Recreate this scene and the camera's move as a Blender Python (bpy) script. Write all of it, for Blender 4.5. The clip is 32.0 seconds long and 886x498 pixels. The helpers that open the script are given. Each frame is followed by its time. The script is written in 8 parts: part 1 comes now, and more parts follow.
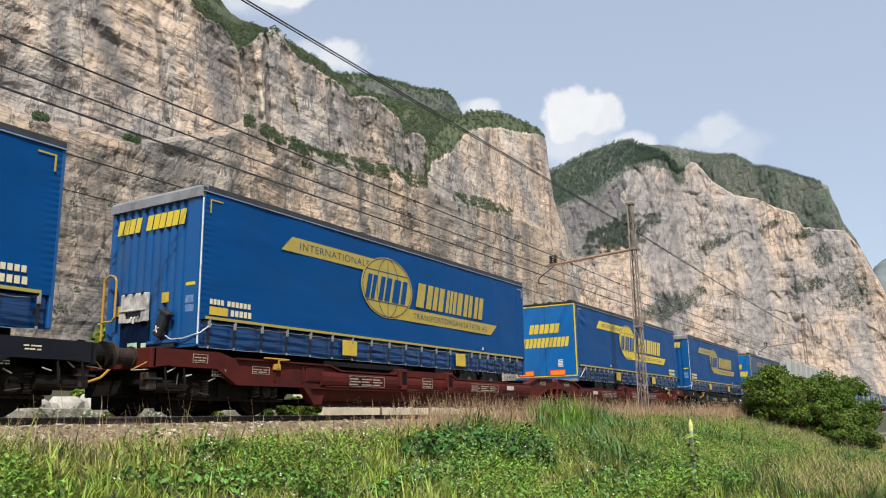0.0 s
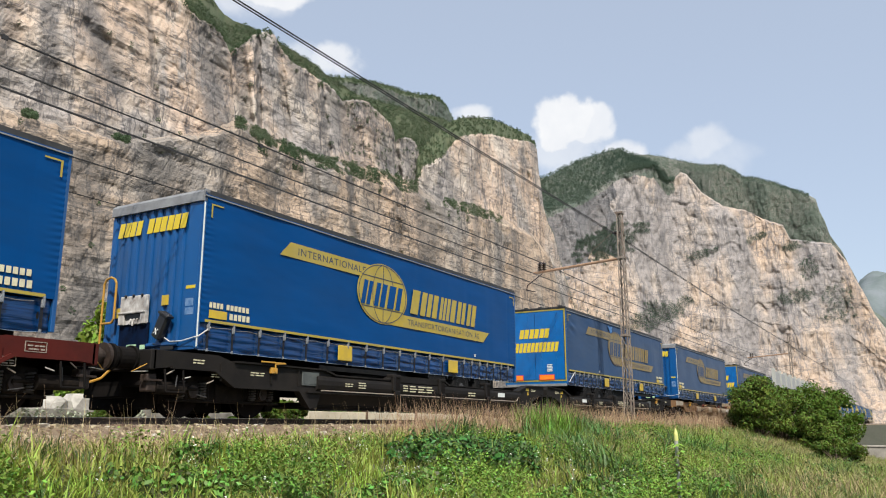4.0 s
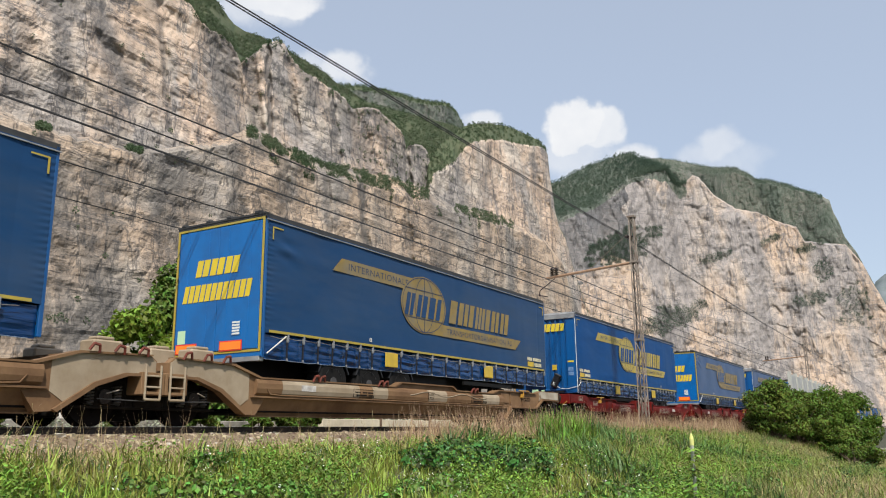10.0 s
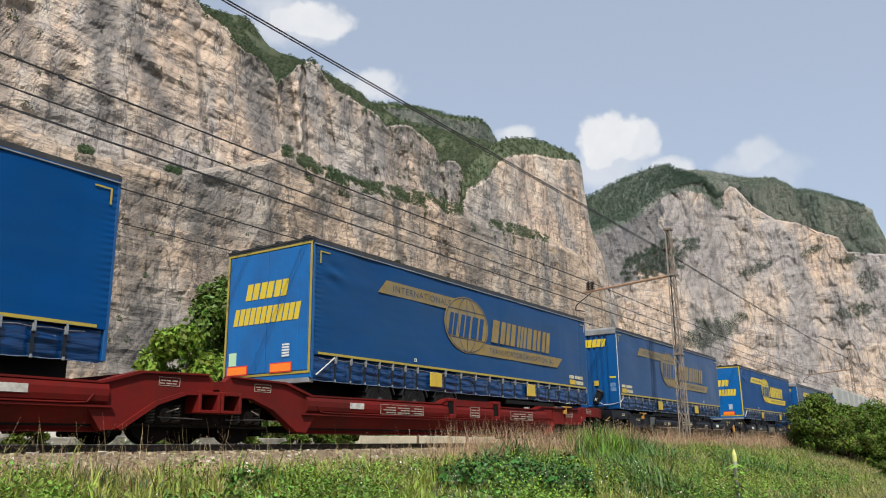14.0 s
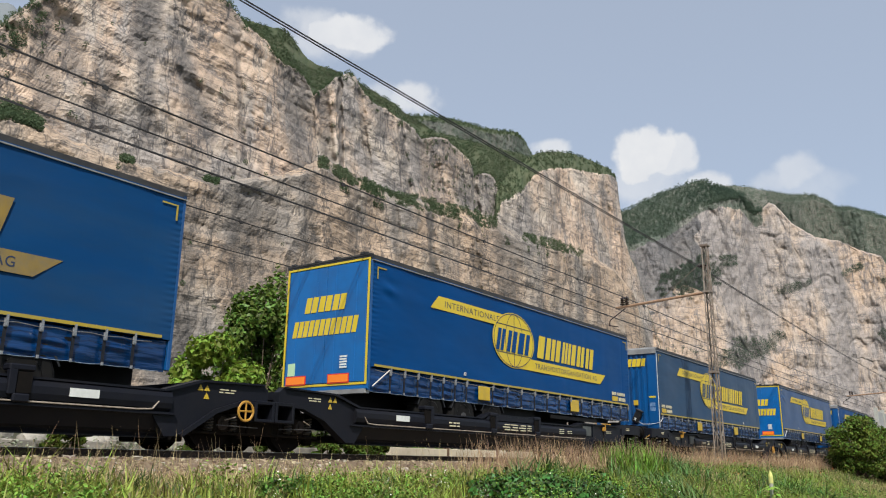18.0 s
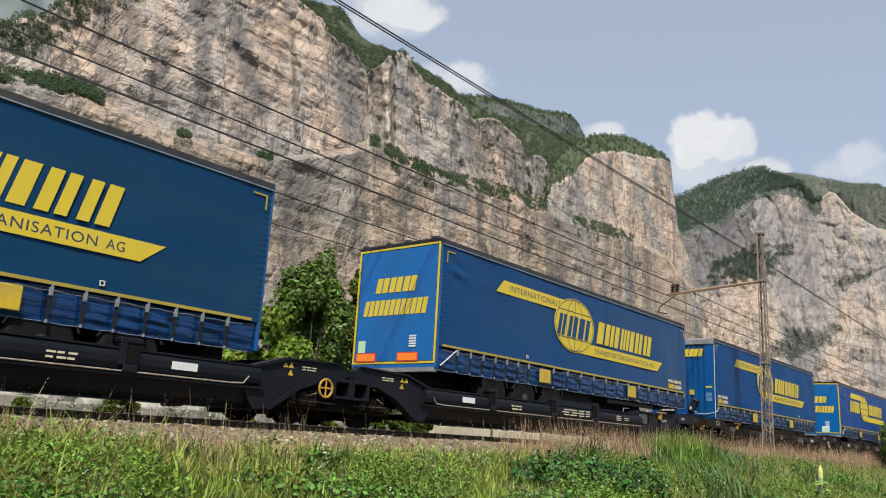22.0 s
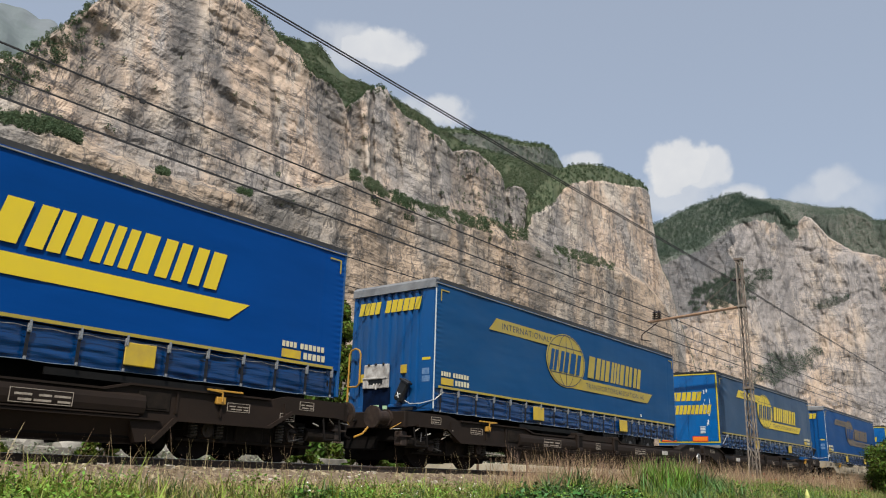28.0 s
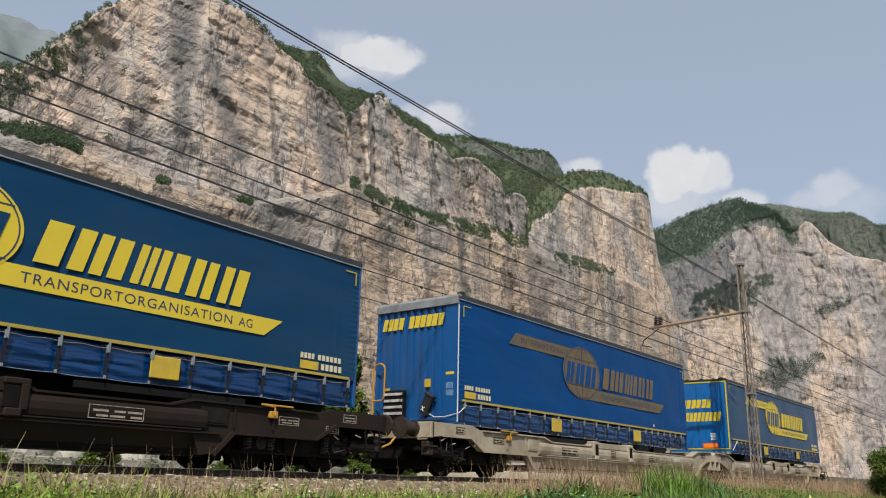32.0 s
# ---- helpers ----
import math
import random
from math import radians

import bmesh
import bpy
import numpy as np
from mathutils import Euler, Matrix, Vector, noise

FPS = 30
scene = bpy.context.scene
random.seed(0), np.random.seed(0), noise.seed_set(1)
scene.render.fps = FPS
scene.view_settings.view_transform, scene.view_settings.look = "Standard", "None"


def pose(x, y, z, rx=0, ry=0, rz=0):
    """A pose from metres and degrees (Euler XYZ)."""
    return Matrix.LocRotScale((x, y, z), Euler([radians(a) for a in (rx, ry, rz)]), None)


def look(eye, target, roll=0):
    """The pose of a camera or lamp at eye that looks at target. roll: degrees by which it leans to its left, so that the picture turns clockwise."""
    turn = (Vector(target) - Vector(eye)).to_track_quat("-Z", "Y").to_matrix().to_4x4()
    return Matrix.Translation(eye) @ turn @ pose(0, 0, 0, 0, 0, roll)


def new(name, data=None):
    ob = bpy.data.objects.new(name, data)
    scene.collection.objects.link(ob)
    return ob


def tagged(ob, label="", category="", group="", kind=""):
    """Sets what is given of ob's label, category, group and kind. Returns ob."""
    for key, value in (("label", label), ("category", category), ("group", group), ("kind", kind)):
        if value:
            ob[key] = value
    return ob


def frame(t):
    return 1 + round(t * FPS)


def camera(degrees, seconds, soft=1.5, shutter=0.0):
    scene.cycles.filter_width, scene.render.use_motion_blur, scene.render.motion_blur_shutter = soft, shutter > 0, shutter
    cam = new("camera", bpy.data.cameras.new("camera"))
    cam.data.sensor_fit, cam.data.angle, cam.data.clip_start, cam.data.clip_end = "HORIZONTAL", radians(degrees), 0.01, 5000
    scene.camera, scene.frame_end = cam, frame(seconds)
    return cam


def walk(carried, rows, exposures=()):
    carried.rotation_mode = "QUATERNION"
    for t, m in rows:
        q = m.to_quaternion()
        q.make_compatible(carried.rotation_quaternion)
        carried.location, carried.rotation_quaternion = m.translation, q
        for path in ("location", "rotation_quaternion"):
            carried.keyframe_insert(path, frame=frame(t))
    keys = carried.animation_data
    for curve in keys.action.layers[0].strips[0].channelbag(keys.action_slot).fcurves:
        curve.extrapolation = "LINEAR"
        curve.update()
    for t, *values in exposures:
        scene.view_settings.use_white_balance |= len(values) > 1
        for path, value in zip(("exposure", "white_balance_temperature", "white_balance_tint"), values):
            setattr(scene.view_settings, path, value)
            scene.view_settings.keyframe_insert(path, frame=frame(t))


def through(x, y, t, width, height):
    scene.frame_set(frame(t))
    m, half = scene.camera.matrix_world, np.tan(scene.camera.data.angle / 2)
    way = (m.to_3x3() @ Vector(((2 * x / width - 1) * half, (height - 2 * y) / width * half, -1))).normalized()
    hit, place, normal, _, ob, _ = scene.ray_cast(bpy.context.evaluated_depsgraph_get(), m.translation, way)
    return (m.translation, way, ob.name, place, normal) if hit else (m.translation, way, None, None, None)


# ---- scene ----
# The camera stands on the slope below the track; it only turns in the hand.
cam = camera(58.24, 32.0, soft=1.1)
EYE = (0.0, 0.0, -0.12)
# seconds, pitch above level, lean, heading
TURNS = (
    (0.0, 12.05, 0.93, -58.94),    (0.5, 12.28, 1.44, -58.80),    (1.0, 12.36, 1.18, -59.02),
    (1.5, 12.48, 0.20, -59.40),    (2.0, 12.59, 0.04, -59.55),    (2.5, 12.68, -0.13, -59.67),
    (3.0, 12.70, -0.02, -59.75),    (3.5, 12.40, 0.02, -59.86),    (5.5, 12.82, 0.22, -60.07),
    (6.0, 12.87, 0.12, -59.35),    (6.5, 12.75, -0.07, -58.93),    (7.0, 12.81, -0.06, -58.87),
    (7.5, 12.67, 0.04, -58.93),    (8.0, 12.75, 0.23, -58.99),    (8.5, 12.85, 0.26, -59.06),
    (9.0, 12.90, 0.26, -59.06),    (9.5, 13.01, 0.36, -59.04),    (10.0, 12.89, 0.55, -58.94),
    (10.5, 12.82, 1.10, -58.76),    (11.0, 12.97, 1.12, -58.80),    (11.5, 13.13, 0.96, -58.35),
    (12.0, 13.30, 0.90, -57.98),    (12.5, 13.62, 0.74, -57.56),    (13.0, 13.78, 0.67, -57.26),
    (13.5, 13.90, 0.67, -56.78),    (14.0, 14.05, 0.72, -56.33),    (14.5, 14.15, 0.60, -56.08),
    (16.5, 14.57, -0.01, -55.69),    (17.0, 14.72, -0.10, -55.53),    (17.5, 14.86, -0.40, -54.96),
    (18.0, 14.95, -0.73, -54.22),    (18.5, 15.05, -0.80, -54.02),    (19.0, 14.69, -0.47, -53.75),
    (19.5, 14.59, -0.80, -53.07),    (20.0, 14.65, -0.92, -52.54),    (20.5, 14.35, -0.79, -50.84),
    (21.0, 13.68, -1.39, -50.63),    (21.5, 13.33, -2.35, -50.95),    (22.0, 13.45, -3.09, -51.20),
    (22.5, 13.55, -3.33, -51.41),    (23.0, 13.72, -3.23, -51.48),    (23.5, 13.81, -2.83, -51.51),
    (24.0, 13.90, -2.27, -51.55),    (24.5, 14.13, -2.16, -51.61),    (25.0, 14.54, -2.01, -51.67),
    (25.5, 14.84, -1.51, -51.63),    (27.5, 15.64, -1.75, -52.12),    (28.0, 15.80, -1.58, -52.18),
    (28.5, 15.92, -0.94, -52.12),    (29.0, 16.02, -0.86, -52.11),    (29.5, 16.13, -0.89, -52.22),
    (30.0, 16.25, -0.98, -52.33),    (30.5, 16.36, -1.10, -52.50),    (31.0, 16.48, -1.16, -52.32),
    (31.5, 16.58, -1.27, -52.29),    (32.0, 16.32, -1.25, -52.04),
)
walk(cam, [(t, pose(*EYE, 90 + up, lean, turn)) for t, up, lean, turn in TURNS],
     [(0, 0.24), (3, 0.28), (6, 0.28), (9, 0.24), (13, 0.15), (17, 0.07), (21, 0.06), (23, 0.09), (25, -0.02), (28, -0.07), (32, -0.06)])

# ---- light ----
world = bpy.data.worlds.new("sky")
scene.world = world
world.use_nodes = True
SUN_TO = Vector((-0.50, -0.42, 0.76)).normalized()
SUN_EL = math.asin(SUN_TO.z)
SUN_AZ = math.atan2(SUN_TO.x, SUN_TO.y)


def build_sky():
    """Clear summer sky with a few heaped clouds over the ridges."""
    nt = world.node_tree
    n, l = nt.nodes, nt.links
    n.clear()
    out = n.new("ShaderNodeOutputWorld")
    bg = n.new("ShaderNodeBackground")
    bg.inputs["Strength"].default_value = 0.118
    sky = n.new("ShaderNodeTexSky")
    sky.sky_type = "NISHITA"
    sky.sun_disc = False
    sky.sun_elevation = SUN_EL
    sky.sun_rotation = SUN_AZ
    sky.air_density, sky.dust_density, sky.ozone_density = 1.0, 1.6, 1.4
    co = n.new("ShaderNodeTexCoord")
    wob = n.new("ShaderNodeTexNoise")
    wob.inputs["Scale"].default_value = 22
    wob.inputs["Detail"].default_value = 5
    wob.inputs["Roughness"].default_value = 0.5
    l.new(co.outputs["Generated"], wob.inputs["Vector"])
    big = n.new("ShaderNodeTexNoise")
    big.inputs["Scale"].default_value = 17
    big.inputs["Detail"].default_value = 4
    l.new(co.outputs["Generated"], big.inputs["Vector"])
    total = None
    # heading from north (+y) to +x, height, half width, half height (degrees), density, softness
    for az, el, w, h, dens, soft in ((68.9, 21.2, 2.3, 2.2, 1.0, 0.5), (71.0, 20.7, 2.0, 1.6, 0.9, 0.6), (69.4, 19.3, 3.4, 2.4, 0.6, 1.0), (79.1, 19.1, 2.1, 1.4, 0.55, 0.9), (77.7, 18.7, 1.8, 1.0, 0.45, 0.9), (79.6, 17.9, 3.0, 1.6, 0.3, 1.0),
                                     (51.4, 25.6, 2.9, 1.4, 0.8, 0.8), (49.2, 25.9, 1.9, 1.1, 0.55, 0.9), (46.2, 30.0, 3.4, 1.6, 1.0, 0.6), (43.5, 30.4, 2.8, 1.4, 0.7, 0.9), (44.6, 29.2, 3.4, 1.7, 0.6, 1.0),
                                     (62.4, 22.1, 1.8, 0.8, 0.8, 0.8), (73.2, 18.9, 1.8, 0.9, 0.8, 0.8)):
        a, e = radians(az), radians(el)
        c = Vector((math.sin(a) * math.cos(e), math.cos(a) * math.cos(e), math.sin(e)))
        east = Vector((math.cos(a), -math.sin(a), 0))
        up = c.cross(east) * -1
        if up.z < 0:
            up = -up
        terms = []
        for axis, half in ((east, radians(w)), (up, radians(h))):
            d = n.new("ShaderNodeVectorMath")
            d.operation = "DOT_PRODUCT"
            d.inputs[1].default_value = axis
            l.new(co.outputs["Generated"], d.inputs[0])
            m = n.new("ShaderNodeMath")
            m.operation = "SUBTRACT"
            m.inputs[1].default_value = c.dot(axis)
            l.new(d.outputs["Value"], m.inputs[0])
            q = n.new("ShaderNodeMath")
            q.operation = "DIVIDE"
            q.inputs[1].default_value = half
            l.new(m.outputs[0], q.inputs[0])
            s = n.new("ShaderNodeMath")
            s.operation = "MULTIPLY"
            l.new(q.outputs[0], s.inputs[0])
            l.new(q.outputs[0], s.inputs[1])
            terms.append(s)
        add = n.new("ShaderNodeMath")
        l.new(terms[0].outputs[0], add.inputs[0])
        l.new(terms[1].outputs[0], add.inputs[1])
        inv = n.new("ShaderNodeMath")
        inv.operation = "SUBTRACT"
        inv.inputs[0].default_value = 1
        l.new(add.outputs[0], inv.inputs[1])
        wobbled = n.new("ShaderNodeMath")
        wobbled.operation = "MULTIPLY_ADD"
        wobbled.inputs[1].default_value = 2.8
        l.new(wob.outputs["Fac"], wobbled.inputs[0])
        l.new(inv.outputs[0], wobbled.inputs[2])
        rng = n.new("ShaderNodeMapRange")
        rng.interpolation_type = "SMOOTHSTEP"
        rng.inputs["From Min"].default_value = 1.72 - 0.45 * soft
        rng.inputs["From Max"].default_value = 1.72 + 0.65 * soft
        rng.inputs["To Max"].default_value = dens
        l.new(wobbled.outputs[0], rng.inputs["Value"])
        if total is None:
            total = rng.outputs[0]
        else:
            mx = n.new("ShaderNodeMath")
            mx.operation = "MAXIMUM"
            l.new(total, mx.inputs[0])
            l.new(rng.outputs[0], mx.inputs[1])
            total = mx.outputs[0]
    tone = n.new("ShaderNodeMixRGB")
    tone.inputs[1].default_value = (5.0, 5.3, 5.9, 1)
    tone.inputs[2].default_value = (7.7, 7.65, 7.5, 1)
    l.new(big.outputs["Fac"], tone.inputs[0])
    # a thin summer veil pales the blue
    veil = n.new("ShaderNodeMixRGB")
    veil.inputs[0].default_value = 0.5
    veil.inputs[2].default_value = (5.2, 5.8, 6.75, 1)
    l.new(sky.outputs[0], veil.inputs[1])
    mix = n.new("ShaderNodeMixRGB")
    l.new(total, mix.inputs[0])
    l.new(veil.outputs[0], mix.inputs[1])
    l.new(tone.outputs[0], mix.inputs[2])
    l.new(mix.outputs[0], bg.inputs["Color"])
    l.new(bg.outputs[0], out.inputs["Surface"])


build_sky()
sun_lamp = bpy.data.lights.new("sun", "SUN")
sun_lamp.energy, sun_lamp.angle, sun_lamp.color = 4.8, radians(0.53), (1.0, 0.955, 0.89)
sun = new("sun", sun_lamp)
sun.matrix_basis = look((0, 0, 60), Vector((0, 0, 60)) - SUN_TO)

# ---- materials ----


def surf(name, col, col2=None, scale=3.0, rough=0.6, metal=0.0, bump=0.0, bscale=40.0, stretch=(1, 1, 1), grime=None, grime_amt=0.35, gscale=0.8,
         spec=0.5, vary=0.0, two=False):
    """Base colour with a second tone, coarse grime, fine relief."""
    m = bpy.data.materials.new(name)
    m.use_nodes = True
    nt = m.node_tree
    n, l = nt.nodes, nt.links
    b = n["Principled BSDF"]
    b.inputs["Roughness"].default_value = rough
    b.inputs["Metallic"].default_value = metal
    b.inputs["Specular IOR Level"].default_value = spec
    co = n.new("ShaderNodeTexCoord")
    mp = n.new("ShaderNodeMapping")
    mp.inputs["Scale"].default_value = stretch
    l.new(co.outputs["Object"], mp.inputs["Vector"])
    last = None
    rgb = n.new("ShaderNodeRGB")
    rgb.outputs[0].default_value = (*col, 1)
    last = rgb.outputs[0]
    if col2:
        t = n.new("ShaderNodeTexNoise")
        t.inputs["Scale"].default_value = scale
        t.inputs["Detail"].default_value = 6
        t.inputs["Roughness"].default_value = 0.6
        l.new(mp.outputs[0], t.inputs["Vector"])
        r = n.new("ShaderNodeMapRange")
        r.inputs["From Min"].default_value, r.inputs["From Max"].default_value = 0.35, 0.65
        l.new(t.outputs["Fac"], r.inputs["Value"])
        mx = n.new("ShaderNodeMixRGB")
        l.new(r.outputs[0], mx.inputs[0])
        l.new(last, mx.inputs[1])
        mx.inputs[2].default_value = (*col2, 1)
        last = mx.outputs[0]
    if grime:
        t = n.new("ShaderNodeTexNoise")
        t.inputs["Scale"].default_value = gscale
        t.inputs["Detail"].default_value = 8
        t.inputs["Roughness"].default_value = 0.7
        l.new(mp.outputs[0], t.inputs["Vector"])
        r = n.new("ShaderNodeMapRange")
        r.inputs["From Min"].default_value, r.inputs["From Max"].default_value = 0.45, 0.75
        r.inputs["To Max"].default_value = grime_amt
        l.new(t.outputs["Fac"], r.inputs["Value"])
        mx = n.new("ShaderNodeMixRGB")
        l.new(r.outputs[0], mx.inputs[0])
        l.new(last, mx.inputs[1])
        mx.inputs[2].default_value = (*grime, 1)
        last = mx.outputs[0]
    if vary:
        isl = n.new("ShaderNodeNewGeometry")
        r = n.new("ShaderNodeMapRange")
        r.inputs["To Min"].default_value, r.inputs["To Max"].default_value = 1 - vary, 1 + vary
        l.new(isl.outputs["Random Per Island"], r.inputs["Value"])
        hs = n.new("ShaderNodeHueSaturation")
        l.new(r.outputs[0], hs.inputs["Value"])
        r2 = n.new("ShaderNodeMapRange")
        r2.inputs["To Min"].default_value, r2.inputs["To Max"].default_value = 0.5 - vary * 0.06, 0.5 + vary * 0.06
        l.new(isl.outputs["Random Per Island"], r2.inputs["Value"])
        l.new(r2.outputs[0], hs.inputs["Hue"])
        l.new(last, hs.inputs["Color"])
        last = hs.outputs[0]
    l.new(last, b.inputs["Base Color"])
    if bump:
        t = n.new("ShaderNodeTexNoise")
        t.inputs["Scale"].default_value = bscale
        t.inputs["Detail"].default_value = 5
        l.new(mp.outputs[0], t.inputs["Vector"])
        bp = n.new("ShaderNodeBump")
        bp.inputs["Strength"].default_value = 0.6
        bp.inputs["Distance"].default_value = bump
        l.new(t.outputs["Fac"], bp.inputs["Height"])
        l.new(bp.outputs[0], b.inputs["Normal"])
    return m


def leaf(name, col, vary=0.45, through=0.25, col2=None, scale=3.0, matte=False):
    """Leaves and blades: rough, a little light passing through."""
    m = surf(name, col, col2, scale, rough=0.5, spec=0.28, vary=vary)
    b = m.node_tree.nodes["Principled BSDF"]
    tr = m.node_tree.nodes.new("ShaderNodeBsdfTranslucent")
    mix = m.node_tree.nodes.new("ShaderNodeMixShader")
    mix.inputs[0].default_value = through
    l = m.node_tree.links
    src = b.inputs["Base Color"].links[0].from_socket
    l.new(src, tr.inputs["Color"])
    l.new(b.outputs[0], mix.inputs[1])
    l.new(tr.outputs[0], mix.inputs[2])
    l.new(mix.outputs[0], m.node_tree.nodes["Material Output"].inputs["Surface"])
    if matte:
        b.inputs["Specular IOR Level"].default_value = 0.08
    return m


def rock(name, warm, pale, grey, dark, unit=1.0, beds=0.6, relief=1.0, tall=1.0):
    """Limestone wall: ochre and grey fields, dark water streaks, level beds."""
    m = bpy.data.materials.new(name)
    m.use_nodes = True
    nt = m.node_tree
    n, l = nt.nodes, nt.links
    b = n["Principled BSDF"]
    b.inputs["Roughness"].default_value = 0.92
    b.inputs["Specular IOR Level"].default_value = 0.15
    co = n.new("ShaderNodeTexCoord")

    def noise_at(scale, stretch, detail=6, rough=0.6):
        mp = n.new("ShaderNodeMapping")
        mp.inputs["Scale"].default_value = [stretch[0] / unit, stretch[1] / unit, stretch[2] * (tall if stretch[2] <= 1 else 1.0) / unit]
        l.new(co.outputs["Object"], mp.inputs["Vector"])
        t = n.new("ShaderNodeTexNoise")
        t.inputs["Scale"].default_value = scale
        t.inputs["Detail"].default_value = detail
        t.inputs["Roughness"].default_value = rough
        l.new(mp.outputs[0], t.inputs["Vector"])
        return t.outputs["Fac"]

    def ramp(v, lo, hi, to=1.0):
        r = n.new("ShaderNodeMapRange")
        r.interpolation_type = "SMOOTHSTEP"
        r.inputs["From Min"].default_value, r.inputs["From Max"].default_value, r.inputs["To Max"].default_value = lo, hi, to
        l.new(v, r.inputs["Value"])
        return r.outputs[0]

    def mix(f, a, c):
        x = n.new("ShaderNodeMixRGB")
        l.new(f, x.inputs[0])
        if isinstance(a, tuple):
            x.inputs[1].default_value = (*a, 1)
        else:
            l.new(a, x.inputs[1])
        x.inputs[2].default_value = (*c, 1)
        return x.outputs[0]

    base = mix(ramp(noise_at(0.02, (1, 1, 0.7)), 0.42, 0.6), warm, pale)
    base = mix(ramp(noise_at(0.018, (1.1, 1.1, 0.85), 9, 0.66), 0.47, 0.59, 0.9), base, grey)
    base = mix(ramp(noise_at(0.16, (1.0, 1.0, 0.8), 9, 0.75), 0.48, 0.64, 0.5), base, grey)
    base = mix(ramp(noise_at(0.05, (1.2, 1.2, 0.22), 5, 0.6), 0.56, 0.70, 0.5), base, dark)
    base = mix(ramp(noise_at(0.020, (1.6, 1.6, 0.15), 5, 0.6), 0.53, 0.63, 0.5), base, tuple(0.55 * c for c in grey))
    base = mix(ramp(noise_at(0.33, (0.14, 0.14, 1.5), 6, 0.65), 0.56, 0.72, beds), base, dark)
    base = mix(ramp(noise_at(0.8, (1, 1, 0.8), 7, 0.75), 0.52, 0.70, 0.4), base, pale)
    base = mix(ramp(noise_at(0.9, (0.8, 0.8, 1.1), 6, 0.75), 0.57, 0.72, 0.5), base, dark)
    # freshly broken ochre faces; grey on the slabs and in the chutes, patina and painted recess shade together
    for layer, lo, hi, col in (("bare", 0.36, 0.56, warm), ("patina_shade", 0.24, 0.52, tuple(0.5 * c for c in grey))):
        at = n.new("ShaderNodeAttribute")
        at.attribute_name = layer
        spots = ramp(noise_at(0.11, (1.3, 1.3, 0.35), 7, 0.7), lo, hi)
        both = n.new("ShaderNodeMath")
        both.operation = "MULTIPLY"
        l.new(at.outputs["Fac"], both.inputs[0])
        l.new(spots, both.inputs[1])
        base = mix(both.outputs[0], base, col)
    for scale, stretch, lo, hi, amt, col in ((0.33, (0.14, 0.14, 1.5), 0.57, 0.72, beds * 0.7, dark), (1.3, (0.8, 0.8, 1.1), 0.58, 0.72, 0.45, dark), (0.9, (0.5, 0.5, 1.4), 0.56, 0.7, 0.35, pale)):
        base = mix(ramp(noise_at(scale, stretch, 6, 0.7), lo, hi, amt), base, col)
    # cracks: thin winding lines, upright and along the beds
    for scale, stretch, amt, thin in ((0.045, (1, 1, 0.30), 0.8, 0.020), (0.10, (1, 1, 0.35), 0.45, 0.018), (0.09, (0.2, 0.2, 1.2), 0.75, 0.020), (0.30, (0.3, 0.3, 1.1), 0.4, 0.02)):
        v = noise_at(scale, stretch, 5, 0.62)
        off = n.new("ShaderNodeMath")
        off.operation = "SUBTRACT"
        l.new(v, off.inputs[0])
        off.inputs[1].default_value = 0.5
        mag = n.new("ShaderNodeMath")
        mag.operation = "ABSOLUTE"
        l.new(off.outputs[0], mag.inputs[0])
        r = n.new("ShaderNodeMapRange")
        r.inputs["From Min"].default_value, r.inputs["From Max"].default_value = thin, 0.0
        r.inputs["To Max"].default_value = amt
        l.new(mag.outputs[0], r.inputs["Value"])
        base = mix(r.outputs[0], base, dark)
    l.new(base, b.inputs["Base Color"])
    h1 = noise_at(0.26, (1, 1, 0.8), 9, 0.72)
    h2 = noise_at(0.5, (0.15, 0.15, 1.6), 4, 0.6)
    add = n.new("ShaderNodeMath")
    add.operation = "MULTIPLY_ADD"
    l.new(h2, add.inputs[0])
    add.inputs[1].default_value = beds
    l.new(h1, add.inputs[2])
    bp = n.new("ShaderNodeBump")
    bp.inputs["Strength"].default_value = 1.0
    bp.inputs["Distance"].default_value = relief * unit
    l.new(add.outputs[0], bp.inputs["Height"])
    l.new(bp.outputs[0], b.inputs["Normal"])
    return m


ROCK = rock("limestone", (0.61, 0.455, 0.335), (0.60, 0.515, 0.425), (0.37, 0.338, 0.312), (0.098, 0.095, 0.097))
ROCK_LOW = rock("grey_limestone", (0.465, 0.35, 0.252), (0.45, 0.385, 0.312), (0.255, 0.233, 0.21), (0.085, 0.08, 0.077))
# darker copy of the rock: shade of the cliff's averted side, put into colour
ROCK_SHADED = rock("shaded_limestone", (0.19, 0.175, 0.165), (0.225, 0.214, 0.205), (0.14, 0.137, 0.138), (0.085, 0.085, 0.09), 1.6, 0.1, 2.0, 0.6)
ROCK_FAR = rock("limestone_far", (0.53, 0.40, 0.295), (0.49, 0.415, 0.345), (0.30, 0.277, 0.265), (0.155, 0.148, 0.148), 2.0, 0.12, 1.8, 0.5)
ROCK_SCRUB = rock("scrubby_limestone", (0.20, 0.20, 0.165), (0.25, 0.245, 0.215), (0.125, 0.15, 0.122), (0.095, 0.12, 0.095), 2.0, 0.1, 1.4)
# both woods lean bluer, the far one paler: distance haze mixed into the green
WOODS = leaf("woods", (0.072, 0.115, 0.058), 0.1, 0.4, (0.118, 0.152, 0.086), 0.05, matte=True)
WOODS_FAR = leaf("woods_far_haze_tint", (0.088, 0.132, 0.096), 0.08, 0.4, (0.118, 0.158, 0.112), 0.02, matte=True)
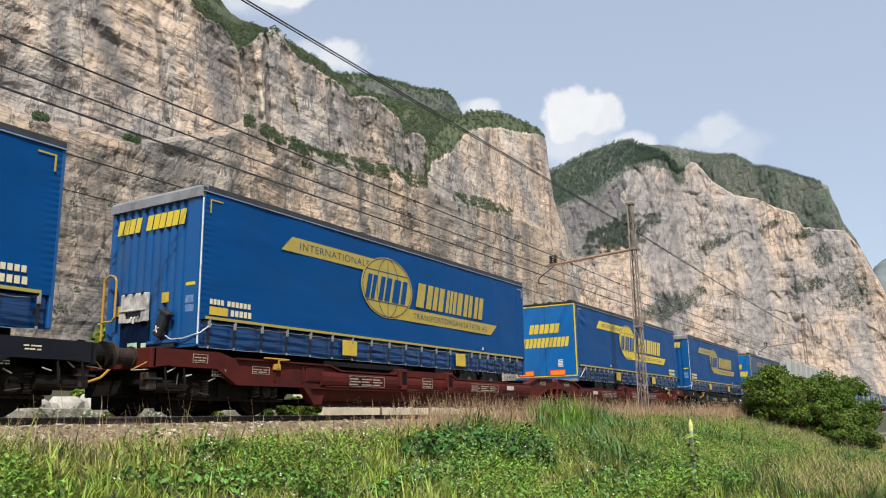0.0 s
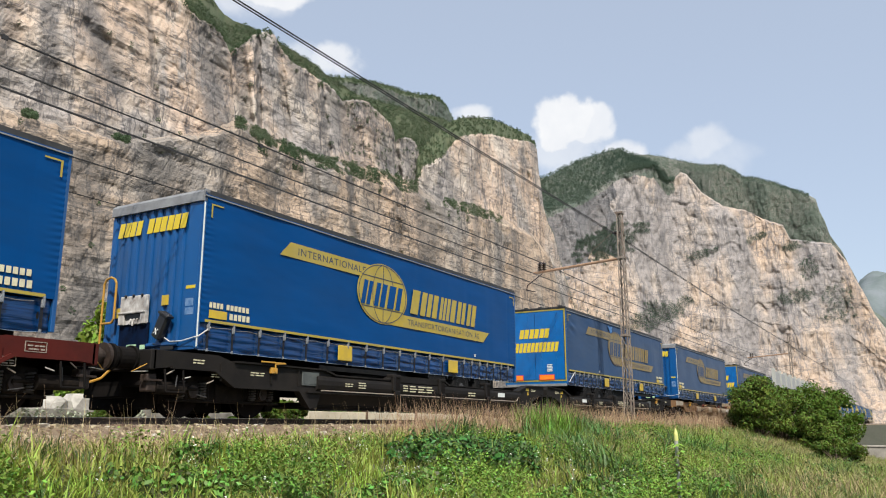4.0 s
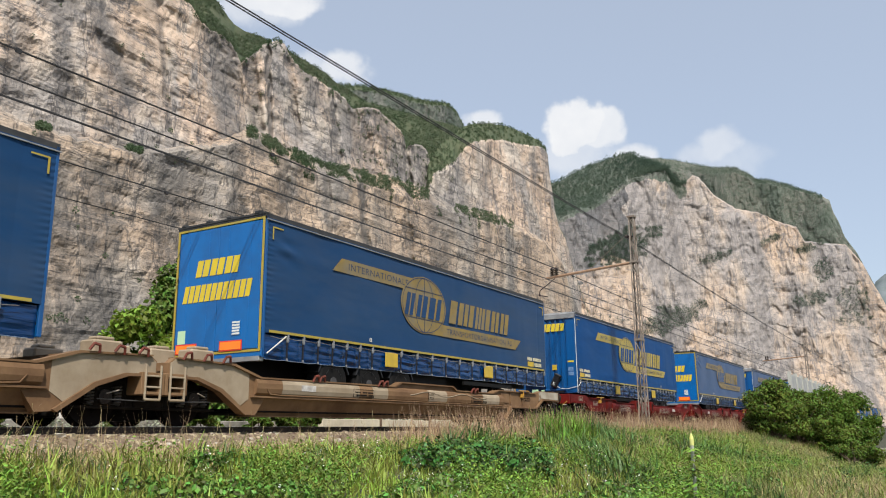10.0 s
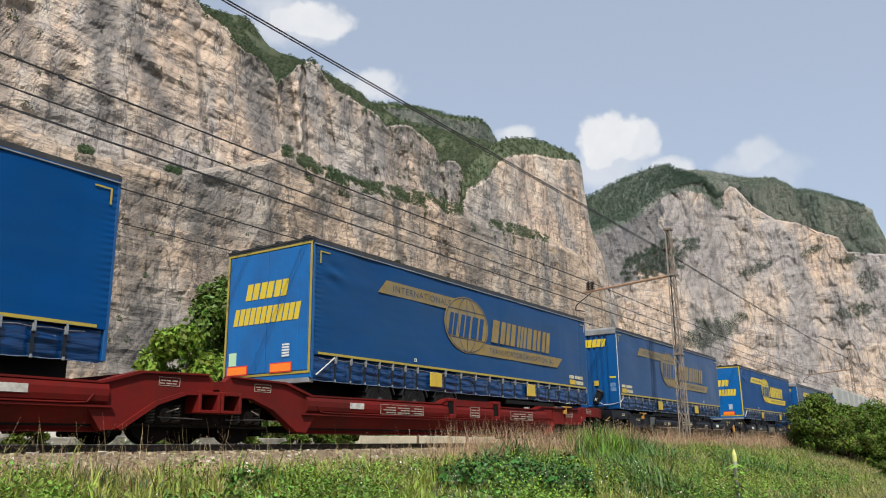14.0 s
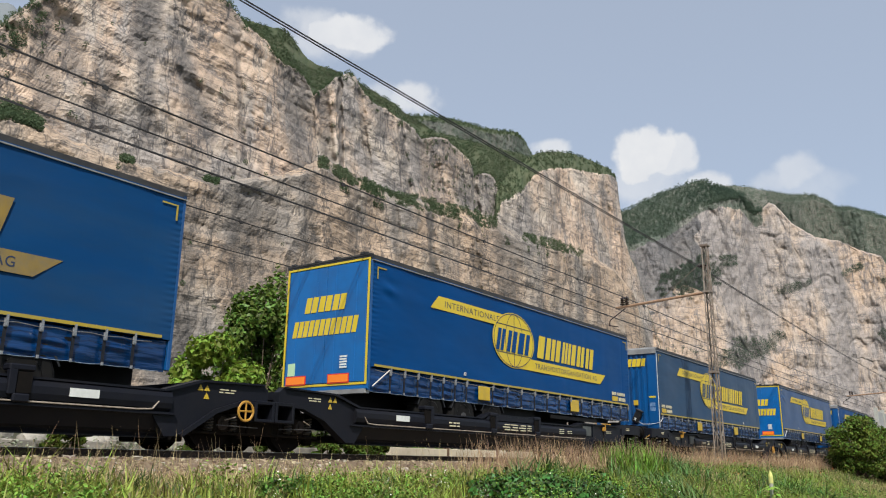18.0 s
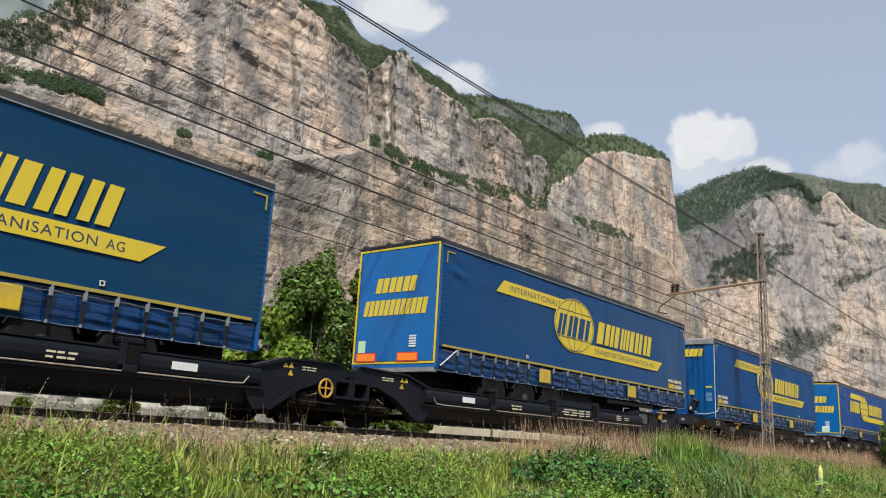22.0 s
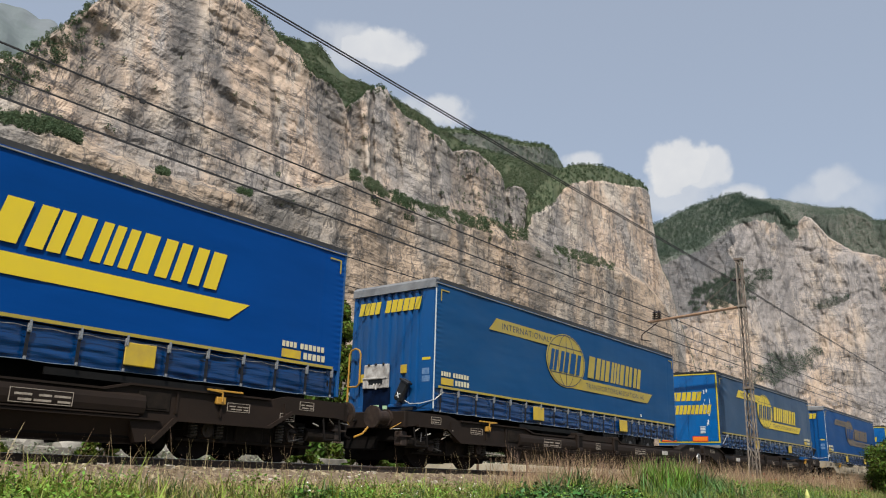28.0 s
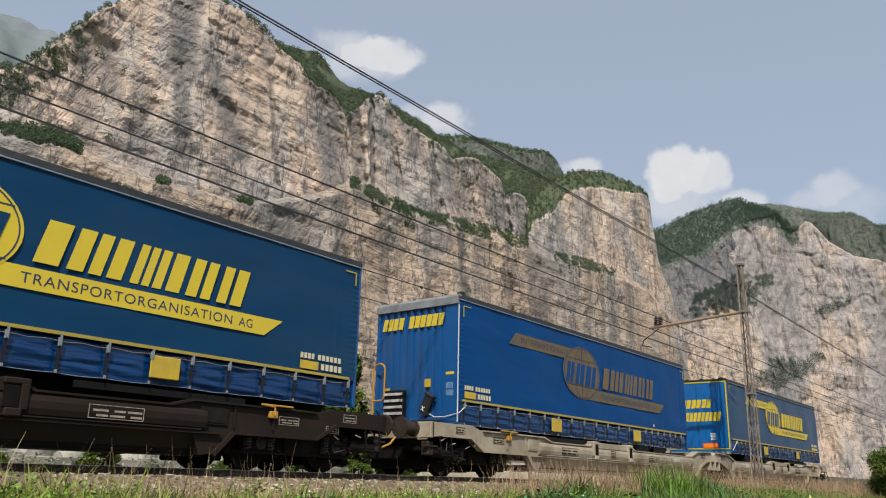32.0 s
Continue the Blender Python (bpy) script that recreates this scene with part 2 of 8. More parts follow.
TURF = surf("turf", (0.055, 0.078, 0.036), (0.085, 0.095, 0.05), 0.15, 0.9, bump=0.5, bscale=0.6)
SOIL = surf("meadow_soil", (0.046, 0.040, 0.021), (0.026, 0.032, 0.011), 0.9, 0.95, bump=0.04, bscale=9, grime=(0.10, 0.085, 0.05), gscale=0.25)
GRASS = leaf("grass", (0.235, 0.325, 0.042), 0.65, 0.28, (0.27, 0.28, 0.062), 0.6)
GRASS_PALE = leaf("grass_pale", (0.27, 0.255, 0.09), 0.5, 0.3, (0.19, 0.23, 0.055), 0.6)
STRAW_TALL = leaf("tall_dry_grass", (0.44, 0.30, 0.19), 0.45, 0.2, (0.33, 0.215, 0.13), 0.8)
STRAW = leaf("dry_grass", (0.40, 0.295, 0.165), 0.4, 0.15)
GRASS_DARK = leaf("dark_grass", (0.075, 0.135, 0.035), 0.5, 0.3)
POPPY = leaf("poppy_petals", (0.65, 0.06, 0.02), 0.2)
WEED = leaf("weed_leaves", (0.235, 0.345, 0.05), 0.65, 0.28, (0.10, 0.18, 0.03), 1.3)
PETAL = leaf("white_petals", (0.8, 0.8, 0.72), 0.1)
BUSH = leaf("bush_leaves", (0.042, 0.072, 0.011), 0.85, 0.06, (0.118, 0.145, 0.024), 0.9, matte=True)
BRAMBLE = leaf("bramble_leaves", (0.046, 0.098, 0.018), 0.8, 0.08)
LANCE = leaf("lance_leaves", (0.115, 0.19, 0.052), 0.6, 0.15, (0.06, 0.115, 0.03), 0.8)
WEED_DARK = leaf("mound_leaves", (0.140, 0.235, 0.036), 0.8, 0.15, (0.06, 0.118, 0.022), 0.7)
SAGE = leaf("grey_green_leaves", (0.30, 0.32, 0.22), 0.5, 0.2)
BARK = surf("bark", (0.14, 0.10, 0.07), (0.07, 0.05, 0.035), 12, 0.95, bump=0.01, bscale=30)
STONE_PALE = surf("pale_stone", (0.55, 0.50, 0.42), (0.45, 0.40, 0.33), 3, 0.95)
RUBBLE = surf("rubble_block", (0.46, 0.43, 0.37), (0.30, 0.28, 0.24), 2.5, 0.95, grime=(0.12, 0.12, 0.10), grime_amt=0.6, gscale=1.5, bump=0.03, bscale=14)
STONE = surf("ballast_stone", (0.21, 0.15, 0.095), (0.37, 0.30, 0.21), 2, 0.95, vary=0.5, bump=0.01, bscale=40)
RUST = surf("rail_side", (0.06, 0.040, 0.03), (0.035, 0.026, 0.021), 9, 0.85, bump=0.002, bscale=60)
RAILTOP = surf("rail_head", (0.45, 0.44, 0.43), None, rough=0.28, metal=1.0)
TIMBER = surf("sleeper_concrete", (0.30, 0.28, 0.25), (0.22, 0.2, 0.18), 5, 0.95)
CONCRETE = surf("concrete", (0.36, 0.33, 0.28), (0.24, 0.22, 0.19), 2.5, 0.92, grime=(0.08, 0.08, 0.06), grime_amt=0.85, gscale=1.2, bump=0.01, bscale=20)
CREAM_WALL = surf("cream_render", (0.60, 0.54, 0.40), (0.52, 0.46, 0.34), 2, 0.9, grime=(0.30, 0.27, 0.20), grime_amt=0.5, gscale=1.5)
TIMBER_POST = surf("brown_post_paint", (0.16, 0.10, 0.06), (0.11, 0.07, 0.045), 6, 0.8)
BARRIER = surf("barrier_panel", (0.36, 0.36, 0.34), (0.28, 0.28, 0.27), 2, 0.7)
GALV = surf("mast_steel", (0.25, 0.215, 0.175), (0.15, 0.115, 0.09), 6, 0.7, metal=0.1, grime=(0.13, 0.07, 0.04), grime_amt=0.5, gscale=3)
RUSTY_ARM = surf("rusty_arm", (0.34, 0.22, 0.14), (0.25, 0.14, 0.08), 8, 0.8)
WIRE = surf("wire", (0.03, 0.028, 0.027), None, rough=0.6, metal=0.3)
PORCELAIN = surf("insulator", (0.035, 0.022, 0.018), None, rough=0.25)
PLASTIC_Y = surf("yellow_plastic", (0.62, 0.60, 0.16), (0.54, 0.54, 0.2), 20, 0.5)
PLASTIC_W = surf("weathered_white", (0.42, 0.42, 0.38), (0.32, 0.32, 0.28), 20, 0.6)
ROOF_TILE = surf("terracotta", (0.42, 0.16, 0.09), (0.30, 0.11, 0.06), 8, 0.9)
PLASTER = surf("plaster", (0.62, 0.55, 0.44), (0.55, 0.48, 0.38), 1.5, 0.9)
DARKGLASS = surf("window_glass", (0.03, 0.04, 0.05), None, rough=0.08)

# tarpaulin, paint and markings of the trailers
TARP = {
    "fresh": surf("blue_tarpaulin", (0.0006, 0.046, 0.168), (0.001, 0.052, 0.186), 0.8, 0.42, bump=0.016, bscale=1.1, stretch=(0.5, 1, 1.6), grime=(0.008, 0.042, 0.12), grime_amt=0.6, gscale=0.6, spec=0.08),
    "worn": surf("weathered_blue_tarpaulin", (0.002, 0.045, 0.150), (0.005, 0.050, 0.146), 0.7, 0.5, bump=0.016, bscale=1.0, stretch=(0.5, 1, 1.6), grime=(0.02, 0.052, 0.105), grime_amt=0.7, gscale=0.5, spec=0.08),
    "faded": surf("faded_blue_tarpaulin", (0.007, 0.056, 0.158), (0.009, 0.061, 0.162), 0.7, 0.5, bump=0.016, bscale=1.0, stretch=(0.5, 1, 1.6), grime=(0.03, 0.075, 0.15), grime_amt=0.6, gscale=0.5, spec=0.08),
    "dusty": surf("dusty_blue_tarpaulin", (0.010, 0.044, 0.118), (0.014, 0.048, 0.116), 0.7, 0.55, bump=0.016, bscale=1.0, stretch=(0.5, 1, 1.6), grime=(0.04, 0.062, 0.10), grime_amt=0.7, gscale=0.5, spec=0.08),
    "dark": surf("dark_blue_tarpaulin", (0.004, 0.038, 0.098), (0.006, 0.043, 0.102), 0.7, 0.5, bump=0.016, bscale=1.0, stretch=(0.5, 1, 1.6), grime=(0.018, 0.045, 0.08), grime_amt=0.6, gscale=0.5, spec=0.08),
    "new": surf("bright_blue_tarpaulin", (0.0006, 0.044, 0.20), (0.001, 0.048, 0.22), 0.8, 0.36, bump=0.016, bscale=1.2, stretch=(0.5, 1, 1.6), spec=0.08),
}
SKIRT = surf("blue_valance", (0.001, 0.038, 0.140), (0.001, 0.022, 0.085), 1.2, 0.22, bump=0.030, bscale=4.0, stretch=(0.35, 1, 3.4), grime=(0.004, 0.014, 0.035), grime_amt=0.5, gscale=3.0, spec=0.5)
INK = {
    "fresh": surf("yellow_print", (0.62, 0.46, 0.02), (0.57, 0.42, 0.025), 2, 0.5, grime=(0.55, 0.42, 0.08), grime_amt=0.4),
    "new": surf("bright_yellow_print", (0.68, 0.50, 0.012), (0.65, 0.48, 0.02), 2, 0.45),
    "mid": surf("dulled_yellow_print", (0.39, 0.28, 0.022), (0.31, 0.235, 0.035), 3, 0.55, grime=(0.25, 0.23, 0.12), grime_amt=0.5),
    "worn": surf("worn_gold_print", (0.25, 0.165, 0.03), (0.18, 0.125, 0.038), 3, 0.6, grime=(0.10, 0.13, 0.16), grime_amt=0.6),
    "ghost": surf("faded_brown_print", (0.15, 0.095, 0.03), (0.105, 0.075, 0.035), 2.5, 0.6, grime=(0.03, 0.055, 0.11), grime_amt=0.75, gscale=1.2),
}
NAVY = surf("dark_print", (0.014, 0.028, 0.07), None, rough=0.55)
for worn_cloth, dust in ((TARP["worn"], 0.17), (TARP["dusty"], 0.12), (TARP["dark"], 0.15), (INK["worn"], 0.08), (INK["ghost"], 0.08), (INK["mid"], 0.10)):
    cloth = worn_cloth.node_tree.nodes["Principled BSDF"]
    cloth.inputs["Sheen Weight"].default_value = dust
    cloth.inputs["Sheen Roughness"].default_value = 0.35
DOORBLUE = surf("blue_door_paint", (0.001, 0.112, 0.35), (0.001, 0.096, 0.30), 1.2, 0.3, grime=(0.02, 0.07, 0.20), grime_amt=0.5, gscale=1.2)
FRONTBLUE = surf("blue_steel_front", (0.001, 0.072, 0.235), (0.001, 0.058, 0.19), 1.5, 0.38, stretch=(1, 1, 0.35), grime=(0.03, 0.06, 0.12), grime_amt=0.6, gscale=2)
ALU = surf("aluminium_rail", (0.33, 0.33, 0.32), (0.24, 0.235, 0.23), 4, 0.5, metal=0.4, grime=(0.2, 0.19, 0.18), grime_amt=0.5)
GREYRAIL = surf("grey_roof_rail", (0.045, 0.043, 0.041), (0.025, 0.025, 0.025), 4, 0.6, metal=0.2)
ROOFSKIN = surf("translucent_roof", (0.55, 0.56, 0.56), (0.4, 0.41, 0.41), 1, 0.6)
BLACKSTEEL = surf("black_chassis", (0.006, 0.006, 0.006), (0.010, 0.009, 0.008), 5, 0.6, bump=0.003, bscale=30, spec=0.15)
RUBBER = surf("tyre_rubber", (0.007, 0.007, 0.007), (0.011, 0.0105, 0.010), 6, 0.85, spec=0.15)
RIM = surf("steel_rim", (0.09, 0.087, 0.085), (0.04, 0.037, 0.035), 6, 0.5, metal=0.3)
STEEL = surf("buckle_steel", (0.42, 0.43, 0.44), (0.2, 0.2, 0.2), 60, rough=0.3, metal=0.6)
HEMCORD = surf("hem_cord", (0.17, 0.22, 0.28), None, rough=0.5)
STRAP = surf("strap_webbing", (0.016, 0.018, 0.024), (0.008, 0.010, 0.014), 12, rough=0.7, spec=0.2)
YELLOWFLAP = surf("yellow_flap", (0.56, 0.38, 0.012), (0.44, 0.30, 0.03), 4, 0.45, grime=(0.35, 0.27, 0.08), grime_amt=0.5, gscale=3)
ORANGE = surf("orange_reflector", (0.85, 0.21, 0.015), None, rough=0.35)
REDEDGE = surf("red_reflector", (0.6, 0.03, 0.02), None, rough=0.35)
WHITEPLATE = surf("white_plate", (0.68, 0.70, 0.66), (0.58, 0.6, 0.56), 15, 0.5)
GREENPLATE = surf("pale_green_plate", (0.42, 0.62, 0.38), None, rough=0.5)
BARTXT = surf("pale_marking", (0.62, 0.57, 0.38), (0.5, 0.45, 0.3), 20, 0.6)
WHITETXT = surf("white_marking", (0.62, 0.61, 0.58), (0.5, 0.49, 0.46), 25, 0.6)
HOSE = surf("yellow_hose", (0.42, 0.22, 0.03), None, rough=0.45)
FADEDLABEL = surf("faded_label", (0.16, 0.25, 0.40), (0.05, 0.14, 0.30), 9, 0.5)
# dark blue that carries the shade of a recess not modelled
WELL_SHADE = surf("well_shade_blue", (0.001, 0.004, 0.014), (0.001, 0.009, 0.035), 5, 0.8, spec=0.1)
DARKBOX = surf("black_plastic", (0.012, 0.012, 0.013), None, rough=0.45)
PANELINK = surf("worn_stencil_paint", (0.36, 0.31, 0.25), (0.20, 0.16, 0.125), 14, 0.6)
WORNWHITE = surf("worn_white_panel", (0.55, 0.53, 0.49), (0.28, 0.25, 0.22), 7, 0.6)


def wagon_paint(name, a, b2, grime, amt, gs=0.7, spec=0.07, rough=0.55):
    return surf(name, a, b2, 1.1, rough, bump=0.003, bscale=25, grime=grime, grime_amt=amt, gscale=gs, spec=spec)


PAINT = {
    "oxide": wagon_paint("oxide_red_paint", (0.090, 0.0160, 0.012), (0.062, 0.013, 0.0105), (0.028, 0.0125, 0.011), 0.85),
    "red": wagon_paint("traffic_red_paint", (0.142, 0.0115, 0.009), (0.105, 0.010, 0.009), (0.045, 0.015, 0.011), 0.85),
    "black": wagon_paint("blue_black_paint", (0.008, 0.009, 0.013), (0.010, 0.011, 0.016), (0.02, 0.018, 0.017), 0.5, 0.7, 0.12, 0.42),
    "soot": wagon_paint("sooty_black_paint", (0.012, 0.011, 0.010), (0.016, 0.014, 0.013), (0.035, 0.03, 0.024), 0.5),
    "brown": wagon_paint("dark_brown_paint", (0.026, 0.018, 0.014), (0.020, 0.015, 0.012), (0.013, 0.011, 0.010), 0.6),
    "tan": wagon_paint("tan_dusty_paint", (0.218, 0.132, 0.070), (0.158, 0.092, 0.049), (0.075, 0.038, 0.022), 0.85, 0.9),
    "cream": wagon_paint("cream_grey_paint", (0.40, 0.35, 0.265), (0.30, 0.25, 0.18), (0.12, 0.085, 0.055), 0.8, 0.9),
}
# near-black running gear: the shade beneath the wagons is put into these colours
UNDER = surf("underframe_shade_black", (0.005, 0.0045, 0.004), (0.009, 0.007, 0.006), 6, 0.85, spec=0.12)
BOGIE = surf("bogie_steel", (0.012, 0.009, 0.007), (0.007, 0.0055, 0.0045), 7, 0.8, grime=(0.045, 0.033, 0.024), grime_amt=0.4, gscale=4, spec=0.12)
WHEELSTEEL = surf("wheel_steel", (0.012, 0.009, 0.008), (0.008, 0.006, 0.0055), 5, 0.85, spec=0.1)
DARKBED = surf("bed_fines", (0.125, 0.088, 0.055), (0.185, 0.14, 0.09), 6, 0.95, bump=0.05, bscale=14)
BUFFER = surf("greasy_brown_steel", (0.040, 0.026, 0.020), (0.016, 0.012, 0.010), 7, 0.6, grime=(0.08, 0.06, 0.045), grime_amt=0.5, gscale=5, spec=0.25)
CLAMP = surf("rusty_clamp", (0.17, 0.035, 0.02), (0.11, 0.03, 0.018), 9, 0.7)
HATCHGREY = surf("grey_hatch", (0.10, 0.11, 0.10), (0.06, 0.066, 0.062), 4, 0.6)
WORNCREAM = surf("worn_cream_paint", (0.40, 0.36, 0.28), (0.27, 0.22, 0.16), 3, 0.7, grime=(0.16, 0.12, 0.08), grime_amt=0.6, gscale=2)
CREAM_PATCH = surf("cream_patch", (0.34, 0.275, 0.19), (0.25, 0.19, 0.12), 2, 0.7, grime=(0.15, 0.10, 0.06), grime_amt=0.5)


# ---- mesh helpers ----


def finish(name, bm, mat, smooth=False):
    me = bpy.data.meshes.new(name)
    bmesh.ops.recalc_face_normals(bm, faces=bm.faces)
    bm.to_mesh(me)
    bm.free()
    if smooth:
        for p in me.polygons:
            p.use_smooth = True
    me.materials.append(mat)
    return me


def part(name, bm, mat, parent=None, label="", at=None, smooth=False):
    """One mesh object under a thing or a part; bm may be a mesh that others share."""
    me = bm if isinstance(bm, bpy.types.Mesh) else finish(name, bm, mat, smooth)
    ob = new(name, me)
    if parent is not None:
        ob.parent = parent
    if at is not None:
        ob.matrix_basis = at
    if label:
        ob["label"] = label
    return ob


def box(bm, x0, x1, y0, y1, z0, z1, bevel=0.0):
    r = bmesh.ops.create_cube(bm, size=1.0, matrix=Matrix.LocRotScale(((x0 + x1) / 2, (y0 + y1) / 2, (z0 + z1) / 2), None, (abs(x1 - x0), abs(y1 - y0), abs(z1 - z0))))
    if bevel:
        es = list({e for v in r["verts"] for e in v.link_edges})
        bmesh.ops.bevel(bm, geom=es, offset=bevel, segments=1, affect="EDGES")
    return bm


def cube(x0, x1, y0, y1, z0, z1, bevel=0.0):
    return box(bmesh.new(), x0, x1, y0, y1, z0, z1, bevel)


def prism(bm, outline, y0, y1):
    """An outline in x and z, drawn out from y0 to y1."""
    a = [bm.verts.new((x, y0, z)) for x, z in outline]
    b = [bm.verts.new((x, y1, z)) for x, z in outline]
    bm.faces.new(a)
    bm.faces.new(b[::-1])
    for i in range(len(a)):
        j = (i + 1) % len(a)
        bm.faces.new((a[j], a[i], b[i], b[j]))
    return bm


def rod(bm, p, q, r, seg=8, r2=None):
    p, q = Vector(p), Vector(q)
    d = q - p
    m = Matrix.Translation((p + q) / 2) @ d.to_track_quat("Z", "Y").to_matrix().to_4x4()
    bmesh.ops.create_cone(bm, cap_ends=True, segments=seg, radius1=r, radius2=r if r2 is None else r2, depth=d.length, matrix=m)
    return bm


def tube(bm, pts, r, seg=6):
    for p, q in zip(pts, pts[1:]):
        rod(bm, p, q, r, seg)
    return bm


def cord(pts, r, seg=4):
    """One unbroken thin cord in the plane of the side."""
    bm = bmesh.new()
    rings = [[bm.verts.new((p[0], p[1] + r * math.cos(2 * math.pi * k / seg), p[2] + r * math.sin(2 * math.pi * k / seg))) for k in range(seg)] for p in pts]
    for a, b in zip(rings, rings[1:]):
        for k in range(seg):
            bm.faces.new((a[k], b[k], b[(k + 1) % seg], a[(k + 1) % seg]))
    bm.faces.new(rings[0])
    bm.faces.new(rings[-1][::-1])
    return bm


def lathe(bm, profile, seg=28, axis="Y"):
    """Turn (along, radius) pairs about an axis through the origin."""
    rings = []
    for a, r in profile:
        ring = []
        for i in range(seg):
            t = 2 * math.pi * i / seg
            c, s = r * math.cos(t), r * math.sin(t)
            ring.append(bm.verts.new((c, a, s) if axis == "Y" else (a, c, s)))
        rings.append(ring)
    for r0, r1 in zip(rings, rings[1:]):
        for i in range(seg):
            j = (i + 1) % seg
            bm.faces.new((r0[i], r0[j], r1[j], r1[i]))
    bm.faces.new(rings[0][::-1])
    bm.faces.new(rings[-1])
    return bm


def soup(name, verts, faces, mat, smooth=False):
    me = bpy.data.meshes.new(name)
    me.from_pydata(verts, [], faces)
    me.materials.append(mat)
    if smooth:
        me.polygons.foreach_set("use_smooth", [True] * len(me.polygons))
    me.update()
    return me


def quads(name, v, mat):
    """v: n x 4 x 3 corners of loose leaves."""
    n = len(v)
    me = bpy.data.meshes.new(name)
    me.vertices.add(4 * n)
    me.vertices.foreach_set("co", np.asarray(v, dtype=np.float32).ravel())
    me.loops.add(4 * n)
    me.loops.foreach_set("vertex_index", np.arange(4 * n, dtype=np.int32))
    me.polygons.add(n)
    me.polygons.foreach_set("loop_start", np.arange(0, 4 * n, 4, dtype=np.int32))
    me.polygons.foreach_set("loop_total", np.full(n, 4, dtype=np.int32))
    me.materials.append(mat)
    me.update(calc_edges=True)
    return me


# ---- the plan: the track runs along x, rail tops at z = 0 ----
NEAR = 10.996           # near side of the trailers
MID = NEAR + 1.275      # middle of the near track
MID2 = MID + 4.0        # middle of the far track
GAUGE = 1.435


def step(a, b, x):
    t = min(1.0, max(0.0, (x - a) / (b - a)))
    return t * t * (3 - 2 * t)


def lie(x, y):
    """Height of the ground."""
    bed = -0.42
    foot = -1.74 - 1.1 * step(24, 60, x) * (1 - step(1.5, 9.0, y) * 0.4) - 0.5 * step(60, 120, x)
    rise = step(0.2 + 1.5 * step(20, 50, x), 9.4, y)
    brow = -0.50 + 0.12 * step(14, 24, x) * (1 - step(40, 60, x))
    h = foot + (brow - foot) * rise + (-0.46 - brow) * step(8.6, 10.2, y)
    if y > 10.2:
        h = -0.46
    if y > MID2 + 3:
        h = bed - 0.5 * step(MID2 + 3, MID2 + 9, y) + 18 * step(120, 265, y)
    rough = 0.10 * noise.noise((x * 0.35, y * 0.35, 3)) + 0.05 * noise.noise((x * 1.1, y * 1.1, 7))
    return h + rough * (1 if y < 9.6 else 0.25)


def build_ground():
    xs = np.concatenate([-np.geomspace(4000, 12, 26), np.linspace(-11, 70, 190), np.geomspace(72, 4000, 40)])
    ys = np.concatenate([-np.geomspace(4000, 6, 24), np.linspace(-5, 24, 100), np.geomspace(25, 4000, 50)])
    verts = [(x, y, lie(x, y)) for x in xs for y in ys]
    w = len(ys)
    faces = [(i * w + j, (i + 1) * w + j, (i + 1) * w + j + 1, i * w + j + 1) for i in range(len(xs) - 1) for j in range(w - 1)]
    tagged(new("ground", soup("ground", verts, faces, SOIL, True)), "grassy embankment and valley floor below the railway", "ground", kind="structure")


build_ground()

# ---- mountains ----
# heading, height of bench, of the wall's edge and of the ridge (degrees seen from the embankment)
# heading, height of the wall's edge, height of the cap behind it
PLINTH = ((8, 18, 18.6), (14, 20, 20.8), (19, 20.3, 21.2), (24, 20.6, 21.6), (27, 20, 20.4), (31, 19.2, 19.5), (37, 18.5, 18.8), (42, 19.4, 19.8), (44.8, 20.3, 21.1), (47, 19.2, 20.0),
          (50, 18.1, 18.9), (53, 17.5, 18.4), (56, 16.7, 17.8), (58, 16.2, 17), (60, 15.4, 15.9), (62, 14.8, 15.6), (64, 14.3, 14.8), (66.5, 13.2, 13.4), (67.8, 11.5, 11.7), (69, 7, 7.4), (71, 0.5, 0.9))
MAINWALL = ((8, 17.15, 17.65), (14, 20.15, 20.65), (17, 22.35, 22.75), (19.6, 24.15, 24.55), (20.9, 24.85, 25.15), (21.6, 25.55, 25.95), (22.4, 26.55, 26.85), (23.3, 27.55, 27.85), (24.1, 28.45, 28.75), (25, 29.35, 29.55),
            (25.7, 29.85, 30.05), (26.5, 30.45, 30.65), (27.8, 31.15, 31.35), (30, 31.75, 31.85), (32, 32.05, 32.15), (33.7, 31.85, 31.95), (34.8, 31.65, 31.75), (35.5, 31.35, 31.45), (36.4, 30.95, 31.05), (37.1, 30.55, 30.65), (37.6, 30.05, 30.15),
            (38.4, 29.45, 29.55), (39.3, 28.95, 29.05), (40, 28.65, 28.75), (40.7, 27.75, 27.85), (41.4, 27.25, 27.35), (42.3, 27.05, 27.15), (43, 26.55, 26.65), (43.5, 25.85, 25.95), (43.9, 25.05, 25.15), (44.3, 21.65, 21.75), (44.9, 17.65, 17.95))
